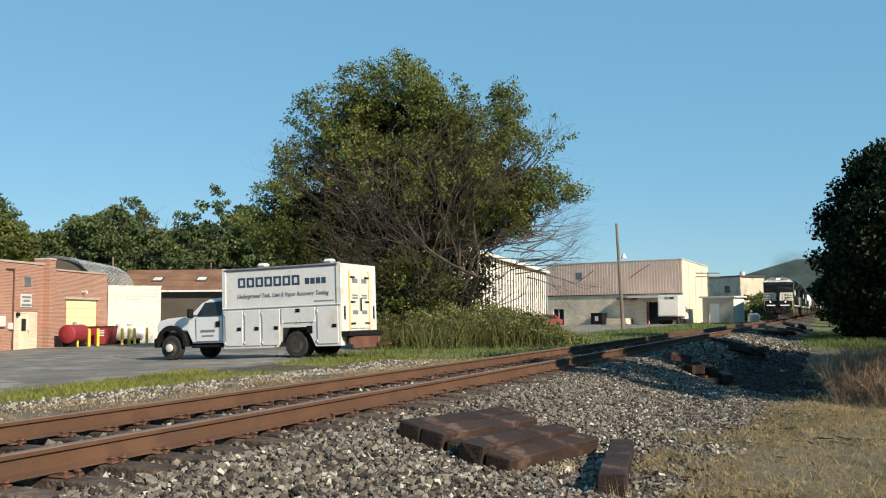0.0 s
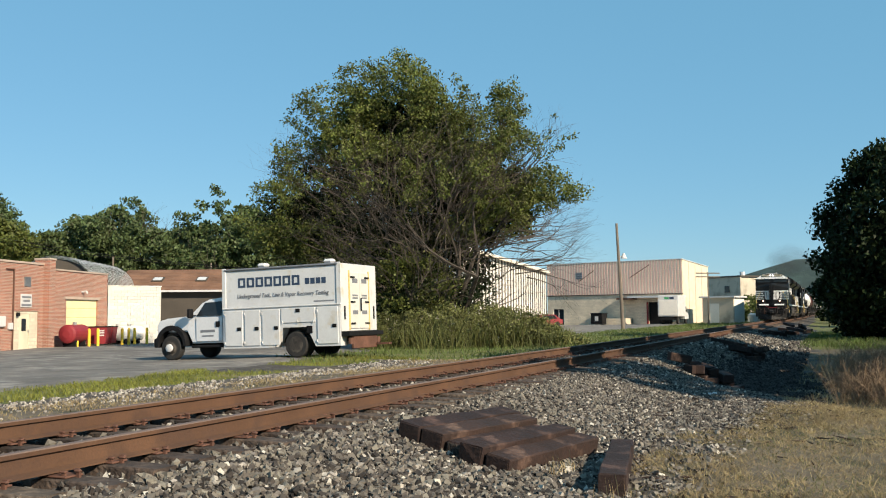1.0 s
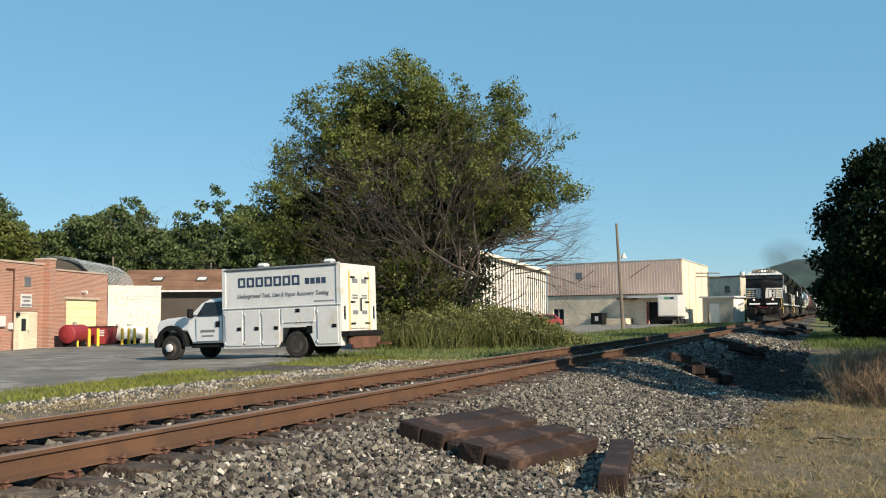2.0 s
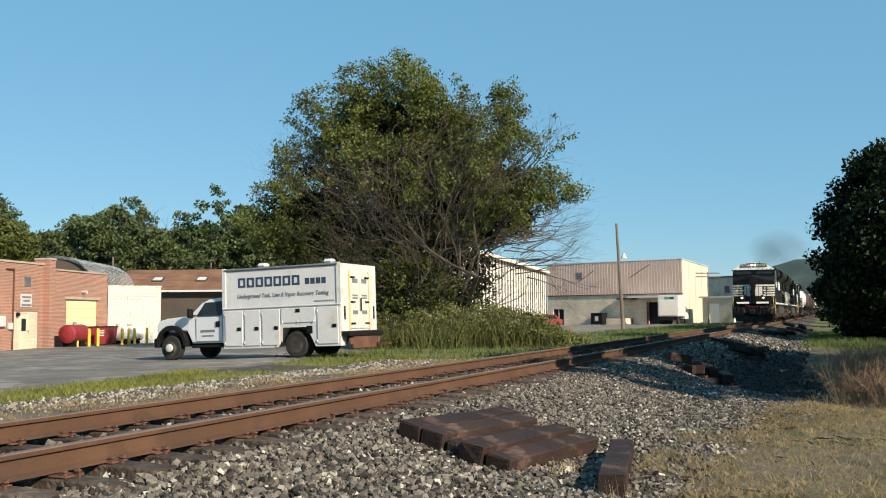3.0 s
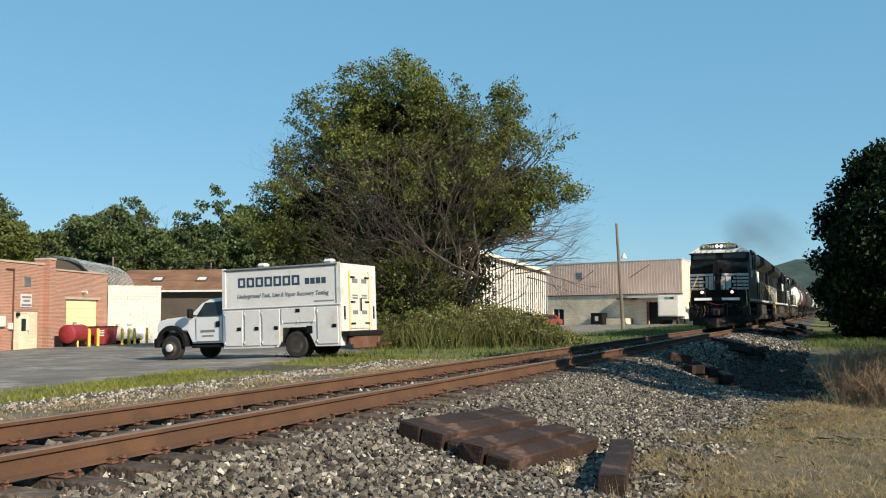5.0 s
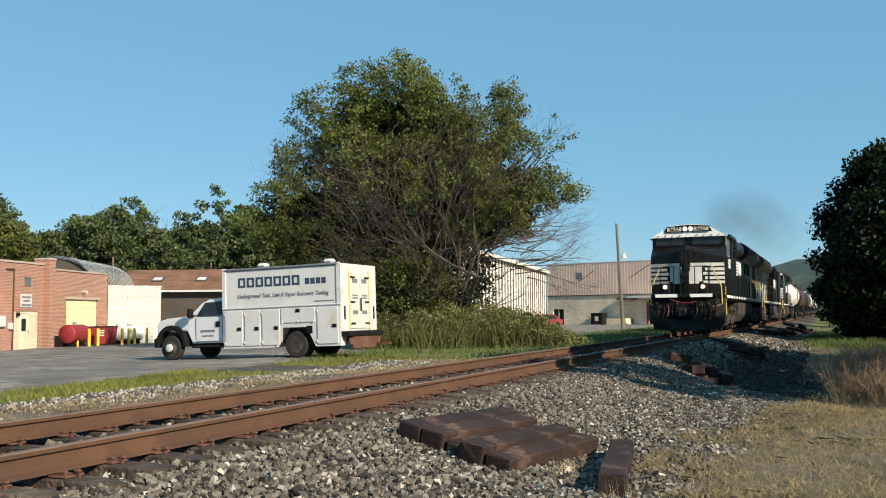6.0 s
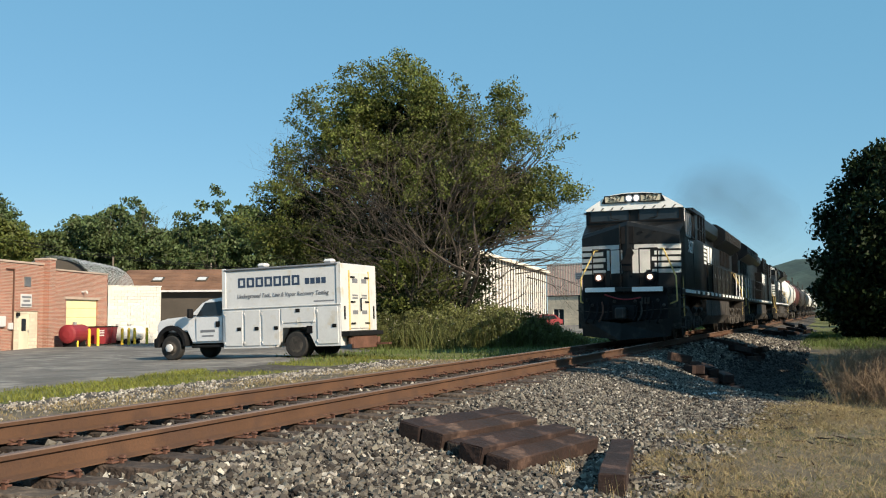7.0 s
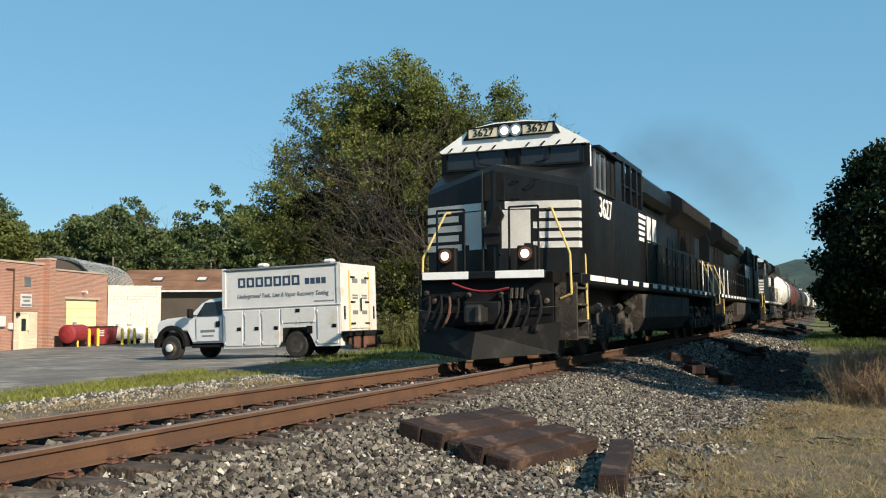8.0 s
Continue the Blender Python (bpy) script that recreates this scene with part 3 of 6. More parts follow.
        for x0 in (-8.4, -9.15):
            part("emblem_bar", B(x0, x0 + 0.5, sy * 1.42 - 0.008, sy * 1.42 + 0.008, 2.58, 3.22), M_LOCOWHITE, L, "plain white emblem bar")
    # long hood
    bm = bmesh.new()
    prism(bm, [(-1.02, 1.58), (1.02, 1.58), (1.02, 3.75), (0.8, 4.15), (-0.8, 4.15), (-1.02, 3.75)], 0, -20.3, -7.5)
    hood = part("long_hood", bm, M_LOCO, L)
    for sy in (-1, 1):
        for k in range(13):
            x = -8.2 - 0.9 * k
            d = part("hood_door", B(x - 0.40, x + 0.40, min(sy * 1.02, sy * 1.045), max(sy * 1.02, sy * 1.045), 1.75, 3.1 if k < 8 else 2.8, 0.008), M_LOCO, hood)
            part("latch", B(x + 0.28, x + 0.33, min(sy * 1.045, sy * 1.07), max(sy * 1.045, sy * 1.07), 2.3, 2.42), M_STEEL, d)
        for k in range(3):
            bm = B(-16.4 - k * 1.25, -15.4 - k * 1.25, min(sy * 1.02, sy * 1.05), max(sy * 1.02, sy * 1.05), 2.9, 3.55)
            for j in range(7):
                box(bm, -16.4 - k * 1.25, -15.4 - k * 1.25, min(sy * 1.04, sy * 1.07), max(sy * 1.04, sy * 1.07), 2.94 + j * 0.09, 2.97 + j * 0.09)
            part("louvre", bm, M_BLACK, hood)
    # radiator wings
    bm = bmesh.new()
    prism(bm, [(-1.05, 3.55), (1.05, 3.55), (1.5, 3.85), (1.5, 4.25), (1.15, 4.5), (-1.15, 4.5), (-1.5, 4.25), (-1.5, 3.85)], 0, -19.9, -13.2)
    rad = part("radiator_housing", bm, M_LOCO, L)
    for sy in (-1, 1):
        for k in range(4):
            bm = bmesh.new()
            for j in range(6):
                box(bm, -19.7 + k * 1.62, -18.2 + k * 1.62, sy * 1.51 - 0.012, sy * 1.51 + 0.012, 3.88 + j * 0.06, 3.90 + j * 0.06)
            part("grille", bm, M_GRIME, rad)
    bm = B(-12.6, -8.2, -1.3, 1.3, 3.72, 4.38, 0.16)
    part("dynamic_brake_housing", bm, M_LOCO, L)
    bm = B(-11.5, -10.3, -0.35, 0.35, 4.34, 4.55, 0.05)
    part("exhaust_stack", bm, M_GRIME, L)
    part("horn", pipe([(-4.3, 0.3, 4.53), (-4.3, 0.3, 4.68), (-3.95, 0.3, 4.70)], 0.05, 8), M_STEEL, L)
    # walkway handrails
    for sy in (-1, 1):
        bm = bmesh.new()
        y = sy * 1.44
        tube(bm, (-7.6, y, 2.62), (-20.9, y, 2.62), 0.018, seg=6)
        tube(bm, (-7.6, y, 2.15), (-20.9, y, 2.15), 0.012, seg=5)
        part("handrail", bm, M_LOCO, L)
        for k in range(10):
            x = -7.7 - k * 1.45
            bm = bmesh.new()
            tube(bm, (x, y, 1.58), (x, y, 2.64), 0.02, seg=6)
            part("handrail_post", bm, M_LOCOWHITE if k > 6 else M_LOCO, L)
        # gold corner grab rails at the steps
        for x0, sx in ((-0.72, 1), (-20.85, -1)):
            bm = pipe([(x0 - sx * 0.45, sy * 0.82, 2.74), (x0 - sx * 0.32, sy * 1.02, 2.74), (x0 - sx * 0.12, sy * 1.40, 1.90), (x0 - sx * 0.10, sy * 1.42, 1.20), (x0 - sx * 0.12, sy * 1.22, 1.12)], 0.022, 7)
            part("grab_rail", bm, M_GOLD, L, "gold painted grab rail")
            bm = pipe([(x0 - sx * 0.70, sy * 0.98, 2.76), (x0 - sx * 0.72, sy * 1.15, 2.74), (x0 - sx * 0.88, sy * 1.47, 1.90), (x0 - sx * 0.92, sy * 1.49, 0.75)], 0.022, 7)
            part("grab_rail", bm, M_GOLD, L, "gold painted grab rail")
            bm = bmesh.new()
            for k in range(4):
                z = 0.42 + k * 0.29
                part("step", B(min(x0 - sx * 0.2, x0 - sx * 0.9), max(x0 - sx * 0.2, x0 - sx * 0.9), min(sy * 1.15, sy * 1.5), max(sy * 1.15, sy * 1.5), z, z + 0.035), M_GRIME, L)
            box(bm, min(x0 - sx * 0.12, x0 - sx * 0.2), max(x0 - sx * 0.12, x0 - sx * 0.2), min(sy * 1.12, sy * 1.5), max(sy * 1.12, sy * 1.5), 0.4, 1.4)
            box(bm, min(x0 - sx * 0.2, x0 - sx * 0.9), max(x0 - sx * 0.2, x0 - sx * 0.9), min(sy * 1.10, sy * 1.14), max(sy * 1.10, sy * 1.14), 0.4, 1.4)
            box(bm, min(x0 - sx * 0.9, x0 - sx * 0.98), max(x0 - sx * 0.9, x0 - sx * 0.98), min(sy * 1.12, sy * 1.5), max(sy * 1.12, sy * 1.5), 0.4, 1.4)
            part("step_well", bm, M_GRIME, L)
    # pilot at both ends
    for x0, sx in ((-0.36, 1), (-21.32, -1)):
        bm = bmesh.new()
        v = [bm.verts.new((x0 + sx * a, b, z)) for a, b, z in ((0.0, -1.28, 0.72), (0.0, 1.36, 0.72), (0.04, 1.30, 0.2), (0.72, 0.0, 0.10), (0.04, -1.24, 0.2), (0.50, 0, 0.56))]
        for f in ((0, 4, 3, 5), (5, 3, 2, 1)):
            bm.faces.new([v[i] for i in f])
        bmesh.ops.solidify(bm, geom=bm.faces[:], thickness=0.04)
        part("snowplough", bm, M_PLOUGH, L)
        part("end_plate", B(min(x0, x0 - sx * 0.06), max(x0, x0 - sx * 0.06), -1.22, 1.22, 0.66, 1.56), M_BLACK, L)
        bm = bmesh.new()
        box(bm, min(x0, x0 + sx * 0.35), max(x0, x0 + sx * 0.35), -0.12, 0.12, 0.72, 0.98, 0.02)
        box(bm, min(x0 + sx * 0.35, x0 + sx * 0.62), max(x0 + sx * 0.35, x0 + sx * 0.62), -0.17, 0.14, 0.68, 1.02, 0.05)
        box(bm, min(x0 + sx * 0.5, x0 + sx * 0.68), max(x0 + sx * 0.5, x0 + sx * 0.68), 0.05, 0.16, 0.70, 1.0, 0.03)
        part("coupler", bm, M_PLOUGH, L)
        for y, mm in ((-1.05, M_BLACK), (-0.82, M_BLACK), (-0.66, M_REDRUST), (-0.5, M_BLACK), (0.32, M_BLACK), (0.46, M_GRIME), (0.62, M_BLACK), (0.78, M_BLACK), (1.0, M_BLACK)):
            pts = [(x0 + sx * (0.04 + 0.2 * math.sin(i / 7 * math.pi)), y + 0.06 * math.sin(i), 1.18 - 0.62 * math.sin(i / 7 * math.pi * 0.62)) for i in range(8)]
            part("air_hose", pipe(pts, 0.026, 6), mm, L)
        pts = [(x0 + sx * 0.16, -0.55 + i * 0.13, 1.40 - 0.10 * math.sin(i / 8 * math.pi) - 0.012 * i) for i in range(9)]
        part("jumper_cable", pipe(pts, 0.022, 6), M_RED, L, "red jumper cable")
        pts = [(x0 + sx * 0.10, y, z) for y, z in ((-1.4, 0.95), (-0.8, 0.88), (-0.4, 0.9), (0.4, 0.9), (0.8, 0.95), (1.4, 0.98))]
        part("uncoupling_lever", pipe(pts, 0.013, 6), M_GRIME, L)
        for y, z in ((-1.1, 1.25), (-0.95, 1.1), (0.95, 1.22), (1.12, 1.08), (0.3, 1.2), (-0.3, 1.2)):
            bm = bmesh.new()
            tube(bm, (x0, y, z), (x0 + sx * 0.09, y, z - 0.02), 0.05, 0.035, seg=8)
            part("hose_valve", bm, M_GRIME, L)
        bm = bmesh.new()
        for k in range(3):
            tube(bm, (x0 + sx * 0.08, 0.52 + 0.09 * k, 1.30), (x0 + sx * 0.12, 0.52 + 0.09 * k, 1.12), 0.03, seg=6)
        part("multiple_unit_socket", bm, M_GRIME, L)
        part("draft_gear_housing", B(min(x0, x0 + sx * 0.2), max(x0, x0 + sx * 0.2), -0.34, 0.34, 0.66, 1.08, 0.03), M_BLACK, L)
        # platform rails
        for y in (-0.95, -0.42, 0.42, 0.95):
            part("platform_post", pipe([(x0 - sx * 0.1, y, 1.58), (x0 - sx * 0.1, y, 2.72)], 0.02, 6), M_BLACK, L)
        for a, b in ((-0.95, -0.42), (0.42, 0.95)):
            part("platform_rail", pipe([(x0 - sx * 0.1, a, 2.72), (x0 - sx * 0.1, b, 2.72)], 0.02, 6), M_BLACK, L)
    # tank and bogies
    bm = bmesh.new()
    prism(bm, [(-1.45, 1.3), (1.45, 1.3), (1.45, 0.75), (1.2, 0.42), (-1.2, 0.42), (-1.45, 0.75)], 0, -14.4, -7.0)
    tank = part("fuel_tank", bm, M_GRIME, L)
    for x in (-8.4, -13.0):
        part("tank_strap", B(x, x + 0.08, -1.46, 1.46, 0.74, 1.3), M_GRIME, tank)
    bm = bmesh.new()
    tube(bm, (-6.9, 1.15, 1.2), (-9.6, 1.15, 1.2), 0.17, seg=12)
    tube(bm, (-6.9, -1.15, 1.2), (-9.6, -1.15, 1.2), 0.17, seg=12)
    part("air_reservoir", bm, M_GRIME, L)
    loco_bogie(L, -3.9, sense)
    loco_bogie(L, -17.6, sense)
    return L


def car_bogie(parent, cx):
    for dx in (-0.88, 0.88):
        wheelset(parent, cx + dx, 0.46, 1)
    for sy in (-1, 1):
        bm = bmesh.new()
        y = sy * 1.0
        prism(bm, [(cx - 1.2, 0.62), (cx - 0.45, 0.78), (cx + 0.45, 0.78), (cx + 1.2, 0.62), (cx + 1.2, 0.45), (cx + 0.5, 0.28), (cx - 0.5, 0.28), (cx - 1.2, 0.45)], 1, min(y, y + sy * 0.13), max(y, y + sy * 0.13))
        part("side_frame", bm, M_GRIME, parent)


def tank_car(mat_, label, length=15.6):
    C = thing("tank_car", label, "tank car", group="tank cars of the freight train")
    r, h = 1.5, length / 2
    bm = bmesh.new()
    prof = [(-h - 0.55, 0.25), (-h - 0.48, 0.7), (-h - 0.3, 1.15), (-h, r - 0.02), (-h + 0.05, r)]
    prof += [(-h + 0.05 + k * (length - 0.1) / 6, r) for k in range(1, 6)]
    prof += [(-a, b) for a, b in prof[:5][::-1]]
    revolve(bm, prof, 32, "x")
    bmesh.ops.translate(bm, vec=(-h - 1.1, 0, 2.75), verts=bm.verts[:])
    sh = part("shell", bm, mat_, C, smooth=True)
    bm = bmesh.new()
    tube(bm, (-h - 1.1, 0, 4.2), (-h - 1.1, 0, 4.65), 0.45, seg=16)
    part("dome", bm, mat_, sh)
    bm = B(-h - 2.4, -h + 0.2, -0.75, 0.75, 4.35, 4.38)
    for sy in (-0.75, 0.75):
        for z in (4.75, 5.0):
            tube(bm, (-h - 2.4, sy, z), (-h + 0.2, sy, z), 0.02, seg=5)
        for x in (-h - 2.4, -h - 1.1, -h + 0.2):
            tube(bm, (x, sy, 4.36), (x, sy, 5.0), 0.02, seg=5)
    part("platform", bm, M_GRIME, C)
    for k in (-h * 0.62, 0, h * 0.62):
        bm = bmesh.new()
        revolve(bm, [(k - h - 1.15, r + 0.012), (k - h - 1.05, r + 0.012)], 32, "x")
        bmesh.ops.translate(bm, vec=(0, 0, 2.75), verts=bm.verts[:])
        part("shell_band", bm, mat_, sh)
    bm = B(-length - 2.0, -0.2, -0.35, 0.35, 0.85, 1.15)
    box(bm, -2.4, -0.25, -1.4, 1.4, 1.08, 1.2)
    box(bm, -length - 1.95, -length + 0.2, -1.4, 1.4, 1.08, 1.2)
    box(bm, -3.4, -2.6, -1.2, 1.2, 1.1, 1.9)
    box(bm, -length + 0.4, -length + 1.2, -1.2, 1.2, 1.1, 1.9)
    part("underframe", bm, M_BLACK, C)
    for x in (-h - 1.7, -h - 0.5):
        bm = bmesh.new()
        for sy in (-1, 1):
            tube(bm, (x, sy * 1.56, 1.0), (x, sy * 1.56, 3.2), 0.02, seg=5)
            tube(bm, (x, sy * 1.56, 3.2), (x, sy * 0.75, 4.36), 0.02, seg=5)
        part("ladder", bm, M_GRIME, C)
    for x0 in (-0.3, -length - 1.9):
        bm = pipe([(x0, -1.38, 1.15), (x0, -1.38, 2.1), (x0, 1.38, 2.1), (x0, 1.38, 1.15)], 0.022, 6)
        part("end_rail", bm, M_GRIME, C)
    car_bogie(C, -2.6)
    car_bogie(C, -length + 0.4)
    return C


def make_train():
    VEHICLES.append((loco(True, False), 0.0, False))
    VEHICLES.append((loco(False, True), 22.3 + 21.3, True))
    VEHICLES.append((loco(False, False), 44.9, False))
    back = 67.2
    looks = [(M_TANKW, "white tank car streaked with grime"), (M_TANKR, "maroon tank car with dusty shell"), (M_TANKB, "black tank car with dusty shell"),
             (M_TANKB, "black tank car with dusty shell"), (M_TANKW, "white tank car streaked with grime"), (M_TANKB, "black tank car with dusty shell"),
             (M_TANKW, "white tank car streaked with grime"), (M_TANKW, "white tank car streaked with grime")]
    for mat_, label in looks:
        VEHICLES.append((tank_car(mat_, label), back, False))
        back += 18.2


M_SMOKE = bpy.data.materials.new("diesel_smoke")
M_SMOKE.use_nodes = True


def smoke_nodes():
    """Thin smoke: thickest in the middle of each puff, broken up by noise."""
    nt = M_SMOKE.node_tree
    N, L = nt.nodes, nt.links
    clear, dark, mix = N.new("ShaderNodeBsdfTransparent"), N.new("ShaderNodeBsdfDiffuse"), N.new("ShaderNodeMixShader")
    dark.inputs["Color"].default_value = (0.06, 0.055, 0.055, 1)
    tc, grad, tex, mul, amt = N.new("ShaderNodeTexCoord"), N.new("ShaderNodeTexGradient"), N.new("ShaderNodeTexNoise"), N.new("ShaderNodeMath"), N.new("ShaderNodeMath")
    grad.gradient_type = "SPHERICAL"
    tex.inputs["Scale"].default_value, tex.inputs["Detail"].default_value = 1.6, 4.0
    mul.operation = amt.operation = "MULTIPLY"
    amt.inputs[1].default_value = 0.32
    L.new(tc.outputs["Object"], grad.inputs[0])
    L.new(tc.outputs["Object"], tex.inputs["Vector"])
    L.new(grad.outputs["Fac"], mul.inputs[0])
    L.new(tex.outputs["Fac"], mul.inputs[1])
    L.new(mul.outputs[0], amt.inputs[0])
    L.new(amt.outputs[0], mix.inputs[0])
    L.new(clear.outputs[0], mix.inputs[1])
    L.new(dark.outputs[0], mix.inputs[2])
    L.new(mix.outputs[0], N["Material Output"].inputs["Surface"])


PUFFS = []   # puff, metres behind the nose, sideways, height


def make_smoke():
    smoke_nodes()
    rnd = random.Random(17)
    for back, lat, z, size in ((11.6, 0, 4.9, 0.8), (14.0, 0.1, 5.5, 1.3), (17.5, -0.2, 6.2, 1.9), (22.5, 0.3, 6.8, 2.5), (29.0, 0.2, 7.1, 3.0), (37.0, 0.4, 7.2, 3.4), (46.0, 0.3, 7.2, 3.6)):
        bm = bmesh.new()
        bmesh.ops.create_icosphere(bm, subdivisions=3, radius=0.98)
        low = [v for v in bm.verts if v.co.x < -0.05]
        bmesh.ops.delete(bm, geom=low, context="VERTS")
        for v in bm.verts:
            v.co.x *= 0.35
            v.co *= 1 + 0.12 * noise.noise(v.co * 2 + Vector((back, 0, 0)))
        ob = part("smoke_puff", bm, M_SMOKE)
        ob.scale = (size, size, size * 0.8)
        tagged(ob, "thin dark puff of diesel exhaust drifting above the train", "smoke", "exhaust puffs", "stuff")
        PUFFS.append((ob, back, lat, z))


def motions():
    times = [i * 0.5 for i in range(17)]
    for ob, back, turned in VEHICLES:
        walk(ob, [(t, train_pose(t, back, turned)) for t in times])
    for ob, back, lat, z in PUFFS:
        rows = []
        for t in times:
            p = on_track(lat + 0.2 * math.sin(t), train_s(t) + back + 0.12 * t, z + 0.05 * t)
            rows.append((t, pose(p.x, p.y, p.z, 0, 3 * math.sin(t), FACING + 2 * t)))
        walk(ob, rows)
    rows = [2 * k / FPS for k in range(121)]
    for ob, at, r, sense in WHEELS:
        walk(ob, [(t, pose(*at, 0, sense * math.degrees((train_s(0) - train_s(t)) / r), 0)) for t in rows])


make_train()
make_smoke()


# ---- buildings ----
def courses(name, base, mortar, bw, bh, gap=0.012, vary=0.3):
    """Brick courses in the wall's own x and z."""
    m = material(name, base, 0.92, scale=0.6, fine=14, vary=0.2, bump=0)
    nt = m.node_tree
    N, L = nt.nodes, nt.links
    tc, sep, com, br = N.new("ShaderNodeTexCoord"), N.new("ShaderNodeSeparateXYZ"), N.new("ShaderNodeCombineXYZ"), N.new("ShaderNodeTexBrick")
    add = N.new("ShaderNodeMath")
    L.new(tc.outputs["Object"], sep.inputs[0])
    L.new(sep.outputs[0], add.inputs[0])
    L.new(sep.outputs[1], add.inputs[1])
    L.new(add.outputs[0], com.inputs[0])
    L.new(sep.outputs[2], com.inputs[1])
    L.new(com.outputs[0], br.inputs["Vector"])
    br.inputs["Scale"].default_value = 1.0
    br.inputs["Brick Width"].default_value, br.inputs["Row Height"].default_value = bw, bh
    br.inputs["Mortar Size"].default_value, br.inputs["Bias"].default_value = gap, 0.0
    br.inputs["Color1"].default_value = (1 - vary, 1 - vary, 1 - vary, 1)
    br.inputs["Color2"].default_value = (1 + vary, 1 + vary, 1 + vary, 1)
    src = N["Principled BSDF"].inputs["Base Color"].links[0].from_socket
    mul = N.new("ShaderNodeMix")
    mul.data_type, mul.blend_type = "RGBA", "MULTIPLY"
    mul.inputs["Factor"].default_value = 1.0
    L.new(src, mul.inputs["A"])
    L.new(br.outputs["Color"], mul.inputs["B"])
    mx = N.new("ShaderNodeMix")
    mx.data_type = "RGBA"
    L.new(br.outputs["Fac"], mx.inputs["Factor"])
    L.new(mul.outputs["Result"], mx.inputs["A"])
    mx.inputs["B"].default_value = (*mortar, 1)
    L.new(mx.outputs["Result"], N["Principled BSDF"].inputs["Base Color"])
    bp = N.new("ShaderNodeBump")
    bp.inputs["Strength"].default_value, bp.inputs["Distance"].default_value, bp.invert = 0.5, 0.01, True
    L.new(br.outputs["Fac"], bp.inputs["Height"])
    L.new(bp.outputs[0], N["Principled BSDF"].inputs["Normal"])
    return m


M_COURSES = courses("brick_courses", (0.29, 0.105, 0.066), (0.42, 0.34, 0.28), 0.22, 0.075)
M_BLOCKTAN = courses("tan_block_courses", (0.64, 0.55, 0.42), (0.54, 0.46, 0.36), 0.42, 0.21, 0.014, 0.08)
M_BLOCKCREAM = courses("cream_block_courses", (0.62, 0.54, 0.42), (0.5, 0.44, 0.35), 0.42, 0.21, 0.014, 0.1)


def facade(a, b, z):
    """Local frame on a wall from a to b (x along it, -y out of it towards the viewer, z up)."""
    d = Vector((b[0] - a[0], b[1] - a[1], 0))
    return Matrix.Translation((a[0], a[1], z)) @ Matrix.Rotation(math.atan2(d.y, d.x), 4, "Z"), d.length


def holed_wall(w, h, t, holes):
    """A wall from 0 to w, 0 to h, t thick behind y = 0, with rectangular holes (x0, x1, z0, z1)."""
    xs = sorted({0, w, *[v for o in holes for v in o[:2]]})
    zs = sorted({0, h, *[v for o in holes for v in o[2:]]})
    bm = bmesh.new()
    for x0, x1 in zip(xs, xs[1:]):
        run = None
        for z0, z1 in zip(zs, zs[1:]):
            if not any(o[0] <= x0 and x1 <= o[1] and o[2] <= z0 and z1 <= o[3] for o in holes):
                if run and abs(run[1] - z0) < 1e-6:
                    run[1] = z1
                else:
                    if run:
                        box(bm, x0, x1, 0, t, *run)
                    run = [z0, z1]
        if run:
            box(bm, x0, x1, 0, t, *run)
    return bm


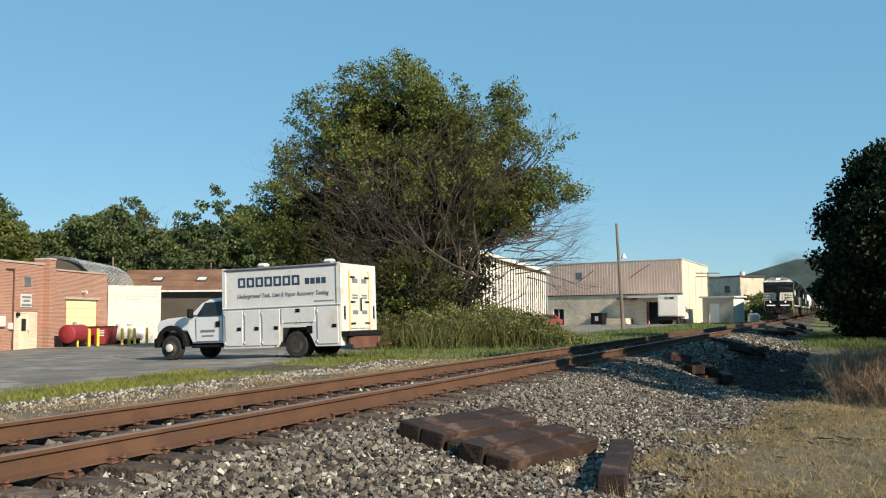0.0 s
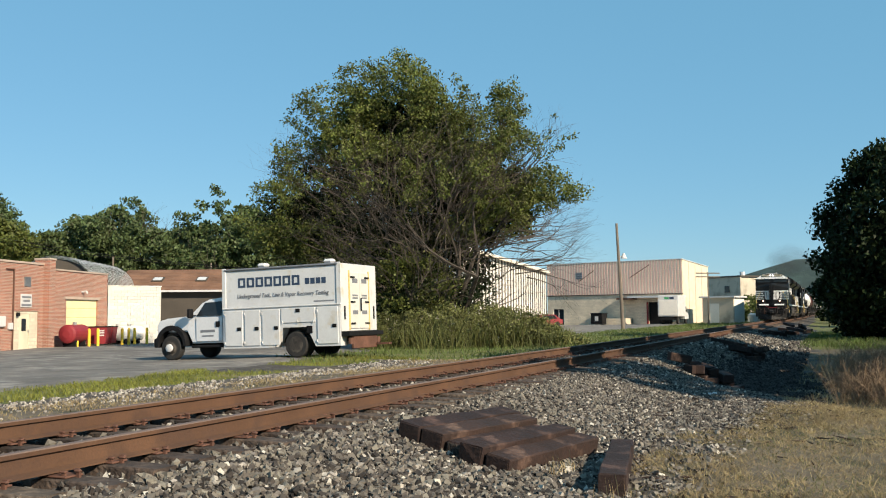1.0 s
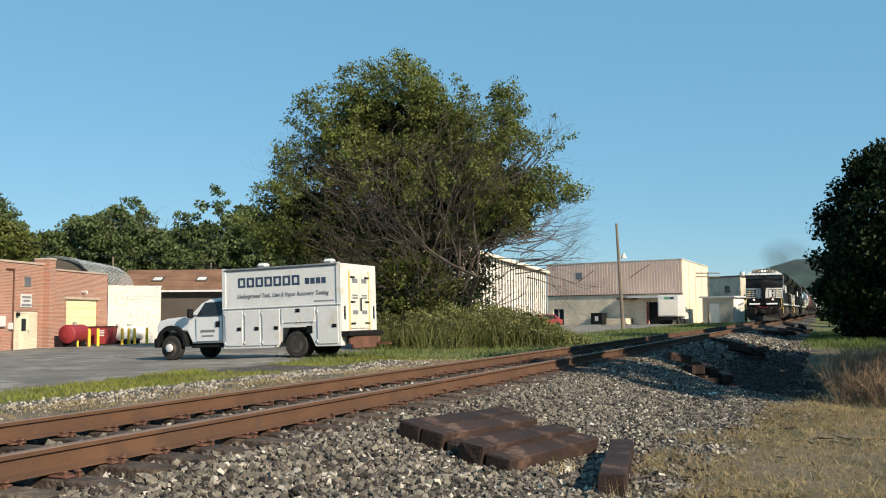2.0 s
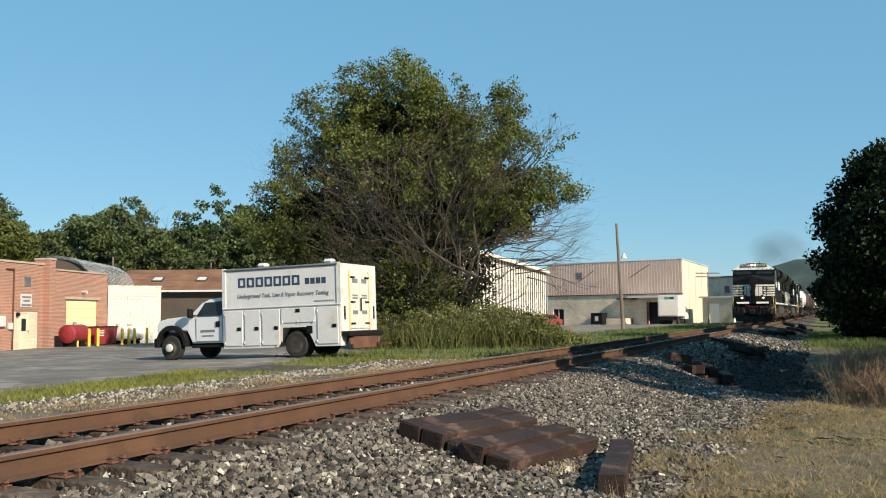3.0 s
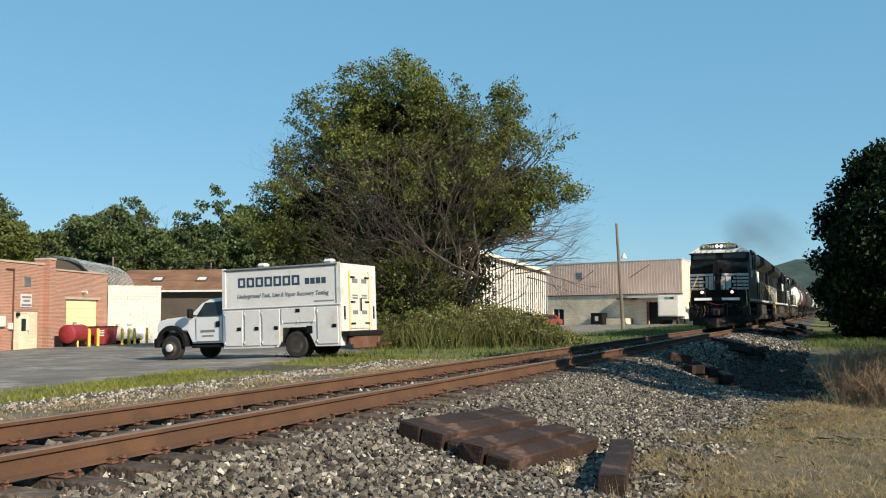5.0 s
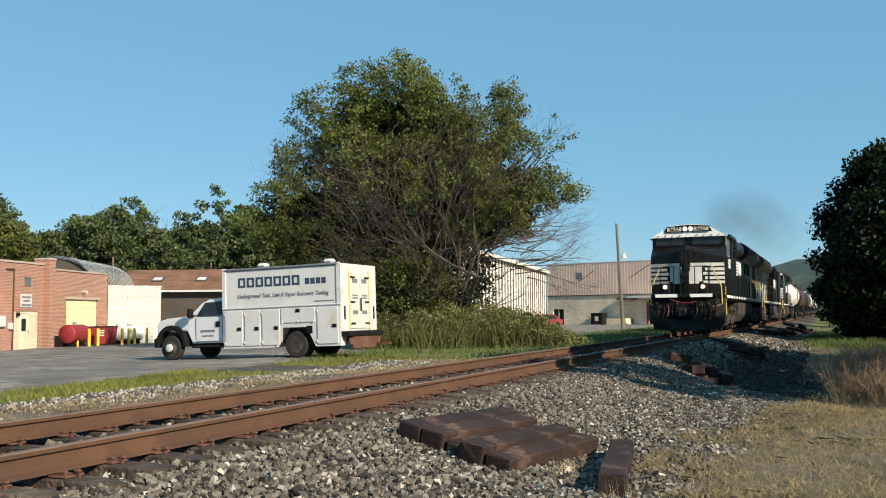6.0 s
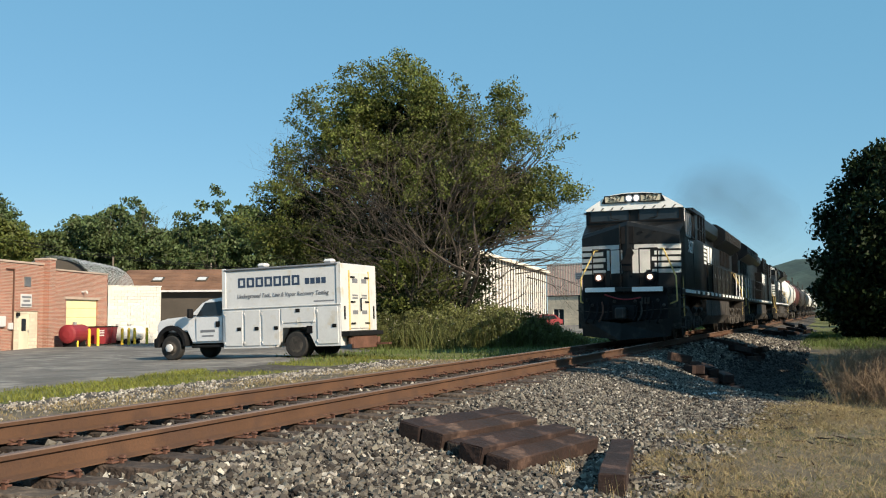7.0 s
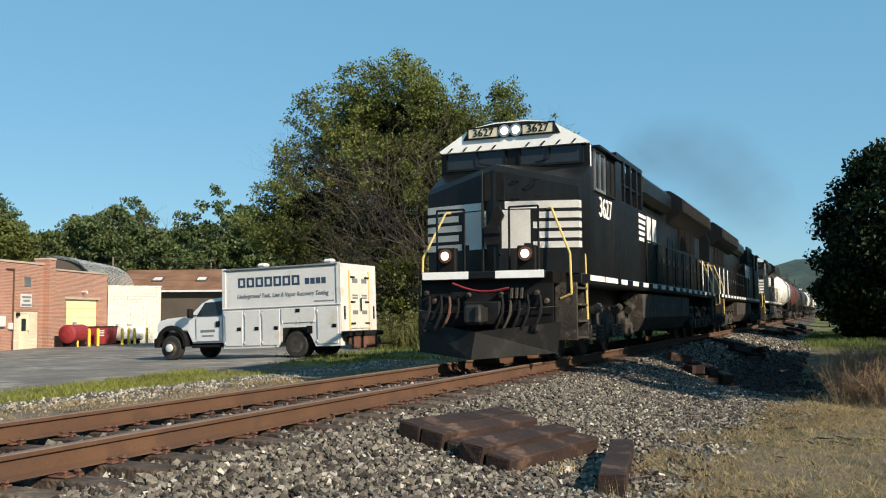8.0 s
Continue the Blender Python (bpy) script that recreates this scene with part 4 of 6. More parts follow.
def brick_building():
    m, w = facade((-24.0, 33.0), (-21.9, 50.4), -0.85)
    Bd = thing("brick_building", "low red brick workshop with a cream entrance and sign", "building", m)
    d0 = w - 3.42
    part("wall", holed_wall(w, 4.55, 0.3, [(w - 2.75, w - 0.42, 0, 2.05)]), M_COURSES, Bd, "red brick wall")
    part("side_wall", B(w - 0.3, w, 0.3, 12, 0, 4.55), M_COURSES, Bd)
    part("coping", B(-0.1, w + 0.05, -0.06, 0.36, 4.55, 4.66, 0.01), M_MORTAR, Bd, "pale stone coping")
    part("roof", B(0, w, 0.3, 12, 4.3, 4.4), M_DARKWALL, Bd)
    ent = part("entrance_panel", holed_wall(2.33, 2.05, 0.2, [(0.62, 1.58, 0, 1.92)]), M_BLOCKCREAM, Bd, "cream painted block panel")
    ent.location = (w - 2.75, 0.05, 0)
    dr = part("door", B(w - 2.13, w - 1.17, 0.09, 0.14, 0, 1.92), M_CREAM, Bd, "cream painted door")
    part("door_pane", B(w - 1.85, w - 1.45, 0.075, 0.1, 1.0, 1.65), M_DARKGLASS, dr)
    part("door_handle", B(w - 1.27, w - 1.22, 0.04, 0.09, 0.92, 1.04), M_STEEL, dr)
    sg = part("sign", B(w - 2.15, w - 1.15, -0.05, 0, 2.25, 2.95, 0.006), M_WHITE, Bd, "white sign with dark bars of writing")
    for z, a, b in ((2.78, 0.06, 0.92), (2.58, 0.2, 0.8), (2.36, 0.04, 0.95)):
        part("sign_bar", B(w - 2.15 + a, w - 2.15 + b, -0.056, -0.05, z - 0.05, z + 0.06), M_GREY, sg)
    lv = part("wall_vent", B(w - 1.85, w - 1.25, -0.04, 0.01, 3.35, 3.85), M_STEEL, Bd)
    for k in range(6):
        part("slat", B(w - 1.8, w - 1.3, -0.06, -0.035, 3.40 + k * 0.075, 3.43 + k * 0.075), M_STEEL, lv)
    part("wall_lamp", B(w - 2.5, w - 2.3, -0.12, 0.0, 1.78, 1.98, 0.02), M_BLACK, Bd)
    part("drainpipe", pipe([(w - 3.5, -0.06, 4.2), (w - 2.85, -0.06, 4.2), (w - 2.85, -0.06, 0)], 0.04), M_REDRUST, Bd)
    part("meter_box", B(w - 3.25, w - 2.95, -0.15, 0, 1.1, 1.45, 0.02), M_WHITE, Bd)
    part("meter_box", B(w - 4.1, w - 3.6, -0.15, 0, 1.25, 1.8, 0.02), M_WHITE, Bd)
    # brick pilaster with its cap
    bm = B(w + 0.0, w + 0.62, -0.35, 0.5, 0, 4.85)
    pil = part("pilaster", bm, M_COURSES, Bd)
    part("cap", B(w - 0.04, w + 0.66, -0.4, 0.55, 4.85, 4.95, 0.02), M_MORTAR, pil)
    part("cable_box", B(w + 0.82, w + 1.15, 0.05, 0.25, 1.4, 1.95, 0.02), M_WHITE, pil)

    m, w = facade((-22.0, 51.2), (-21.3, 58.4), -0.85)
    G = thing("garage_building", "red brick garage with a yellow roller door", "building", m)
    part("wall", holed_wall(w, 4.35, 0.3, [(2.1, 6.0, 0, 2.75)]), M_COURSES, G, "red brick wall")
    part("side_wall", B(w - 0.3, w, 0.3, 12, 0, 4.35), M_COURSES, G)
    part("roof", B(0, w, 0.3, 12, 4.1, 4.2), M_DARKWALL, G)
    part("coping", B(0, w + 0.04, -0.06, 0.36, 4.35, 4.45, 0.01), M_MORTAR, G, "pale stone coping")
    gd = part("garage_door", B(2.1, 6.0, 0.12, 0.18, 0, 2.75), M_YELLOWDOOR, G, "pale yellow roller door")
    for k in range(5):
        part("panel", B(2.14, 5.96, 0.10, 0.12, 0.03 + k * 0.55, 0.53 + k * 0.55, 0.006), M_YELLOWDOOR, gd)
    part("lintel", B(1.9, 6.2, -0.03, 0.1, 2.75, 2.9), M_MORTAR, G)
    part("door_lamp", pipe([(3.9, 0, 3.2), (3.9, -0.3, 3.25), (3.9, -0.35, 3.1)], 0.05), M_WHITE, G)

    m, w = facade((-21.28, 58.45), (-18.4, 60.05), -0.85)
    W = thing("white_block_wall", "white-painted concrete block wall with weathered stains", "wall", m)
    part("wall", B(0, w, 0.03, 0.3, 0, 3.62), M_WHITEWALL, W)
    part("side_wall", B(w - 0.3, w, 0.3, 9, 0, 3.62), M_WHITEWALL, W)
    part("roof", B(0, w, 0.3, 9, 3.4, 3.5), M_DARKWALL, W)
    part("coping", B(-0.02, w + 0.03, -0.03, 0.34, 3.62, 3.70, 0.01), M_WHITEWALL, W)
    blk = None
    for r in range(18):
        x = -0.2 if r % 2 else 0.0
        while x < w - 0.05:
            x0, x1 = max(0.004, x), min(w - 0.004, x + 0.392)
            if x1 - x0 > 0.3 and blk:
                shared("block", blk.data, W, pose(x0, 0, r * 0.2))
            elif x1 - x0 > 0.05:
                b = part("block", B(0, x1 - x0, 0.0, 0.035, 0.004, 0.196, 0.006), M_WHITEWALL, W)
                b.location = (x0, 0, r * 0.2)
                if x1 - x0 > 0.38:
                    blk = b
            x += 0.4

    # barrel-roofed hut behind
    a, b = Vector((-24.3, 57.5)), Vector((-25.2, 68))
    ang = math.atan2((b - a).y, (b - a).x)
    Q = thing("barrel_roof_hut", "hut with a galvanised corrugated barrel roof", "hut", Matrix.Translation((a.x, a.y, -0.9)) @ Matrix.Rotation(ang, 4, "Z"))
    L_ = (b - a).length
    bm = bmesh.new()
    R, n, k = 2.3, 26, 60
    for j in range(k):
        rr = R + 0.03 * (j % 2)
        rings = []
        for x in (j * L_ / k, (j + 1) * L_ / k):
            rings.append([bm.verts.new((x, rr * math.cos(math.pi * i / n), 3.75 + 1.85 / R * rr * math.sin(math.pi * i / n))) for i in range(n + 1)])
        for i in range(n):
            bm.faces.new((rings[0][i], rings[0][i + 1], rings[1][i + 1], rings[1][i]))
    bmesh.ops.solidify(bm, geom=bm.faces[:], thickness=0.05)
    part("roof", bm, M_GALV, Q, "galvanised barrel roof")
    part("wall", B(0.1, L_ - 0.1, -R + 0.05, R - 0.05, 0, 3.75), M_WHITEWALL, Q)
    # dark sheet added in the arch for the shaded inside of its opening
    bm = bmesh.new()
    prism(bm, [(1.02 * R * math.cos(math.pi * i / n) * 0.93, 3.7 + 1.8 * 0.95 * math.sin(math.pi * i / n)) for i in range(n + 1)], 0, 0.3, 0.5)
    part("end_wall", bm, M_DARKWALL, Q)

    # brown-roofed shed
    S = thing("brown_roofed_shed", "long dark shed with a brown shingle roof and skylights", "shed", pose(-24.6, 69.5, -0.9))
    part("wall", B(0, 13, 0, 7, 0, 3.75), M_DARKWALL, S)
    bm = bmesh.new()
    prism(bm, [(-0.5, 3.62), (3.5, 5.3), (7.5, 3.62), (7.5, 3.74), (3.5, 5.45), (-0.5, 3.74)], 0, -0.4, 13.4)
    rf = part("roof", bm, M_SHINGLE, S, "brown shingle roof")
    part("gutter", B(-0.4, 13.4, -0.6, -0.48, 3.58, 3.72), M_WHITE, S)
    for x in (2.2, 5.6, 9.0):
        sl = Matrix.Translation((x, 1.4, 4.56)) @ Matrix.Rotation(math.atan2(1.68, 4.0), 4, "X")
        bm = bmesh.new()
        box(bm, 0, 0.85, -0.4, 0.4, 0.0, 0.10, 0.01, m=sl)
        light = part("skylight", bm, M_DARKWALL, rf)
        bm = bmesh.new()
        box(bm, 0.1, 0.75, -0.3, 0.3, 0.10, 0.112, m=sl)
        part("pane", bm, M_GALV, light)
    k = 0
    for r in range(14):
        bm = bmesh.new()
        y = -0.45 + r * 0.285
        z = 3.74 + (y + 0.5) * 0.4275
        box(bm, -0.4, 13.4, y, y + 0.28, z + 0.005, z + 0.03)
        part("shingle_course", bm, M_SHINGLE, rf)


def yard_tanks():
    def drum(name, label, cat, c, ang, r, ln, mat_, z0=0.25):
        T = thing(name, label, cat, pose(c[0], c[1], ground_z(*c), 0, 0, ang))
        bm = bmesh.new()
        revolve(bm, [(-ln / 2 - 0.12, r * 0.4), (-ln / 2 - 0.06, r * 0.8), (-ln / 2, r), (ln / 2, r), (ln / 2 + 0.06, r * 0.8), (ln / 2 + 0.12, r * 0.4)], 20, "x")
        bmesh.ops.translate(bm, vec=(0, 0, z0 + r), verts=bm.verts[:])
        part("shell", bm, mat_, T, smooth=False)
        for x in (-ln * 0.3, ln * 0.3):
            part("saddle", B(x - 0.08, x + 0.08, -r * 0.7, r * 0.7, 0, z0 + r * 0.45), M_BLACK, T)
        bm = bmesh.new()
        tube(bm, (0, 0, z0 + 2 * r - 0.02), (0, 0, z0 + 2 * r + 0.14), 0.12, seg=10)
        part("filler_cap", bm, M_STEEL, T)
        return T
    drum("fuel_tank", "red horizontal fuel tank on saddles", "tank", (-20.85, 52.2), 82, 0.52, 1.55, M_RED, 0.2)
    for c, ang in (((-20.3, 57.5), 75), ((-19.6, 57.6), 60)):
        drum("gas_tank", "white horizontal gas tank with valve hood", "tank", c, ang, 0.45, 1.7, M_TANKW, 0.2)
    for c in ((-20.3, 54.4), (-20.35, 55.5)):
        D = thing("dumpster", "dark red steel dumpster with pale bars", "dumpster", pose(c[0], c[1], ground_z(*c), 0, 0, 5))
        bm = bmesh.new()
        prism(bm, [(-0.55, 0.1), (0.5, 0.1), (0.62, 1.05), (-0.62, 1.05)], 1, -0.52, 0.52)
        part("body", bm, M_RED, D)
        part("lid", B(-0.65, 0.65, -0.55, 0.55, 1.05, 1.11, 0.015), M_BLACK, D)
        for z in (0.55, 0.7, 0.82):
            part("label_bar", B(0.1, 0.45, -0.53, -0.522, z, z + 0.08), M_WHITE, D)
    post = None
    for c in ((-20.62, 52.0), (-20.24, 52.76), (-19.95, 53.33), (-19.09, 54.88), (-18.84, 55.31), (-18.62, 55.67), (-18.13, 56.46)):
        if post is None:
            bm = bmesh.new()
            tube(bm, (0, 0, -0.05), (0, 0, 0.95), 0.085, seg=12)
            tube(bm, (0, 0, 0.95), (0, 0, 1.0), 0.085, 0.04, seg=12)
            post = part("bollard", bm, M_YELLOW)
            post.matrix_world = pose(c[0], c[1], ground_z(*c))
            tagged(post, "yellow painted steel bollard in front of the tanks", "bollard", "yellow bollards by the tanks")
        else:
            copy_thing(post, pose(c[0], c[1], ground_z(*c)))


def ribbed(w, z0, z1, step, wide, depth):
    bm = bmesh.new()
    x = 0.0
    while x < w:
        box(bm, x, min(w, x + wide), -depth, 0, z0, z1)
        x += step
    return bm


def warehouse():
    # long tan hall
    m, w = facade((14.7, 130.0), (30.6, 118.0), -0.75)
    H = thing("warehouse", "tan metal-clad warehouse with faded red ribs on a block base", "warehouse", m)
    part("base_wall", holed_wall(w, 4.05, 0.3, [(0.9, 2.6, 0, 2.2), (15.2, 18.4, 0, 3.0)]), M_BLOCKTAN, H, "tan concrete block base")
    part("upper_wall", B(0, w, 0.0, 0.2, 4.1, 8.45), M_TAN, H)
    rb = part("siding_ribs", ribbed(w, 4.1, 8.45, 0.42, 0.2, 0.07), M_RIBRED, H, "faded red siding ribs")
    tagged(rb, kind="stuff")
    part("ledge", B(-0.1, w + 0.1, -0.15, 0.05, 4.0, 4.1), M_DARKWALL, H)
    bm = bmesh.new()
    prism(bm, [(-0.05, 0), (9, 0), (9, 7.75), (-0.05, 8.45)], 0, w - 0.25, w)
    part("end_wall", bm, M_CREAM, H, "cream end wall")
    for y in (2.2, 4.4, 6.6):
        part("end_seam", B(w, w + 0.04, y, y + 0.10, 0, 8.3 - 0.082 * y), M_RIBRED, H)
    bm = bmesh.new()
    prism(bm, [(-0.12, 8.452), (9.1, 7.76), (9.1, 7.84), (-0.12, 8.53)], 0, -0.1, w + 0.1)
    part("roof", bm, M_GALV, H)
    wn = part("window", B(4.6, 5.6, -0.1, -0.02, 6.3, 7.2), M_GREY, H)
    for z in (6.5, 6.75, 7.0):
        part("slat", B(4.62, 5.58, -0.12, -0.1, z, z + 0.06), M_STEEL, wn)
    dr = part("double_door", B(0.9, 2.6, 0.1, 0.16, 0, 2.2), M_DARKGLASS, H, "dark glazed double door")
    for x in (0.9, 1.72, 2.54):
        part("door_frame", B(x, x + 0.06, 0.04, 0.1, 0, 2.2), M_WHITE, dr)
    bay = part("loading_bay", B(15.2, 18.4, 0.28, 0.34, 0, 3.0), M_BLACK, H)
    part("bay_jamb", B(15.0, 15.2, -0.1, 0.1, 0, 3.0), M_RED, bay, "red painted jamb")
    part("canopy", B(13.0, w + 0.5, -1.6, 0, 3.55, 3.78), M_WHITE, H, "white canopy edge")
    part("awning", B(11.2, 13.6, -1.2, 0, 3.35, 3.6), M_REDRUST, H, "rust-red awning")
    part("ramp", B(9.5, 13.0, -2.2, -0.2, 0, 0.9), M_BLOCKTAN, H)
    part("brace_pipe", pipe([(12.6, -0.1, 6.2), (15.5, -0.1, 7.9)], 0.05), M_REDRUST, H)
    part("brace_pipe", pipe([(5.0, -0.1, 5.9), (7.4, -0.1, 7.4)], 0.05), M_REDRUST, H)
    # dumpster by the hall
    c = (20.6, 122.3)
    D = thing("dumpster", "dark brown dumpster with a white notice beside the warehouse", "dumpster", pose(c[0], c[1], ground_z(*c), 0, 0, -37))
    part("body", B(-0.85, 0.85, -0.7, 0.7, 0.1, 1.45, 0.03), M_BLACK, D)
    part("lid", B(-0.9, 0.9, -0.75, 0.75, 1.45, 1.55, 0.02), M_BLACK, D)
    part("notice", B(-0.25, 0.25, -0.72, -0.7, 0.5, 1.1), M_WHITE, D)
    # bright ribbed hall nearer the tree
    m, w = facade((1.0, 72.0), (13.0, 117.0), -0.7)
    V = thing("ribbed_hall", "off-white ribbed metal hall lit by the sun", "hall", m)
    part("wall", B(0, w, 0, 0.25, 0, 6.8), M_WHITESIDING, V)
    tagged(part("siding_ribs", ribbed(w, 0.9, 6.8, 1.5, 0.9, 0.10), M_WHITESIDING, V), kind="stuff")
    # dark strip put in along each rib as its shadow
    tagged(part("rib_shadows", ribbed(w, 0.9, 6.8, 1.5, 0.10, 0.115), M_DARKWALL, V, "dark seam strips standing in for rib shadows"), kind="stuff")
    part("base_course", B(0, w, -0.3, 0, 0, 0.9), M_RIBRED, V)
    bm = bmesh.new()
    prism(bm, [(-0.5, 6.8), (14, 9.4), (14, 9.6), (-0.5, 7.0)], 0, -0.2, w + 0.3)
    part("roof", bm, M_GALV, V)
    part("end_wall", B(w - 0.2, w, 0.25, 14, 0, 6.75), M_TAN, V)
    part("fascia", B(-0.2, w + 0.3, -0.56, -0.44, 6.65, 6.9), M_TAN, V)
    # small tan shed with a white door
    m, w = facade((32.6, 116.0), (35.6, 113.2), -0.75)
    K = thing("storage_shed", "small tan shed with white doors", "shed", m)
    part("wall", holed_wall(w, 3.4, 0.2, [(0.9, 2.2, 0.3, 2.7)]), M_TANBLOCK, K)
    part("door", B(0.9, 2.2, 0.06, 0.12, 0.3, 2.7), M_WHITESIDING, K, "white door")
    part("side_wall", B(w - 0.2, w, 0.2, 3, 0, 3.4), M_WHITESIDING, K)
    part("roof", B(-0.3, w + 0.3, -0.4, 3.2, 3.4, 3.6), M_WHITE, K)
    # white tank drum by the shed
    bm = bmesh.new()
    tube(bm, (0, 0, 0.15), (0, 0, 1.05), 0.75, seg=20)
    tube(bm, (0, 0, 1.05), (0, 0, 1.25), 0.75, 0.4, seg=20)
    tube(bm, (0, 0, 0), (0, 0, 0.15), 0.55, seg=20)
    o = part("water_tank", bm, M_TANKW)
    o.matrix_world = pose(40.0, 119.0, ground_z(40, 119) - 0.1)
    tagged(o, "white round tank standing on the grass", "tank")
    # far hall
    m, w = facade((50.6, 175.1), (54.2, 168.0), -0.9)
    F = thing("far_hall", "tan flat-roofed hall with one small window", "hall", m)
    part("wall", B(-1, w, 0, 0.3, 0, 8.2), M_TANBLOCK, F)
    part("end_wall", B(w - 0.3, w, 0.3, 6, 0, 8.0), M_TANBLOCK, F)
    part("roof", B(-1.2, w + 0.2, -0.2, 6, 8.2, 8.45), M_DARKWALL, F)
    part("window", B(4.0, 5.2, -0.05, 0.02, 5.4, 6.6), M_DARKGLASS, F)
    bm = bmesh.new()
    tube(bm, (4.5, 4, 8.3), (4.5, 4, 9.3), 0.5, seg=10)
    part("roof_vent", bm, M_GALV, F)
    # delivery truck at the dock
    T = thing("delivery_truck", "white box truck parked at the loading dock", "truck", pose(27.9, 113.4, ground_z(27.9, 113.4), 0, 0, 62))
    part("cargo_box", B(-1.2, 2.6, -1.25, 1.25, 0.95, 3.55, 0.05), M_WHITE, T)
    for k, mm in enumerate((M_NAVY, M_GREEN)):
        part("emblem", B(-1.215, -1.2, -0.75 + k * 0.62, -0.2 + k * 0.62, 3.05, 3.32), mm, T, "plain coloured emblem shape")
        part("emblem", B(0.2 - k * 0.75, 0.8 - k * 0.75, 1.25, 1.265, 3.05, 3.3), mm, T, "plain coloured emblem shape")
    shut = part("roller_shutter", B(-1.225, -1.2, -1.1, 1.1, 1.05, 2.95, 0.008), M_WHITESIDING, T)
    for k in range(5):
        part("slat", B(-1.235, -1.225, -1.08, 1.08, 1.08 + k * 0.37, 1.43 + k * 0.37, 0.004), M_WHITESIDING, shut)
    bm = bmesh.new()
    prism(bm, [(2.7, 0.6), (4.6, 0.6), (4.65, 1.25), (3.9, 1.5), (3.55, 2.35), (2.7, 2.4)], 1, -1.1, 1.1)
    cab = part("cab", bm, M_WHITE, T)
    for y in (-1.1, 1.1):
        bm = bmesh.new()
        prism(bm, [(2.85, 1.5), (3.75, 1.5), (3.45, 2.2), (2.85, 2.22)], 1, y - 0.012, y + 0.012)
        part("side_window", bm, M_DARKGLASS, cab)
    part("bumper", B(-1.3, -1.2, -1.1, 1.1, 0.55, 0.75), M_BLACK, T)
    part("chassis", B(-1.2, 4.4, -0.5, 0.5, 0.5, 0.95), M_BLACK, T)
    for x in (-0.2, 3.8):
        for y in (-1.05, 0.8):
            bm = bmesh.new()
            revolve(bm, [(-0.125, 0.22), (-0.125, 0.42), (-0.09, 0.45), (0.09, 0.45), (0.125, 0.42), (0.125, 0.22)], 18, "y")
            wh = part("wheel", bm, M_RUBBER, T)
            wh.location = (x, y + 0.125, 0.45)
            bm = bmesh.new()
            tube(bm, (0, -0.1, 0), (0, 0.1, 0), 0.22, seg=14)
            part("rim", bm, M_STEEL, wh)


def red_car():
    c = (11.3, 104.5)
    T = thing("red_car", "small red car parked by the warehouse", "car", pose(c[0], c[1], ground_z(*c), 0, 0, 205))
    bm = bmesh.new()
    prism(bm, [(-2.0, 0.3), (2.0, 0.3), (2.05, 0.7), (1.2, 0.85), (0.6, 1.4), (-1.0, 1.42), (-1.7, 0.95), (-2.05, 0.85)], 1, -0.85, 0.85)
    part("body", bm, M_RED, T)
    for y in (-0.86, 0.86):
        bm = bmesh.new()
        prism(bm, [(-1.35, 0.95), (0.95, 0.92), (0.52, 1.32), (-0.95, 1.34)], 1, y - 0.008, y + 0.008)
        part("side_window", bm, M_DARKGLASS, T)
        for x in (-1.3, 1.3):
            bm = bmesh.new()
            tube(bm, (x, y - 0.1, 0.33), (x, y + 0.05, 0.33), 0.33, seg=14)
            part("wheel", bm, M_RUBBER, T)


def poles():
    def pole(c, h, lean, label, r=0.14):
        P = thing("utility_pole", label, "pole", pose(c[0], c[1], ground_z(*c) - 0.05, 0, lean, 0))
        bm = bmesh.new()
        revolve(bm, [(h * k / 6, r * (1 - 0.06 * k)) for k in range(7)], 10, "z")
        part("shaft", bm, M_POLE, P)
        return P
    P = pole((15.25, 78.5), 9.1, -2.4, "leaning weathered timber pole with no wires", 0.165)
    bm = bmesh.new()
    tube(bm, (0.16, 0, 6.2), (0.45, 0, 6.3), 0.05, seg=6)
    tube(bm, (0.45, 0, 6.05), (0.45, 0, 6.5), 0.28, 0.1, seg=10)
    part("lamp_hood", bm, M_WHITE, P)
    P = pole((29.0, 101.0), 5.8, 0.5, "thin dark pole with two cross-arms", 0.09)
    for z in (5.3, 5.7):
        part("cross_arm", B(-1.3, 1.3, -0.05, 0.05, z - 0.06, z + 0.06), M_POLE, P)
    A = pole((-28.2, 78.5), 7.0, 0, "timber utility pole carrying cables", 0.13)
    C = pole((-20.2, 80.0), 6.4, 0, "pale timber utility pole carrying cables", 0.12)
    for k, (za, zb, zc) in enumerate(((9.0, 6.1, 4.6), (8.6, 5.9, 4.4))):
        pts = []
        for (x0, y0, z0), (x1, y1, z1) in (((-44, 76, za), (-28.2, 78.5, zb)), ((-28.2, 78.5, zb), (-10.0, 81, zc))):
            for i in range(12):
                f = i / 12
                pts.append((x0 + (x1 - x0) * f, y0 + (y1 - y0) * f, z0 + (z1 - z0) * f - 0.8 * f * (1 - f)))
        o = part("overhead_cable", pipe(pts, 0.025, 4), M_BLACK)
        tagged(o, "thin dark overhead cable strung between the poles", "cable")


M_GREEN = material("green_emblem", (0.05, 0.3, 0.12), 0.5, vary=0.1, bump=0)
brick_building()
yard_tanks()
warehouse()
red_car()
poles()


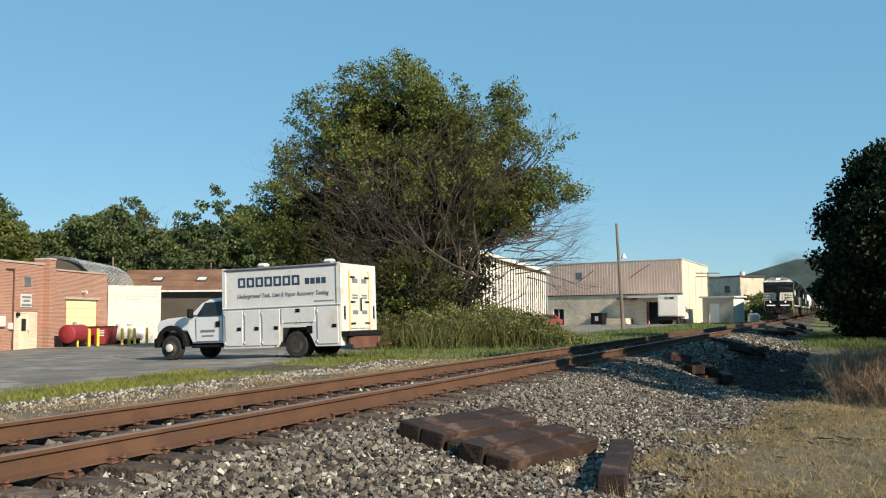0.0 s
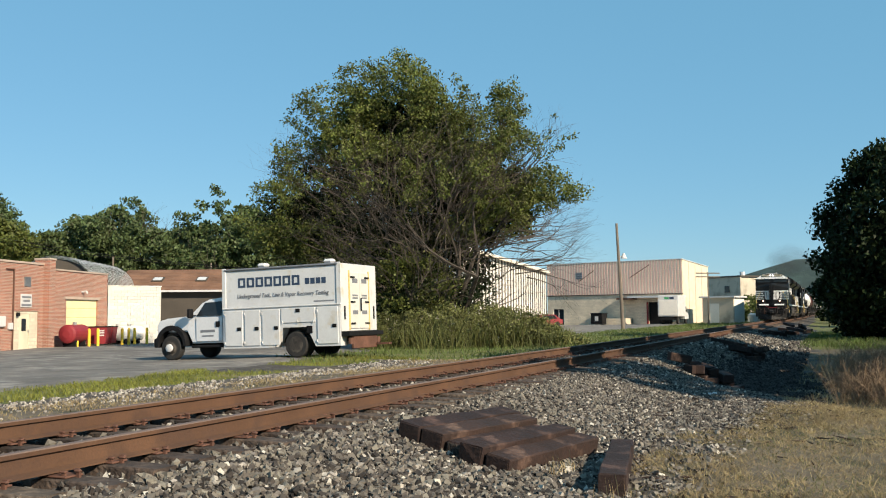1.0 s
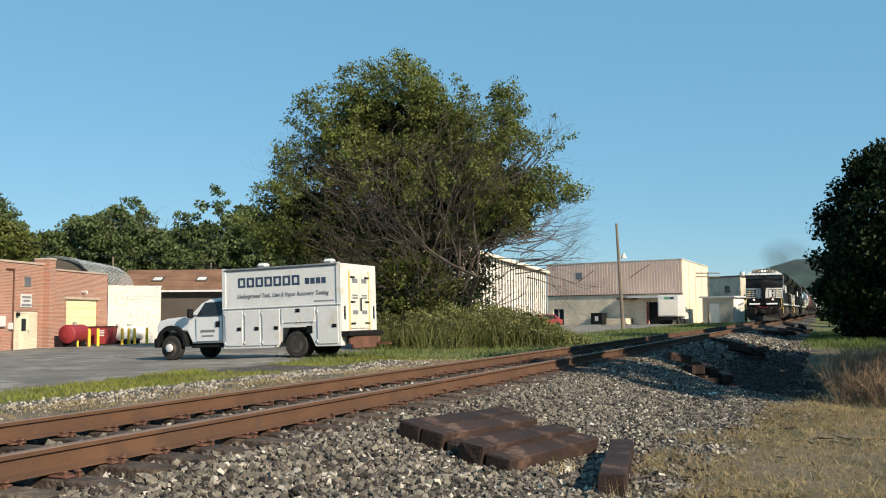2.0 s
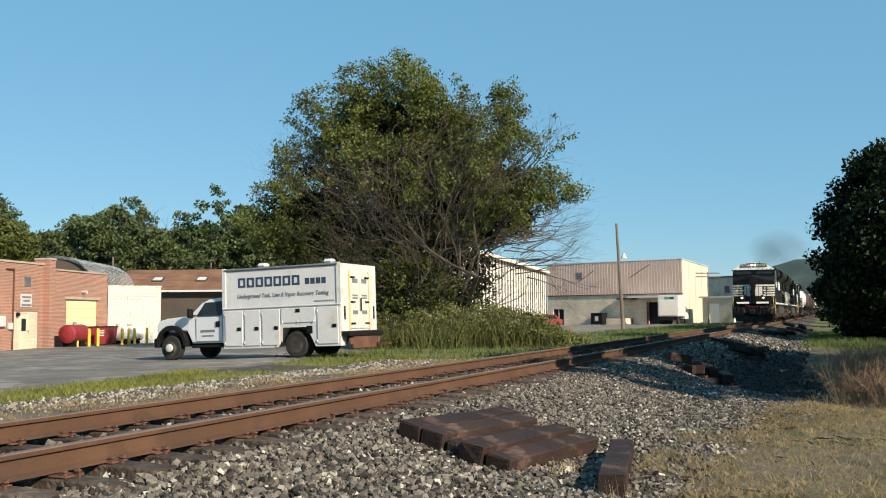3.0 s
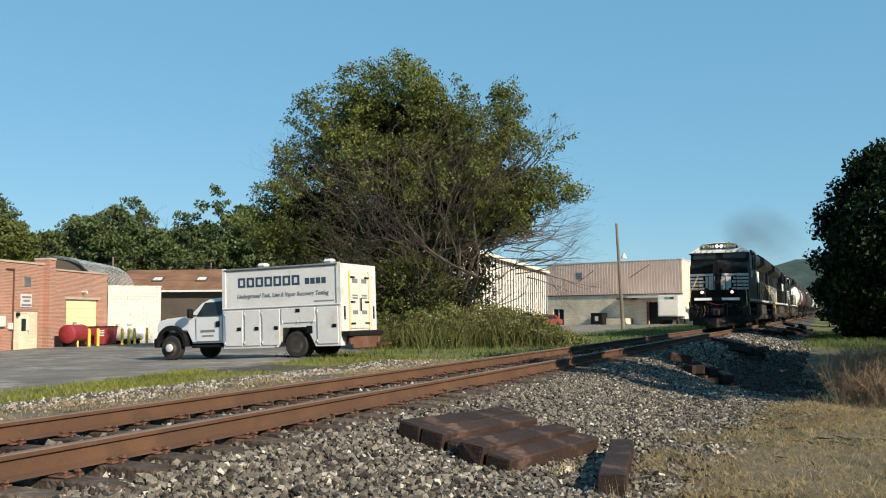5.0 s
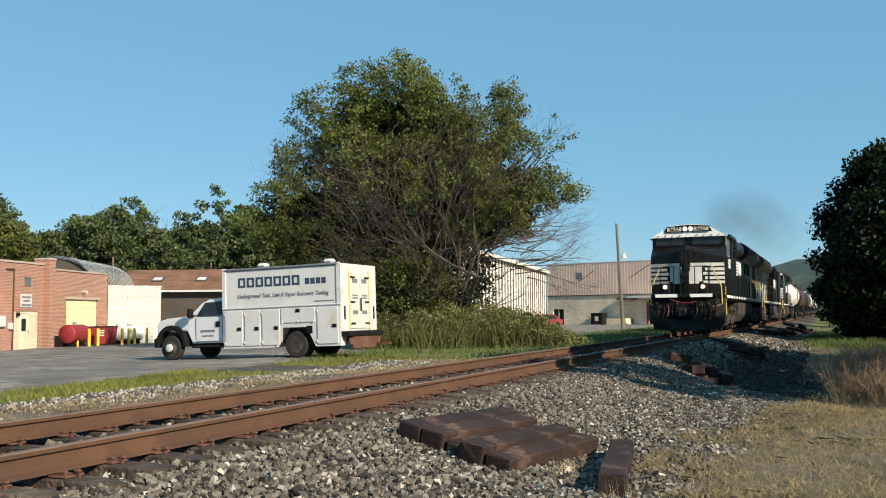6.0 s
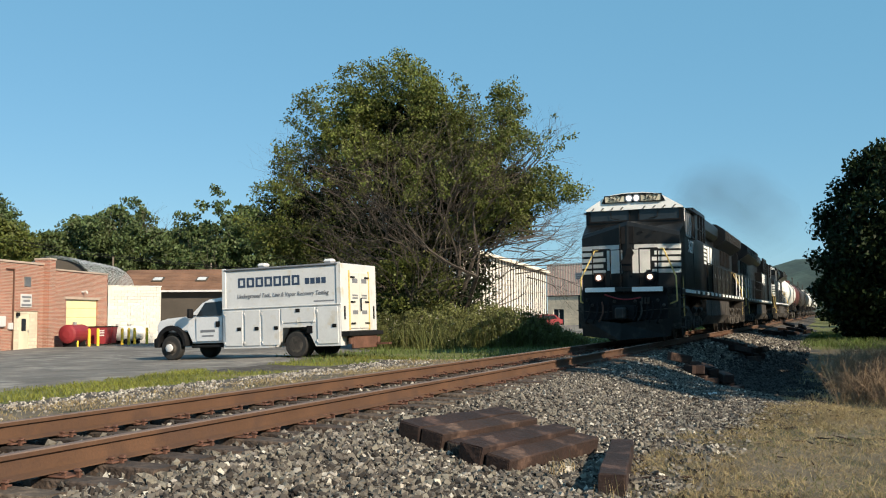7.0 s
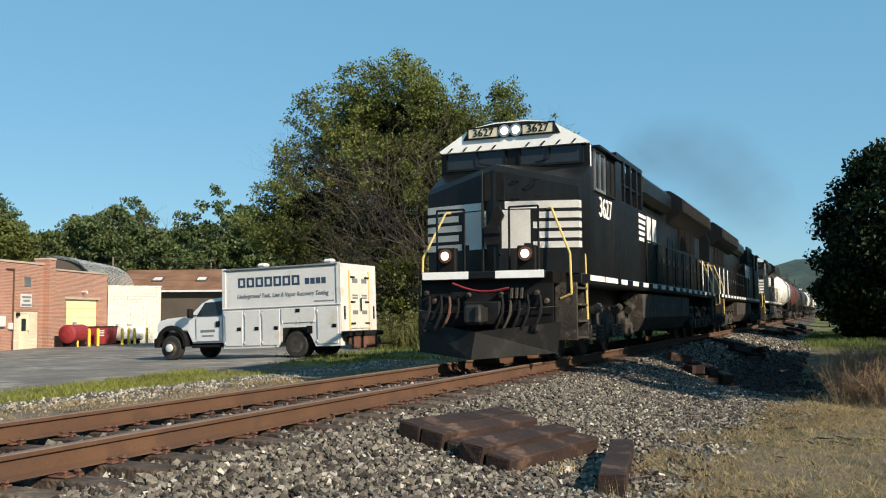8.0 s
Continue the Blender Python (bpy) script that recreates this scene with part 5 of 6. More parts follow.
# ---- the service truck ----
def service_truck():
    T = thing("service_truck", "white utility box truck with side lockers parked on the grass edge", "truck", pose(-4.04, 28.92, -0.415, 0, 1.7, 157.5))
    ys, yn = 1.12, -1.22
    # upper body and lower lockers
    bm = B(-1.55, 2.6, yn + 0.05, ys - 0.05, 1.56, 2.74, 0.02)
    up = part("upper_body", bm, M_WHITE, T)
    bm = B(-1.5, 2.55, yn, ys, 2.74, 2.80, 0.015)
    part("roof_panel", bm, M_GREY, T, "grey roof edge")
    part("corner_post", B(-1.58, -1.44, ys - 0.07, ys - 0.02, 1.56, 2.82, 0.01), M_WHITE, up)
    part("corner_post", B(2.5, 2.64, ys - 0.07, ys - 0.02, 1.56, 2.82, 0.01), M_WHITE, up)
    for x in (1.25, -1.1):
        bm = bmesh.new()
        box(bm, x - 0.16, x + 0.16, ys - 0.42, ys - 0.12, 2.80, 2.94, 0.06)
        part("roof_vent", bm, M_WHITE, T)
    # lower body with the wheel arch cut out
    bm = bmesh.new()
    prism(bm, [(-1.56, 0.33), (-0.72, 0.33), (-0.42, 0.92), (0.42, 0.92), (0.72, 0.33), (2.58, 0.33), (2.58, 1.56), (-1.56, 1.56)], 1, ys - 0.42, ys)
    low = part("locker_body", bm, M_WHITE, T)
    bm = bmesh.new()
    prism(bm, [(-1.56, 0.33), (-0.72, 0.33), (-0.42, 0.92), (0.42, 0.92), (0.72, 0.33), (2.58, 0.33), (2.58, 1.56), (-1.56, 1.56)], 1, yn, yn + 0.42)
    part("locker_body", bm, M_WHITE, T)
    part("load_bed", B(-1.55, 2.55, yn + 0.43, ys - 0.43, 0.95, 1.56), M_WHITE, T)
    part("drip_rail", B(-1.6, 2.6, ys - 0.02, ys + 0.035, 1.545, 1.585, 0.008), M_WHITE, T)
    # locker doors
    for x0, x1, z0, z1 in ((1.86, 2.5, 0.4, 1.48), (1.22, 1.78, 0.4, 1.48), (0.52, 1.14, 0.4, 1.48), (-0.72, 0.46, 1.06, 1.5), (-1.5, -0.8, 0.4, 1.5)):
        d = part("locker_door", B(x0, x1, ys, ys + 0.028, z0, z1, 0.008), M_WHITE, low)
        flip = z0 > 1
        hx, hz = ((x0 + x1) / 2, z1 - 0.08) if flip else (x0 + 0.12, (z0 + z1) / 2 - 0.02)
        bm = B(hx - 0.075, hx + 0.075, ys + 0.028, ys + 0.045, hz - 0.055, hz + 0.055, 0.01)
        box(bm, hx - 0.045, hx + 0.045, ys + 0.045, ys + 0.06, hz - 0.02, hz + 0.02)
        part("latch", bm, M_BLACK, d)
        spots = [(x0 + 0.05, z0 + 0.02), (x1 - 0.05, z0 + 0.02), ((x0 + x1) / 2, z0 + 0.02)] if flip else [(x1 + 0.0, z0 + 0.1), (x1 + 0.0, z1 - 0.1)]
        for hx, hz in spots:
            bm = bmesh.new()
            tube(bm, (hx, ys + 0.034, hz - 0.04), (hx + 0.01, ys + 0.034, hz + 0.04), 0.011, seg=6)
            part("hinge", bm, M_WHITE, d)
    part("filler_hatch", B(-0.62, -0.42, ys, ys + 0.02, 0.72, 0.95, 0.01), M_BLACK, low)
    # rear face with its doors
    rear = part("rear_panel", B(-1.60, -1.55, yn + 0.02, ys - 0.02, 0.75, 2.78, 0.01), M_WHITE, T)
    for y0, y1 in ((-0.62, -0.04), (-0.02, 0.56)):
        d = part("rear_door", B(-1.63, -1.60, y0, y1, 0.82, 2.52, 0.01), M_YELLOWED, rear, "cream-yellowed rear door")
        for z in (0.95, 1.6, 2.35):
            part("strap_hinge", B(-1.655, -1.63, y0 if y0 < -0.3 else y1 - 0.26, y0 + 0.26 if y0 < -0.3 else y1, z, z + 0.05), M_BLACK, d)
        for z, hh in ((2.2, 0.14), (1.8, 0.05), (1.72, 0.05), (1.25, 0.12)):
            part("writing_bar", B(-1.634, -1.63, y0 + 0.12, y1 - 0.12, z, z + hh), M_GREY, d)
    part("door_frame", B(-1.625, -1.60, -0.70, -0.64, 0.78, 2.58), M_GOLD, rear)
    part("door_frame", B(-1.625, -1.60, 0.58, 0.64, 0.78, 2.58), M_GOLD, rear)
    part("door_handle", pipe([(-1.67, -0.05, 1.35), (-1.67, -0.05, 1.75)], 0.02), M_BLACK, rear)
    for y in (-1.0, 0.9):
        part("marker_lamp", B(-1.615, -1.60, y - 0.04, y + 0.04, 1.1, 1.5), M_BLACK, rear)
    bm = B(-1.85, -1.55, yn + 0.05, ys - 0.05, 0.60, 0.74, 0.015)
    part("step_bumper", bm, M_BLACK, T)
    part("bumper_face", B(-1.80, -1.70, yn + 0.4, ys - 0.4, 0.22, 0.60, 0.02), M_REDRUST, T, "rusty red bumper plate")
    for y in (yn + 0.28, ys - 0.28):
        part("tail_lamp", B(-1.80, -1.72, y - 0.09, y + 0.09, 0.36, 0.55, 0.01), M_REDRUST, T)
    part("tow_bar", B(-2.25, -1.8, yn + 0.3, yn + 0.5, 0.3, 0.36), M_REDRUST, T)
    # lettering: the firm's name as plain block shapes, the trade line in letters
    x = 2.05
    for k in range(7):
        bm = bmesh.new()
        w, h = 0.27, 0.30
        a = x - k * 0.325
        z = 2.20
        y0, y1 = ys - 0.052, ys - 0.044
        box(bm, a - w, a, y0, y1, z, z + 0.065)
        box(bm, a - w, a, y0, y1, z + h - 0.065, z + h)
        box(bm, a - w, a - w + 0.075, y0, y1, z + 0.065, z + h - 0.065)
        box(bm, a - 0.075, a, y0, y1, z + 0.065, z + h - 0.065)
        part("name_block", bm, M_NAVY, up, "plain navy block shape")
    for k in range(4):
        a = -0.36 - k * 0.19
        bm = B(a - 0.15, a, ys - 0.052, ys - 0.044, 2.21, 2.39)
        bm2 = part("name_block", bm, M_NAVY, up, "plain navy block shape")
    text_part("trade_line", "Underground Tank, Line & Vapor Recovery Testing", 0.185, M_GREY, up, pose(0.46, ys - 0.046, 1.93, 0, 0, 180), "grey italic trade line", 0.84, shear=0.25)
    part("small_bar", B(-1.35, -0.65, ys - 0.052, ys - 0.046, 1.66, 1.70), M_GREY, up)
    # cab
    cx = T
    prof = [(2.62, 0.52), (3.9, 0.52), (4.1, 0.9), (5.1, 0.9), (5.28, 0.62), (5.3, 1.12), (5.2, 1.27), (4.9, 1.34), (4.0, 1.40), (3.55, 1.80), (3.3, 1.90), (2.85, 1.94), (2.66, 1.90)]
    bm = bmesh.new()
    prism(bm, prof, 1, -1.0, 0.98)
    bmesh.ops.bevel(bm, geom=[e for e in bm.edges if abs(e.verts[0].co.y - e.verts[1].co.y) < 0.01], offset=0.05, segments=2, affect="EDGES")
    for v in bm.verts:
        if v.co.z > 1.4:
            v.co.y *= 1 - 0.16 * (v.co.z - 1.4)
    cab = part("cab", bm, M_SILVER, T, "silver-white painted cab", smooth=False)
    for sy in (-1, 1):
        bm = bmesh.new()
        prism(bm, [(2.78, 1.38), (3.72, 1.38), (3.42, 1.80), (2.78, 1.83)], 1, min(sy * 0.93, sy * 0.985), max(sy * 0.93, sy * 0.985))
        for v in bm.verts:
            if v.co.z > 1.5:
                v.co.y *= 0.94
        part("side_window", bm, M_DARKGLASS, cab)
        dr = part("cab_door", B(2.72, 3.72, min(sy * 0.98, sy * 1.0), max(sy * 0.98, sy * 1.0), 0.58, 1.34, 0.01), M_SILVER, cab)
        part("door_handle", B(2.80, 2.96, min(sy * 1.0, sy * 1.03), max(sy * 1.0, sy * 1.03), 1.02, 1.20, 0.015), M_BLACK, dr)
        part("phone_bar", B(3.0, 3.55, min(sy * 1.0, sy * 1.004), max(sy * 1.0, sy * 1.004), 0.86, 0.94), M_GREY, dr)
        part("name_bar", B(3.05, 3.5, min(sy * 1.0, sy * 1.004), max(sy * 1.0, sy * 1.004), 0.72, 0.77), M_GREY, dr)
        mr = part("mirror", B(3.72, 3.86, min(sy * 1.1, sy * 1.3), max(sy * 1.1, sy * 1.3), 1.32, 1.62, 0.03), M_BLACK, cab)
        part("mirror_arm", pipe([(3.75, sy * 0.95, 1.4), (3.78, sy * 1.15, 1.42)], 0.02), M_BLACK, mr)
        # dark wheel-arch flare
        bm = bmesh.new()
        pts = []
        for i in range(13):
            a = math.pi * (0.0 + i / 12)
            pts.append((4.64 + 0.60 * math.cos(a), 0.46 + 0.66 * math.sin(a)))
        for i in range(13):
            a = math.pi * (1 - i / 12)
            pts.append((4.64 + 0.50 * math.cos(a), 0.44 + 0.53 * math.sin(a)))
        prism(bm, pts, 1, min(sy * 0.80, sy * 1.12), max(sy * 0.80, sy * 1.12))
        part("wheel_arch", bm, M_BLACK, cab)
        part("headlamp", B(5.12, 5.31, min(sy * 0.62, sy * 0.95), max(sy * 0.62, sy * 0.95), 0.92, 1.16, 0.03), M_STEEL, cab)
    bm = bmesh.new()
    prism(bm, [(4.02, 1.42), (3.56, 1.80), (3.52, 1.78), (3.98, 1.40)], 1, -0.8, 0.78)
    part("windscreen", bm, M_DARKGLASS, cab)
    part("grille", B(5.29, 5.33, -0.6, 0.58, 0.75, 1.15, 0.02), M_STEEL, cab)
    part("front_bumper", B(5.15, 5.42, -1.02, 1.0, 0.42, 0.72, 0.04), M_BLACK, cab)
    part("chassis_rail", B(-1.5, 5.1, -0.5, 0.45, 0.45, 0.62), M_BLACK, T)
    part("running_step", B(2.7, 3.9, 0.8, 1.02, 0.38, 0.46, 0.02), M_BLACK, T)
    # wheels
    for x, ysides in ((4.64, (1.02, -1.02)), (0.0, (1.0, 0.70, -0.70, -1.0))):
        for y in ysides:
            sy = 1 if y > 0 else -1
            bm = bmesh.new()
            revolve(bm, [(-0.12, 0.25), (-0.12, 0.36), (-0.09, 0.395), (0.09, 0.395), (0.12, 0.36), (0.12, 0.25)], 24, "y")
            w = part("wheel", bm, M_RUBBER, T)
            w.location = (x, y - sy * 0.05, 0.40)
            bm = bmesh.new()
            dish = 0.10 if x > 2 else -0.02
            revolve(bm, [(sy * 0.125, 0.25), (sy * 0.10, 0.22), (sy * (0.08 + dish), 0.15), (sy * (0.09 + dish), 0.04)], 18, "y")
            part("rim", bm, M_GRIME, w)
            if x > 2:
                bm = bmesh.new()
                revolve(bm, [(sy * 0.18, 0.13), (sy * 0.24, 0.12), (sy * 0.26, 0.05)], 16, "y")
                part("hub_cap", bm, M_WHITE, w)


service_truck()


# ---- plants ----
def quads(name, centres, along, across, mat_, parent=None, bend=None):
    """Many small leaf faces (diamonds) from arrays of centres and half-axes, as one mesh."""
    n = len(centres)
    co = np.empty((n, 4, 3))
    co[:, 0], co[:, 1], co[:, 2], co[:, 3] = centres - along, centres + across - along * 0.1, centres + along, centres - across - along * 0.1
    me = bpy.data.meshes.new(name)
    idx = np.arange(n * 4).reshape(n, 4)
    me.from_pydata(co.reshape(-1, 3).tolist(), [], idx.tolist())
    me.materials.append(mat_)
    ob = new(name, me)
    ob.parent = parent
    return ob


def unit(a):
    return a / np.maximum(1e-6, np.linalg.norm(a, axis=1, keepdims=True))


def blob_of_leaves(rng, clumps, per, size):
    """Leaf centres round clump centres (x, y, z, r); returns the arrays quads() takes."""
    cs = []
    for x, y, z, r in clumps:
        k = max(4, int(per * r * r))
        d = unit(rng.normal(size=(k, 3))) * (rng.random((k, 1)) ** 0.5) * r
        d[:, 2] *= 0.75
        cs.append(np.array((x, y, z)) + d)
    c = np.concatenate(cs)
    n = len(c)
    a = unit(rng.normal(size=(n, 3)) + np.array((0, 0, -0.35)))
    b = unit(np.cross(a, rng.normal(size=(n, 3))))
    s = size * (0.6 + 0.8 * rng.random((n, 1)))
    return c, a * s, b * s * 0.55


class Wood:
    """Branches as tapered tubes gathered into plain arrays, one mesh."""

    def __init__(self):
        self.v, self.f = [], []

    def limb(self, a, b, r0, r1, seg=5):
        a, b = Vector(a), Vector(b)
        d = b - a
        q = d.to_track_quat("Z", "Y").to_matrix()
        base = len(self.v)
        for p, r in ((a, r0), (b, r1)):
            for i in range(seg):
                t = 2 * math.pi * i / seg
                self.v.append(tuple(p + q @ Vector((r * math.cos(t), r * math.sin(t), 0))))
        for i in range(seg):
            j = (i + 1) % seg
            self.f.append((base + i, base + j, base + seg + j, base + seg + i))

    def mesh(self, name, mat_, parent):
        me = bpy.data.meshes.new(name)
        me.from_pydata(self.v, [], self.f)
        me.materials.append(mat_)
        ob = new(name, me)
        ob.parent = parent
        return ob


def grow(wood, rnd, p, d, length, r, depth, tips, spread=0.7, lift=0.12, kids=(2, 3), seg=5, shrink=0.74):
    """A limb that wanders and forks; tips get (place, depth left)."""
    n = 3
    for k in range(n):
        d = (d + Vector((rnd.gauss(0, 0.14), rnd.gauss(0, 0.14), rnd.gauss(0, 0.10) + lift * 0.3))).normalized()
        e = p + d * length / n
        r1 = r * 0.88
        wood.limb(p, e, r, r1, max(3, seg))
        p, r = e, r1
        if depth <= 1:
            tips.append(p.copy())
    if depth == 0:
        return
    for k in range(rnd.randint(*kids)):
        nd = (d + Vector((rnd.gauss(0, spread), rnd.gauss(0, spread), rnd.gauss(lift, spread * 0.7)))).normalized()
        grow(wood, rnd, p, nd, length * rnd.uniform(shrink - 0.12, shrink + 0.08), r * 0.66, depth - 1, tips, spread, lift, kids, seg - 1 if seg > 3 else 3, shrink)


def big_tree():
    """The wide multi-stemmed tree behind the truck: leafy crown, bare twiggy underside."""
    rnd, rng = random.Random(11), np.random.default_rng(11)
    base = Vector((-0.3, 41.5, 0))
    base.z = ground_z(base.x, base.y)
    T = thing("big_tree", "broad multi-stemmed tree with many bare grey branches under a leafy crown", "tree", Matrix.Translation(base))
    wood, tips = Wood(), []
    for k in range(9):
        a = 2 * math.pi * k / 9 + rnd.uniform(-0.3, 0.3)
        out = rnd.uniform(0.1, 0.5)
        d = Vector((math.cos(a) * out, math.sin(a) * out * 0.8, 1)).normalized()
        p = Vector((math.cos(a) * 0.7, math.sin(a) * 0.7, -0.1))
        grow(wood, rnd, p, d, rnd.uniform(3.4, 4.4), rnd.uniform(0.10, 0.17), 4, tips, 0.55, 0.15)
    wood.mesh("trunk", M_BARK, T)
    # bare twigs, mostly low and on the outer flanks
    dead, dt = Wood(), []
    for k in range(240):
        a = rnd.uniform(0, 2 * math.pi)
        p = Vector((-0.8 + math.cos(a) * rnd.uniform(0.8, 4.2), -abs(math.sin(a)) * rnd.uniform(0.5, 3.0), rnd.uniform(1.5, 7.6)))
        d = Vector(((p.x + 0.5) * 0.3 + rnd.gauss(0, 0.35), -0.5 + rnd.gauss(0, 0.4), rnd.uniform(0.1, 1.0))).normalized()
        grow(dead, rnd, p, d, rnd.uniform(1.1, 1.7), 0.026, 3, dt, 0.6, 0.05, (2, 3), 4)
    for k in range(30):
        p = Vector((rnd.uniform(2.4, 4.4), rnd.uniform(-1.5, 1), rnd.uniform(3.0, 5.6)))
        d = Vector((1.0, rnd.gauss(0, 0.3), rnd.uniform(-0.3, 0.45))).normalized()
        grow(dead, rnd, p, d, rnd.uniform(1.2, 1.6), 0.028, 3, dt, 0.5, 0.04, (2, 3), 4)
    for k in range(6):
        p = Vector((rnd.uniform(3.4, 4.2), rnd.uniform(-0.6, 0.8), rnd.uniform(6.6, 8.2)))
        grow(dead, rnd, p, Vector((0.75, rnd.gauss(0, 0.2), rnd.uniform(0.5, 1.1))).normalized(), rnd.uniform(1.1, 1.4), 0.03, 3, dt, 0.45, 0.1, (2, 2), 4)
    tagged(dead.mesh("twig_tangle", M_DEADWOOD, T), "tangle of bare grey twigs", kind="stuff")
    # crown of leaf clumps inside the tree's own outline: lobes (x, y, z, rx, rz)
    lobes = [(-2.0, 0.0, 11.8, 2.5, 1.5), (-4.5, 0.0, 10.6, 2.3, 1.4), (-0.1, 0.0, 11.0, 1.9, 1.5), (1.0, 0.3, 9.6, 1.7, 1.5), (3.2, 0.2, 10.6, 1.15, 1.5), (2.9, -0.2, 8.6, 2.0, 1.8),
             (4.4, -0.2, 7.0, 2.0, 1.2), (5.9, 0.2, 6.8, 1.1, 0.55), (3.2, -0.4, 6.2, 2.3, 1.2), (-6.1, 0.5, 8.4, 1.5, 1.4), (-7.0, 0.5, 6.8, 1.6, 1.0), (-8.0, 0.3, 5.7, 1.2, 0.8), (-7.4, 0.2, 5.0, 1.4, 0.9), (-6.6, 0.6, 5.0, 1.9, 1.1),
             (-3.0, 1.0, 8.8, 3.0, 2.2), (0.0, 1.2, 7.6, 3.4, 2.6), (-4.6, 1.0, 4.8, 2.2, 1.4), (1.6, 0.4, 5.0, 2.3, 1.1), (-1.0, -0.6, 2.6, 2.2, 1.6), (-2.8, 0.4, 3.4, 2.0, 1.5)]
    clumps = []
    for x, y, z, rx, rz in lobes:
        for k in range(int(52 * rx * rz)):
            d = unit(rng.normal(size=(1, 3)))[0] * rng.random() ** 0.42
            q = (x + d[0] * rx, y + d[1] * min(rx, 3.0) * 0.95, z + d[2] * rz)
            # gaps in the crown, and few leaves among the bare twigs on the near side
            thin = noise.noise((q[0] * 0.6, q[1] * 0.6, q[2] * 0.6))
            if q[0] > 1.8 and q[2] < 4.3 + 0.16 * q[0]:
                continue
            if thin < -0.24 or (4.0 < q[2] < 8.6 and q[1] < 0.5 and -5.6 < q[0] < 0.4 and rng.random() < 0.78):
                continue
            clumps.append((*q, rng.uniform(0.22, 0.56)))
    c, a, b = blob_of_leaves(rng, clumps, 300, 0.064)
    quads("crown", c, a, b, M_LEAF, T)["label"] = "green leaves with gaps of sky"
    # darker leaf lobes behind the crown paint its shaded inside
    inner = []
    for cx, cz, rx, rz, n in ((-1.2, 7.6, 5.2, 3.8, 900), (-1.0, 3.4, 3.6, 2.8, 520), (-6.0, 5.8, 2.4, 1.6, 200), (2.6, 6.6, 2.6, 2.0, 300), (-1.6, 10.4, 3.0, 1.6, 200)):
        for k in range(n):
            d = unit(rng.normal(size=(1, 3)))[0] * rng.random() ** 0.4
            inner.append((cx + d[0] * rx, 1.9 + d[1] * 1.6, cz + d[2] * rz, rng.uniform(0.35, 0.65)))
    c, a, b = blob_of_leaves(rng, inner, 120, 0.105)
    quads("inner_foliage", c, a, b, M_LEAFSHADE, T)["label"] = "inner leaves coloured dark to paint the crown's shade"
    # shooting tips that break the outline
    tc = []
    for p in tips:
        if p.z > 6.0 and rnd.random() < 0.6 and abs(p.x + 1) < 7 and p.z < 12.8:
            tc.append((p.x, p.y, p.z, rnd.uniform(0.15, 0.32)))
    if tc:
        c, a, b = blob_of_leaves(rng, tc, 420, 0.058)
        quads("leaf_sprays", c, a, b, M_LEAF, T)
    # ivy and shrubs round the foot, shade put into their dark leaf colour
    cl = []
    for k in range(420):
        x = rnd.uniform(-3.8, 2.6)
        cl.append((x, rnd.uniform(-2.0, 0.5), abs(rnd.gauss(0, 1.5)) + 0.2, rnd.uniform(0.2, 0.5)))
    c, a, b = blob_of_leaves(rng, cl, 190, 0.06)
    quads("ivy", c, a, b, M_LEAFSHADE, T)["label"] = "ivy round the stems, coloured dark for the shade under the crown"


def leafy_tree(name, label, base, h, spread, seed, leaf, mat_, dens=60, trunk=0.2, low=0.25, bare=0.0, round_=1.0, thing_group=""):
    rnd, rng = random.Random(seed), np.random.default_rng(seed)
    base = Vector((base[0], base[1], ground_z(base[0], base[1])))
    T = thing(name, label, "tree", Matrix.Translation(base), thing_group)
    wood, tips = Wood(), []
    wood.limb((0, 0, -0.1), (0, 0, h * low), trunk, trunk * 0.8, 8)
    for k in range(5):
        a = 2 * math.pi * k / 5 + rnd.uniform(-0.4, 0.4)
        grow(wood, rnd, Vector((0, 0, h * low * rnd.uniform(0.6, 1))), Vector((math.cos(a) * 0.6, math.sin(a) * 0.6, 1)).normalized(), h * 0.24, trunk * 0.55, 3, tips, 0.5, 0.15, (2, 3), 5)
    wood.mesh("trunk", M_BARK, T)
    clumps = []
    n = int(dens)
    for k in range(n):
        t = rnd.random()
        z = h * (low + (1 - low) * t)
        w = spread * round_ * (math.sin(math.pi * min(1, 0.15 + 0.80 * t)) ** 0.6 + 0.10)
        a, rr = rnd.uniform(0, 2 * math.pi), rnd.random() ** 0.45
        q = (math.cos(a) * rr * w, math.sin(a) * rr * w, z)
        if noise.noise((q[0] * 0.5 + seed, q[1] * 0.5, q[2] * 0.5)) < (-0.42 if bare < 0.3 else -0.18) or rnd.random() < bare:
            continue
        clumps.append((*q, spread * rnd.uniform(0.14, 0.28)))
    c, a, b = blob_of_leaves(rng, clumps, 3.6 / (leaf * leaf), leaf)
    quads("crown", c, a, b, mat_, T)
    return T


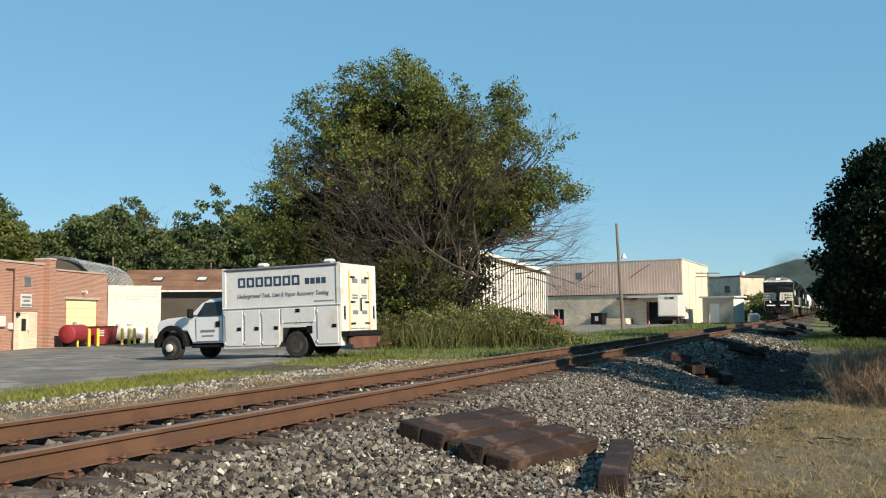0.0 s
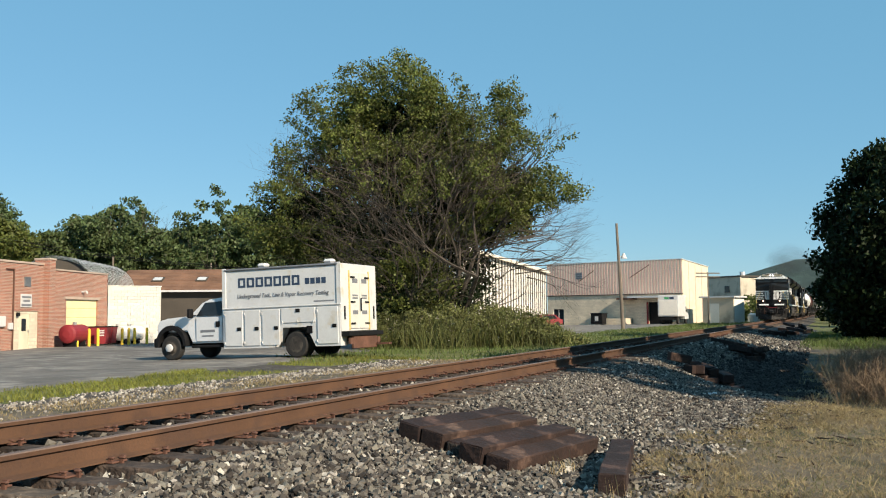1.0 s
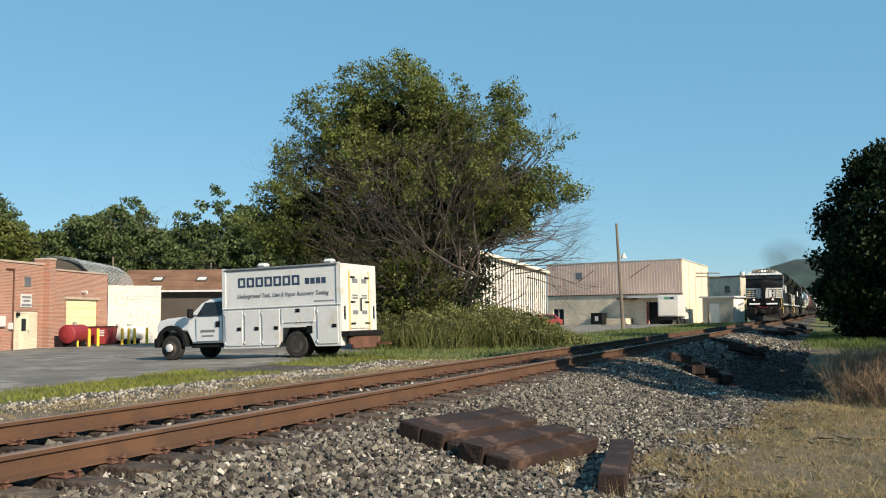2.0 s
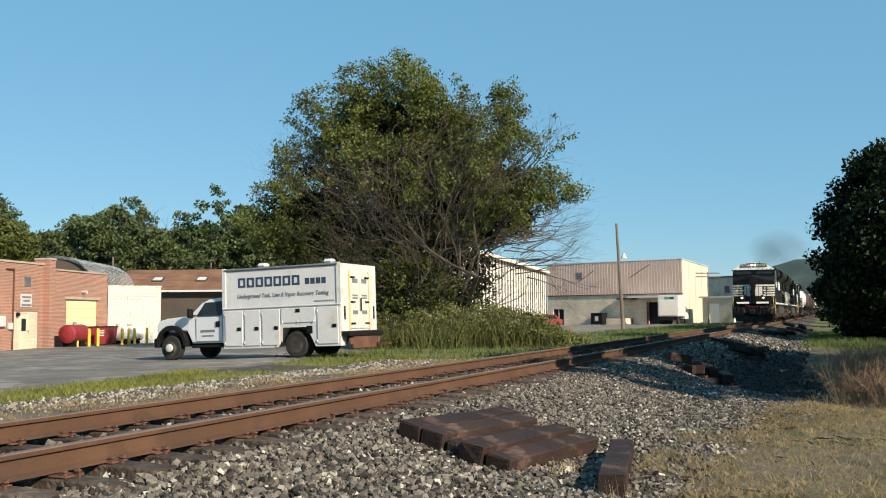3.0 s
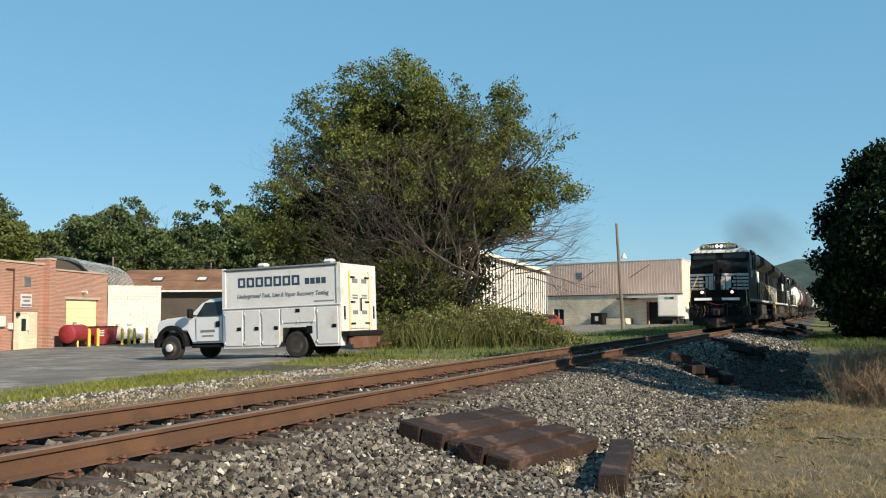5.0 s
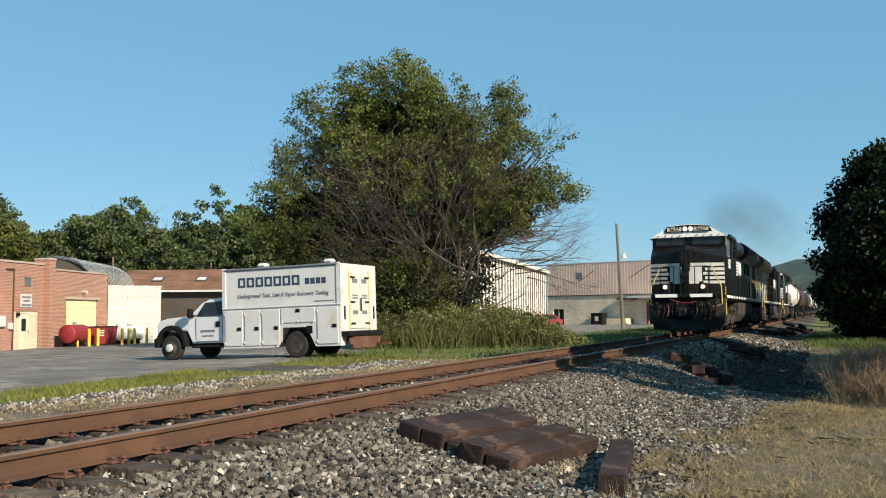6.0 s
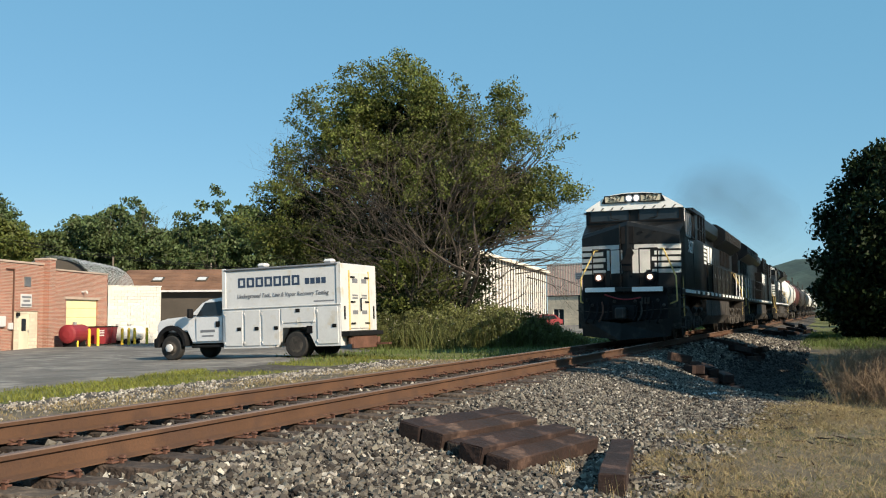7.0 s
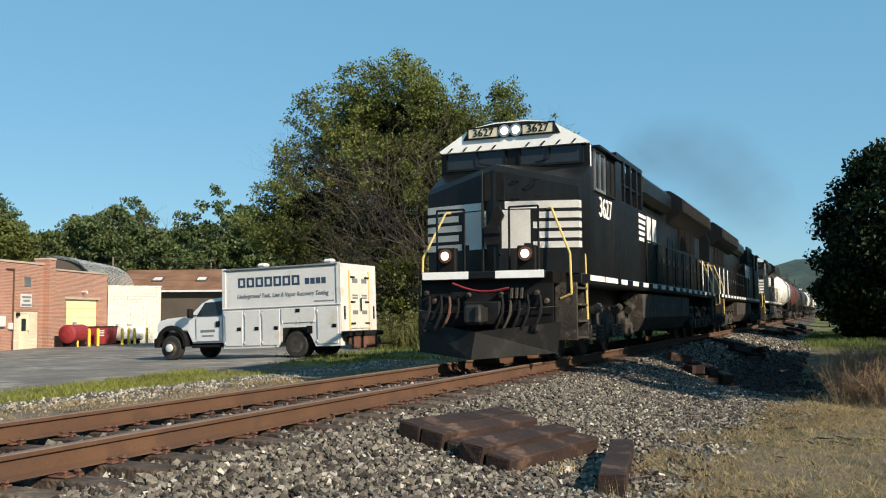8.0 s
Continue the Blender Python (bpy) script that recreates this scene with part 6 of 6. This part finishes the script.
def backdrop_trees():
    rnd = random.Random(5)
    # row of trees behind the yard: x, y, height, spread, bareness
    row = [(-54, 88, 12.2, 5.5, 0), (-46, 90, 12.4, 5, 0), (-41, 92, 8.8, 4.5, 0), (-36, 94, 10.3, 4.5, 0), (-31.5, 96, 9.6, 4.2, 0), (-33.8, 99, 13.8, 3.0, 0.6), (-27.4, 97, 8.0, 4, 0), (-28.0, 100, 12.2, 3.0, 0.72),
           (-23.6, 98, 8.8, 4.0, 0), (-24.0, 97, 13.7, 2.6, 0.1), (-19.5, 97, 10.2, 4.0, 0), (-15.5, 98, 10.5, 4.4, 0), (-11, 100, 10.8, 4.4, 0), (-6, 104, 10.0, 4.4, 0), (-21.5, 100, 11.4, 2.4, 0.35)]
    for i, (x, y, h, sp, bare) in enumerate(row):
        lab = "thin half-bare tree standing out above the tree line" if bare > 0.3 else "dense green tree in the wooded edge behind the yard"
        leafy_tree("tree", lab, (x, y), h * (1.14 if bare < 0.3 else 1.06), sp, 30 + i, 0.18, M_LEAFFAR, 190 if sp > 3.2 else 130, 0.22, 0.05 if bare < 0.3 else 0.45, bare, thing_group="trees of the wooded edge")
    for i in range(12):
        x = -58 + i * 4.4
        leafy_tree("tree", "dense green tree in the wooded edge behind the yard", (x, 106 + 3 * math.sin(i * 2.3)), 12.8 + 1.3 * math.sin(i * 1.7), 4.6, 200 + i, 0.28, M_LEAFFAR, 130, 0.22, 0.02, thing_group="trees of the wooded edge")
    # near leafy tree at the edge of the yard
    leafy_tree("tree", "bright green tree beside the brick workshop", (-40, 80), 10.0, 5.0, 77, 0.17, M_LEAF, 220, 0.2, 0.05, thing_group="trees of the wooded edge")
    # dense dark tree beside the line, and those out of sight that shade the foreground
    # shaded side of the overhanging trees is put into the dark leaf colour
    leafy_tree("dark_tree", "dense green tree overhanging the line, leaves darkened for its shaded side", (22.9, 44.5), 9.2, 4.3, 91, 0.12, M_LEAFSHADE, 380, 0.3, 0.02, round_=0.95)
    leafy_tree("dark_tree", "dense green tree overhanging the line, leaves darkened for its shaded side", (26.5, 43.0), 9.8, 5.0, 92, 0.15, M_LEAFSHADE, 280, 0.3, 0.02)
    leafy_tree("dark_tree", "dense green tree overhanging the line, leaves darkened for its shaded side", (29.5, 58.0), 7.0, 4.2, 95, 0.14, M_LEAFSHADE, 180, 0.3, 0.02)
    leafy_tree("shade_tree", "tall dark tree whose shade falls on the track side", (14.7, 16.6), 8.5, 3.4, 93, 0.21, M_LEAFSHADE, 300, 0.3, 0.36)
    leafy_tree("shade_tree", "tall dark tree whose shade falls on the track side", (15.6, 21.4), 9.0, 3.5, 94, 0.21, M_LEAFSHADE, 300, 0.3, 0.15)
    leafy_tree("shade_tree", "tall dark tree whose shade falls on the track side", (19.5, 25.0), 9.5, 3.8, 96, 0.22, M_LEAFSHADE, 300, 0.3, 0.1)
    leafy_tree("shade_tree", "tall dark tree whose shade falls on the track side", (13.3, 17.5), 8.8, 2.7, 97, 0.2, M_LEAFSHADE, 300, 0.25, 0.4)
    leafy_tree("shade_tree", "tall dark tree whose shade falls on the track side", (11.3, 10.8), 7.6, 1.9, 98, 0.17, M_LEAFSHADE, 150, 0.2, 0.6)
    for i, (x, y) in enumerate(((50.5, 112), (60.5, 138), (74, 172), (41, 84))):
        leafy_tree("dark_tree", "dense green tree overhanging the line, leaves darkened for its shaded side", (x, y), 8.0, 4.4, 140 + i, 0.32, M_LEAFSHADE, 95, 0.25, 0.02)
    # shrubs by the far hall
    for i, (x, y, h) in enumerate(((46.5, 138, 3.6), (49.5, 141, 4.2), (53, 146, 3.8), (44.5, 133, 2.4))):
        leafy_tree("shrub", "green shrub growing beside the far hall", (x, y), h, 2.6, 120 + i, 0.22, M_LEAF, 60, 0.08, 0.02, thing_group="shrubs by the far hall")


def hill():
    bm = bmesh.new()
    rng = random.Random(2)
    xs = [180 + i * 24 for i in range(70)]
    rows = []
    for j, (dy, f) in enumerate(((0, 0.0), (120, 0.45), (260, 0.85), (420, 1.0), (700, 0.8))):
        row = []
        for x in xs:
            prof = 92 * math.exp(-((x - 660) / 190.0) ** 2) + 5
            row.append(bm.verts.new((x, 1300 + dy - 0.2 * x, -1.5 + prof * f + 5 * f * noise.noise((x * 0.02, dy * 0.02, 1)) + 3 * f * rng.random())))
        rows.append(row)
    for a, b in zip(rows, rows[1:]):
        for i in range(len(xs) - 1):
            bm.faces.new((a[i], a[i + 1], b[i + 1], b[i]))
    tagged(part("hill_backdrop", bm, M_HILL), "low wooded hill in the far distance", "hill", kind="structure")


def blades(name, label, spots, rng, h, w, mat_, lean=0.35, kind="stuff"):
    """Grass blades at (x, y) spots: three-cornered, leaning."""
    n = len(spots)
    z = np.array([ground_z(x, y) for x, y in spots])
    p = np.column_stack([spots, z - 0.01])
    a = rng.random(n) * 2 * np.pi
    side = np.column_stack([np.cos(a), np.sin(a), np.zeros(n)]) * (w * (0.6 + 0.8 * rng.random((n, 1))))
    hh = h * (0.4 + 0.9 * rng.random((n, 1)))
    d = rng.random(n) * 2 * np.pi
    tip = np.column_stack([np.cos(d), np.sin(d), np.zeros(n)]) * hh * lean * 2 * rng.random((n, 1)) + np.array((0, 0, 1)) * hh
    mid = tip * 0.5
    mid[:, 2] *= 1.25
    co = np.empty((n, 5, 3))
    co[:, 0], co[:, 1], co[:, 2], co[:, 3], co[:, 4] = p - side, p + side, p + mid + side * 0.7, p + mid - side * 0.7, p + tip
    idx = np.arange(n)[:, None] * 5
    faces = np.concatenate([idx + np.array((0, 1, 2, 3))], axis=1).tolist() + (idx + np.array((3, 2, 4))).tolist()
    me = bpy.data.meshes.new(name)
    me.from_pydata(co.reshape(-1, 3).tolist(), [], faces)
    me.materials.append(mat_)
    tagged(new(name, me), label, "grass", kind=kind)


def scatter(rng, n, lat0, lat1, s0, s1, want, patch=0.6, seed=0.0):
    out = []
    for lat, s in zip(rng.uniform(lat0, lat1, n), rng.uniform(s0, s1, n)):
        if want is not None and region(lat, s) not in want:
            continue
        if noise.noise((lat * patch + seed, s * patch, seed)) < rng.uniform(-0.5, 0.35):
            continue
        p = on_track(lat, s)
        out.append((p.x, p.y))
    return np.array(out)


def grass():
    rng = np.random.default_rng(8)
    near = scatter(rng, 130000, 3.4, 9.5, -11, 5, (1, 2), 0.8)
    blades("dry_grass", "short dry straw-coloured grass on bare soil", near, rng, 0.055, 0.0026, M_STRAW, 1.9)
    tufts = scatter(rng, 4200, 3.5, 10, -12, 5, (1, 2), 0.45, 7.0)
    tufts = np.repeat(tufts, 26, axis=0) + rng.normal(scale=0.05, size=(len(tufts) * 26, 2))
    blades("grass_tufts", "straw-coloured tufts of dry grass", tufts, rng, 0.08, 0.0026, M_STRAW, 1.4)
    # pale dry stalks beside the stacked ties
    stalks = np.concatenate([np.array(c) + rng.normal(scale=0.05, size=(16, 2)) for c in ((1.02, 8.3), (0.95, 8.1), (1.25, 7.15), (1.12, 8.5), (1.42, 7.2))])
    blades("dry_stalks", "pale dry stalks beside the stacked ties", stalks, rng, 0.17, 0.003, M_STRAW, 0.5)
    near = scatter(rng, 60000, 3.6, 9, -11, 4, (1, 2), 0.6, 4.0)
    blades("green_grass", "sparse green blades among the dry grass", near, rng, 0.04, 0.003, M_GRASSDULL, 1.3)
    far = scatter(rng, 30000, 4.4, 16, 4, 24, (1, 2), 0.5)
    blades("dry_grass", "dry straw-coloured grass in the tree's shade", far, rng, 0.14, 0.008, M_STRAW, 0.7)
    far = scatter(rng, 18000, 4.2, 9, 27, 52, None, 0.5)
    blades("green_grass", "bright green grass beside the line", far, rng, 0.25, 0.012, M_LAWN, 0.5)
    l1 = scatter(rng, 46000, -9.8, -5.6, -9, 12, (2,), 0.25)
    blades("green_grass", "yellow-green turf strip between track and yard", l1, rng, 0.085, 0.006, M_GRASS, 0.7)
    l2 = scatter(rng, 70000, -5.6, -2.4, -10, 40, (0, 1), 0.6, 2.0)
    blades("dry_grass", "thin dry grass along the ballast edge", l2, rng, 0.06, 0.005, M_STRAW, 0.8)
    l3 = scatter(rng, 34000, -15, -3.4, 9, 60, (2,), 0.4)
    blades("green_grass", "green grass below the tree", l3, rng, 0.16, 0.01, M_LAWN, 0.6)
    l4 = scatter(rng, 16000, -16, -3, 55, 110, (2,), 0.3)
    blades("green_grass", "grass verge by the far lot", l4, rng, 0.16, 0.02, M_LAWN, 0.6)


def debris():
    """Dark sticks and bark scraps lying in the dry grass and on the ballast edge."""
    rnd = random.Random(33)
    w = Wood()
    for k in range(1700):
        lat, s = rnd.uniform(3.2, 9.5), rnd.uniform(-10, 8)
        if noise.noise((lat * 0.8, s * 0.8, 21)) < 0.05 * rnd.random():
            continue
        p = on_track(lat, s)
        p.z = ground_z(p.x, p.y) + rnd.uniform(0.006, 0.02)
        a, ln = rnd.uniform(0, 6.3), rnd.uniform(0.05, 0.28)
        w.limb(p, p + Vector((math.cos(a) * ln, math.sin(a) * ln, rnd.uniform(-0.005, 0.03))), rnd.uniform(0.004, 0.011), 0.003, 4)
    tagged(w.mesh("stick_debris", M_CREO, None), "dark sticks and bark scraps in the dry grass", "debris", kind="stuff")


def weeds():
    rnd, rng = random.Random(21), np.random.default_rng(21)
    # tall weeds and brambles in front of the big tree
    W = thing("weed_bank", "tall overgrown weeds and brambles along the grass", "weeds", kind="stuff")
    stems, cl = Wood(), []
    tall = lambda x: float(np.interp(x, (-3.6, -2.2, -0.6, 1.8, 3.6, 4.8, 5.6), (1.2, 1.45, 1.75, 1.8, 1.45, 0.75, 0.35)))
    for k in range(1700):
        x = rnd.uniform(-3.4, 5.6)
        y = 40.6 - 0.10 * x - rnd.uniform(0, 2.8)
        z = ground_z(x, y)
        h = tall(x) * rnd.uniform(0.45, 1.0) * (0.45 + 0.55 * min(1.0, (y - 37.2 + 0.1 * x) / 1.6))
        top = Vector((x + rnd.gauss(0, 0.22), y + rnd.gauss(0, 0.2), z + h))
        stems.limb((x, y, z - 0.02), top, 0.010, 0.004, 3)
        for j in range(3):
            f = rnd.uniform(0.15, 1.0)
            cl.append((x + (top.x - x) * f, y + (top.y - y) * f, z + h * f, rnd.uniform(0.10, 0.28)))
    for k in range(170):
        x = rnd.uniform(-3.4, 4.6)
        y = 40.4 - 0.10 * x - rnd.uniform(0, 2.2)
        cl.append((x, y, ground_z(x, y) + tall(x) * rnd.uniform(0.2, 1.0), rnd.uniform(0.25, 0.5)))
    stems.mesh("weed_stems", M_DEADWOOD, W)
    c, a, b = blob_of_leaves(rng, cl, 480, 0.05)
    quads("weed_leaves", c, a, b, M_WEED, W)
    # seed heads and small pale flowers on the stems
    heads = [q for q in cl if q[0] < 2.6 and rnd.random() < 0.10]
    c, a, b = blob_of_leaves(rng, [(x, y - 0.1, z + 0.08, 0.14) for x, y, z, _ in heads], 380, 0.022)
    quads("flower_heads", c, a, b, M_WHITESIDING, W)["label"] = "small pale flower heads"
    # long grass leaning out of the bank
    for kx in range(4):
        spots = np.column_stack([rng.uniform(-3.4 + 2.2 * kx, -1.2 + 2.2 * kx, 800), rng.uniform(36.9, 40.2, 800)])
        blades("tall_grass", "tall yellow-green grass in the weed bank", spots, rng, (1.0, 1.25, 1.25, 0.7)[kx], 0.011, M_WEED if kx % 2 else M_GRASSDULL, 0.45)
    # bare dry brush by the dark tree
    D = thing("dry_brush", "bare brown brush beside the track", "bush", kind="stuff")
    w = Wood()
    for k in range(1700):
        lat, s = rnd.uniform(5.6, 11.5), rnd.uniform(4.4, 15)
        if noise.noise((lat * 0.5, s * 0.3, 9)) < -0.2:
            continue
        p = on_track(lat, s)
        p.z = ground_z(p.x, p.y) - 0.02
        for j in range(3):
            e = p + Vector((rnd.gauss(0, 0.25), rnd.gauss(0, 0.25), rnd.uniform(0.25, 0.95)))
            w.limb(p, e, 0.007, 0.003, 3)
            for i in range(3):
                q = p.lerp(e, rnd.uniform(0.4, 1))
                w.limb(q, q + Vector((rnd.gauss(0, 0.22), rnd.gauss(0, 0.22), rnd.uniform(0.05, 0.4))), 0.004, 0.002, 3)
    w.mesh("brush_twigs", M_BRUSH, D)


M_GRASSDULL = leafy("dull_green_grass", (0.11, 0.115, 0.036))
M_BRUSH = material("dry_brush_twigs", (0.20, 0.135, 0.085), 0.95, scale=2, fine=20, vary=0.3, bump=0, island=0.3)
big_tree()
backdrop_trees()
hill()
grass()
debris()
weeds()


# ---- ties, stones ----
def timber(w, h, ln, seed):
    rnd = random.Random(seed)
    bm = bmesh.new()
    box(bm, -w / 2, w / 2, 0, ln, 0, h, 0.01)
    bmesh.ops.subdivide_edges(bm, edges=[e for e in bm.edges if abs(e.verts[0].co.y - e.verts[1].co.y) > ln * 0.5], cuts=6)
    for v in bm.verts:
        v.co += Vector((rnd.gauss(0, 0.004), rnd.gauss(0, 0.006), rnd.gauss(0, 0.004)))
    return bm


def tie_stack():
    G = "dark timbers stacked beside the track"
    # timbers side by side on the falling shoulder, from the track side outwards
    corner = Vector((-0.45, 8.80, -0.315))
    down = Vector((0.78, -0.62, -0.178))
    rows = [(0.262, 0.185, 1.66, 0.0, 51.2), (0.258, 0.182, 1.58, 0.01, 51.2), (0.20, 0.135, 1.50, 0.05, 51.6), (0.245, 0.195, 1.66, -0.05, 52.6), (0.245, 0.15, 1.72, 0.0, 54.5)]
    at = 0.0
    for i, (w, h, ln, shift, deg) in enumerate(rows):
        p = corner + down * (at + w / 2)
        at += w + (0.004 if i == 0 else 0.018)
        q = Vector((math.cos(radians(deg)), math.sin(radians(deg)), 0))
        p += q * shift
        ob = part("railway_tie", timber(w, h, ln, i), M_CREO)
        ob.matrix_world = pose(p.x, p.y, p.z, 0, 10.0, deg - 90)
        tagged(ob, "dark creosoted timber tie lying in a stack on the ballast", "railway tie", G)
        ends = B(-w / 2 + 0.015, w / 2 - 0.015, -0.006, 0.0, 0.015, h - 0.015)
        for k in range(9 if i == 2 else 0):
            x = -w / 2 + 0.03 + k * (w - 0.06) / 8
            box(ends, x - 0.004, x + 0.004, -0.011, -0.006, 0.02, h - 0.02)
        part("sawn_end", ends, M_TIE if i == 2 else M_CREO, ob)
    ob = part("railway_tie", timber(0.22, 0.19, 1.98, 40), M_CREO)
    p = Vector((1.30, 7.30))
    ob.matrix_world = pose(p.x, p.y, ground_z(p.x, p.y) - 0.01, 0, 0, -13.5)
    tagged(ob, "short dark timber tie lying on the dry grass", "railway tie", "single ties lying about")
    # heaps of old ties further along
    rnd = random.Random(15)
    heaps = [(2.75, 8.9, 9, 0.35, 0.9), (3.45, 8.4, 8, 0.35, 0.6), (2.9, 20.6, 10, 0.4, 1.0), (2.9, 39.0, 7, 0.6, 1.6), (3.3, 46.0, 8, 0.8, 3.0), (3.4, 56, 6, 0.7, 3)]
    for lat, s, n, dl, ds in heaps:
        for k in range(n):
            p = on_track(lat + rnd.uniform(-dl, dl), s + rnd.uniform(-ds, ds))
            lift = rnd.choice((0, 0.08, 0.2))
            ob = part("railway_tie", timber(0.24, 0.19, rnd.uniform(0.4, 0.8) if s < 15 else rnd.uniform(0.5, 1.3), 100 + k), M_CREO)
            ob.matrix_world = pose(p.x, p.y, ground_z(p.x, p.y) + lift * 0.9 + 0.03, rnd.uniform(-4, 4) + lift * 40, rnd.uniform(-5, 5), rnd.uniform(0, 180))
            tagged(ob, "old dark tie thrown in a heap beside the ballast", "railway tie", "heaps of old ties beside the line")
    # pale scraps beside the heaps
    p = on_track(3.5, 3.4)
    bm = bmesh.new()
    for k in range(4):
        box(bm, k * 0.06, k * 0.06 + 0.07, -0.03 + 0.02 * k, 0.03 + 0.02 * k, 0, 0.03 + 0.02 * (k % 2), 0.008)
    o = part("plastic_scrap", bm, M_WHITE)
    o.matrix_world = pose(p.x, p.y, ground_z(p.x, p.y) - 0.005, 0, 0, 20)
    tagged(o, "crumpled pale plastic scrap on the ballast", "litter")


def stones():
    """Crushed-stone ballast, one mesh of small faceted stones."""
    rng = np.random.default_rng(3)
    cub = np.array([(x, y, z) for x in (-0.8, 0.8) for y in (-0.8, 0.8) for z in (-0.8, 0.8)])
    cf = np.array([(0, 1, 3), (0, 3, 2), (4, 6, 7), (4, 7, 5), (0, 4, 5), (0, 5, 1), (2, 3, 7), (2, 7, 6), (0, 2, 6), (0, 6, 4), (1, 5, 7), (1, 7, 3)])
    oct_ = np.array([(1, 0, 0), (-1, 0, 0), (0, 1, 0), (0, -1, 0), (0, 0, 1), (0, 0, -1)], float)
    of = np.array([(0, 2, 4), (2, 1, 4), (1, 3, 4), (3, 0, 4), (2, 0, 5), (1, 2, 5), (3, 1, 5), (0, 3, 5)])
    bands = [(1.25, 4.7, -10.5, -1.0, 36000, 0.0225, 1), (1.25, 5.3, -1.0, 6.0, 32000, 0.025, 0), (1.2, 5.6, 6.0, 16.0, 17000, 0.032, 0), (1.2, 4.6, 16.0, 45.0, 9000, 0.06, 0),
             (-1.25, 1.25, -14.0, 12.0, 10000, 0.032, 0), (-3.6, -1.25, -12.0, 20.0, 12000, 0.03, 0), (-6.6, -3.6, -10.0, 12.0, 7000, 0.026, 0), (-1.3, 1.3, 12, 40, 4000, 0.05, 0)]
    for lat0, lat1, s0, s1, n, size, fine in bands:
        base, tri = (cub, cf) if fine else (oct_, of)
        lat, s = rng.uniform(lat0, lat1, n), rng.uniform(s0, s1, n)
        keep = []
        for a, b in zip(lat, s):
            keep.append(-2.5 < a < 2.6 or (region(a, b) == 0) or rng.random() < 0.12)
        if lat0 < 0 < lat1:
            keep = np.array(keep) & (np.abs(np.abs(lat) - 0.755) > 0.10)
        lat, s = lat[keep], s[keep]
        n = len(lat)
        xy = np.array([on_track(a, b)[:2] for a, b in zip(lat, s)])
        z = np.array([ground_z(x, y) for x, y in xy])
        sz = size * (0.45 + 0.95 * rng.random((n, 1, 1)) ** 1.6)
        v = base[None] * sz * rng.uniform(0.65, 1.25, (n, 1, 3)) * (rng.uniform(0.55, 1.25, (n, len(base), 1)) if fine else rng.uniform(0.8, 1.2, (n, len(base), 1)))
        q = unit(rng.normal(size=(n, 4)))
        w_, x_, y_, z_ = q.T
        R = np.stack([1 - 2 * (y_ * y_ + z_ * z_), 2 * (x_ * y_ - z_ * w_), 2 * (x_ * z_ + y_ * w_), 2 * (x_ * y_ + z_ * w_), 1 - 2 * (x_ * x_ + z_ * z_), 2 * (y_ * z_ - x_ * w_), 2 * (x_ * z_ - y_ * w_), 2 * (y_ * z_ + x_ * w_), 1 - 2 * (x_ * x_ + y_ * y_)], 1).reshape(n, 3, 3)
        v = np.einsum("nij,nkj->nki", R, v)
        lift = (sz[:, 0, 0]) * rng.uniform(0.0, 0.6, n)
        v += np.column_stack([xy, z + lift])[:, None, :]
        f = (tri[None] + (np.arange(n) * len(base))[:, None, None]).reshape(-1, 3)
        me = bpy.data.meshes.new("ballast")
        me.from_pydata(v.reshape(-1, 3).tolist(), [], f.tolist())
        me.materials.append(M_STONEPALE if lat1 < -3 else M_STONE)
        me.materials.append(M_STONEPALE)
        me.materials.append(M_SHADECINDER)
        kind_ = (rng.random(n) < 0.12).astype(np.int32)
        # stones in the hollow take the dark colour to deepen the tree shade
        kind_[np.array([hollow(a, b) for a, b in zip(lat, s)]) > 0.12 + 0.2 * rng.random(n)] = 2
        pale = np.repeat(kind_, len(tri))
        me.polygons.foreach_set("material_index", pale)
        tagged(new("ballast", me), "grey-brown crushed stone ballast", "ballast", kind="stuff")


tie_stack()
stones()


motions()
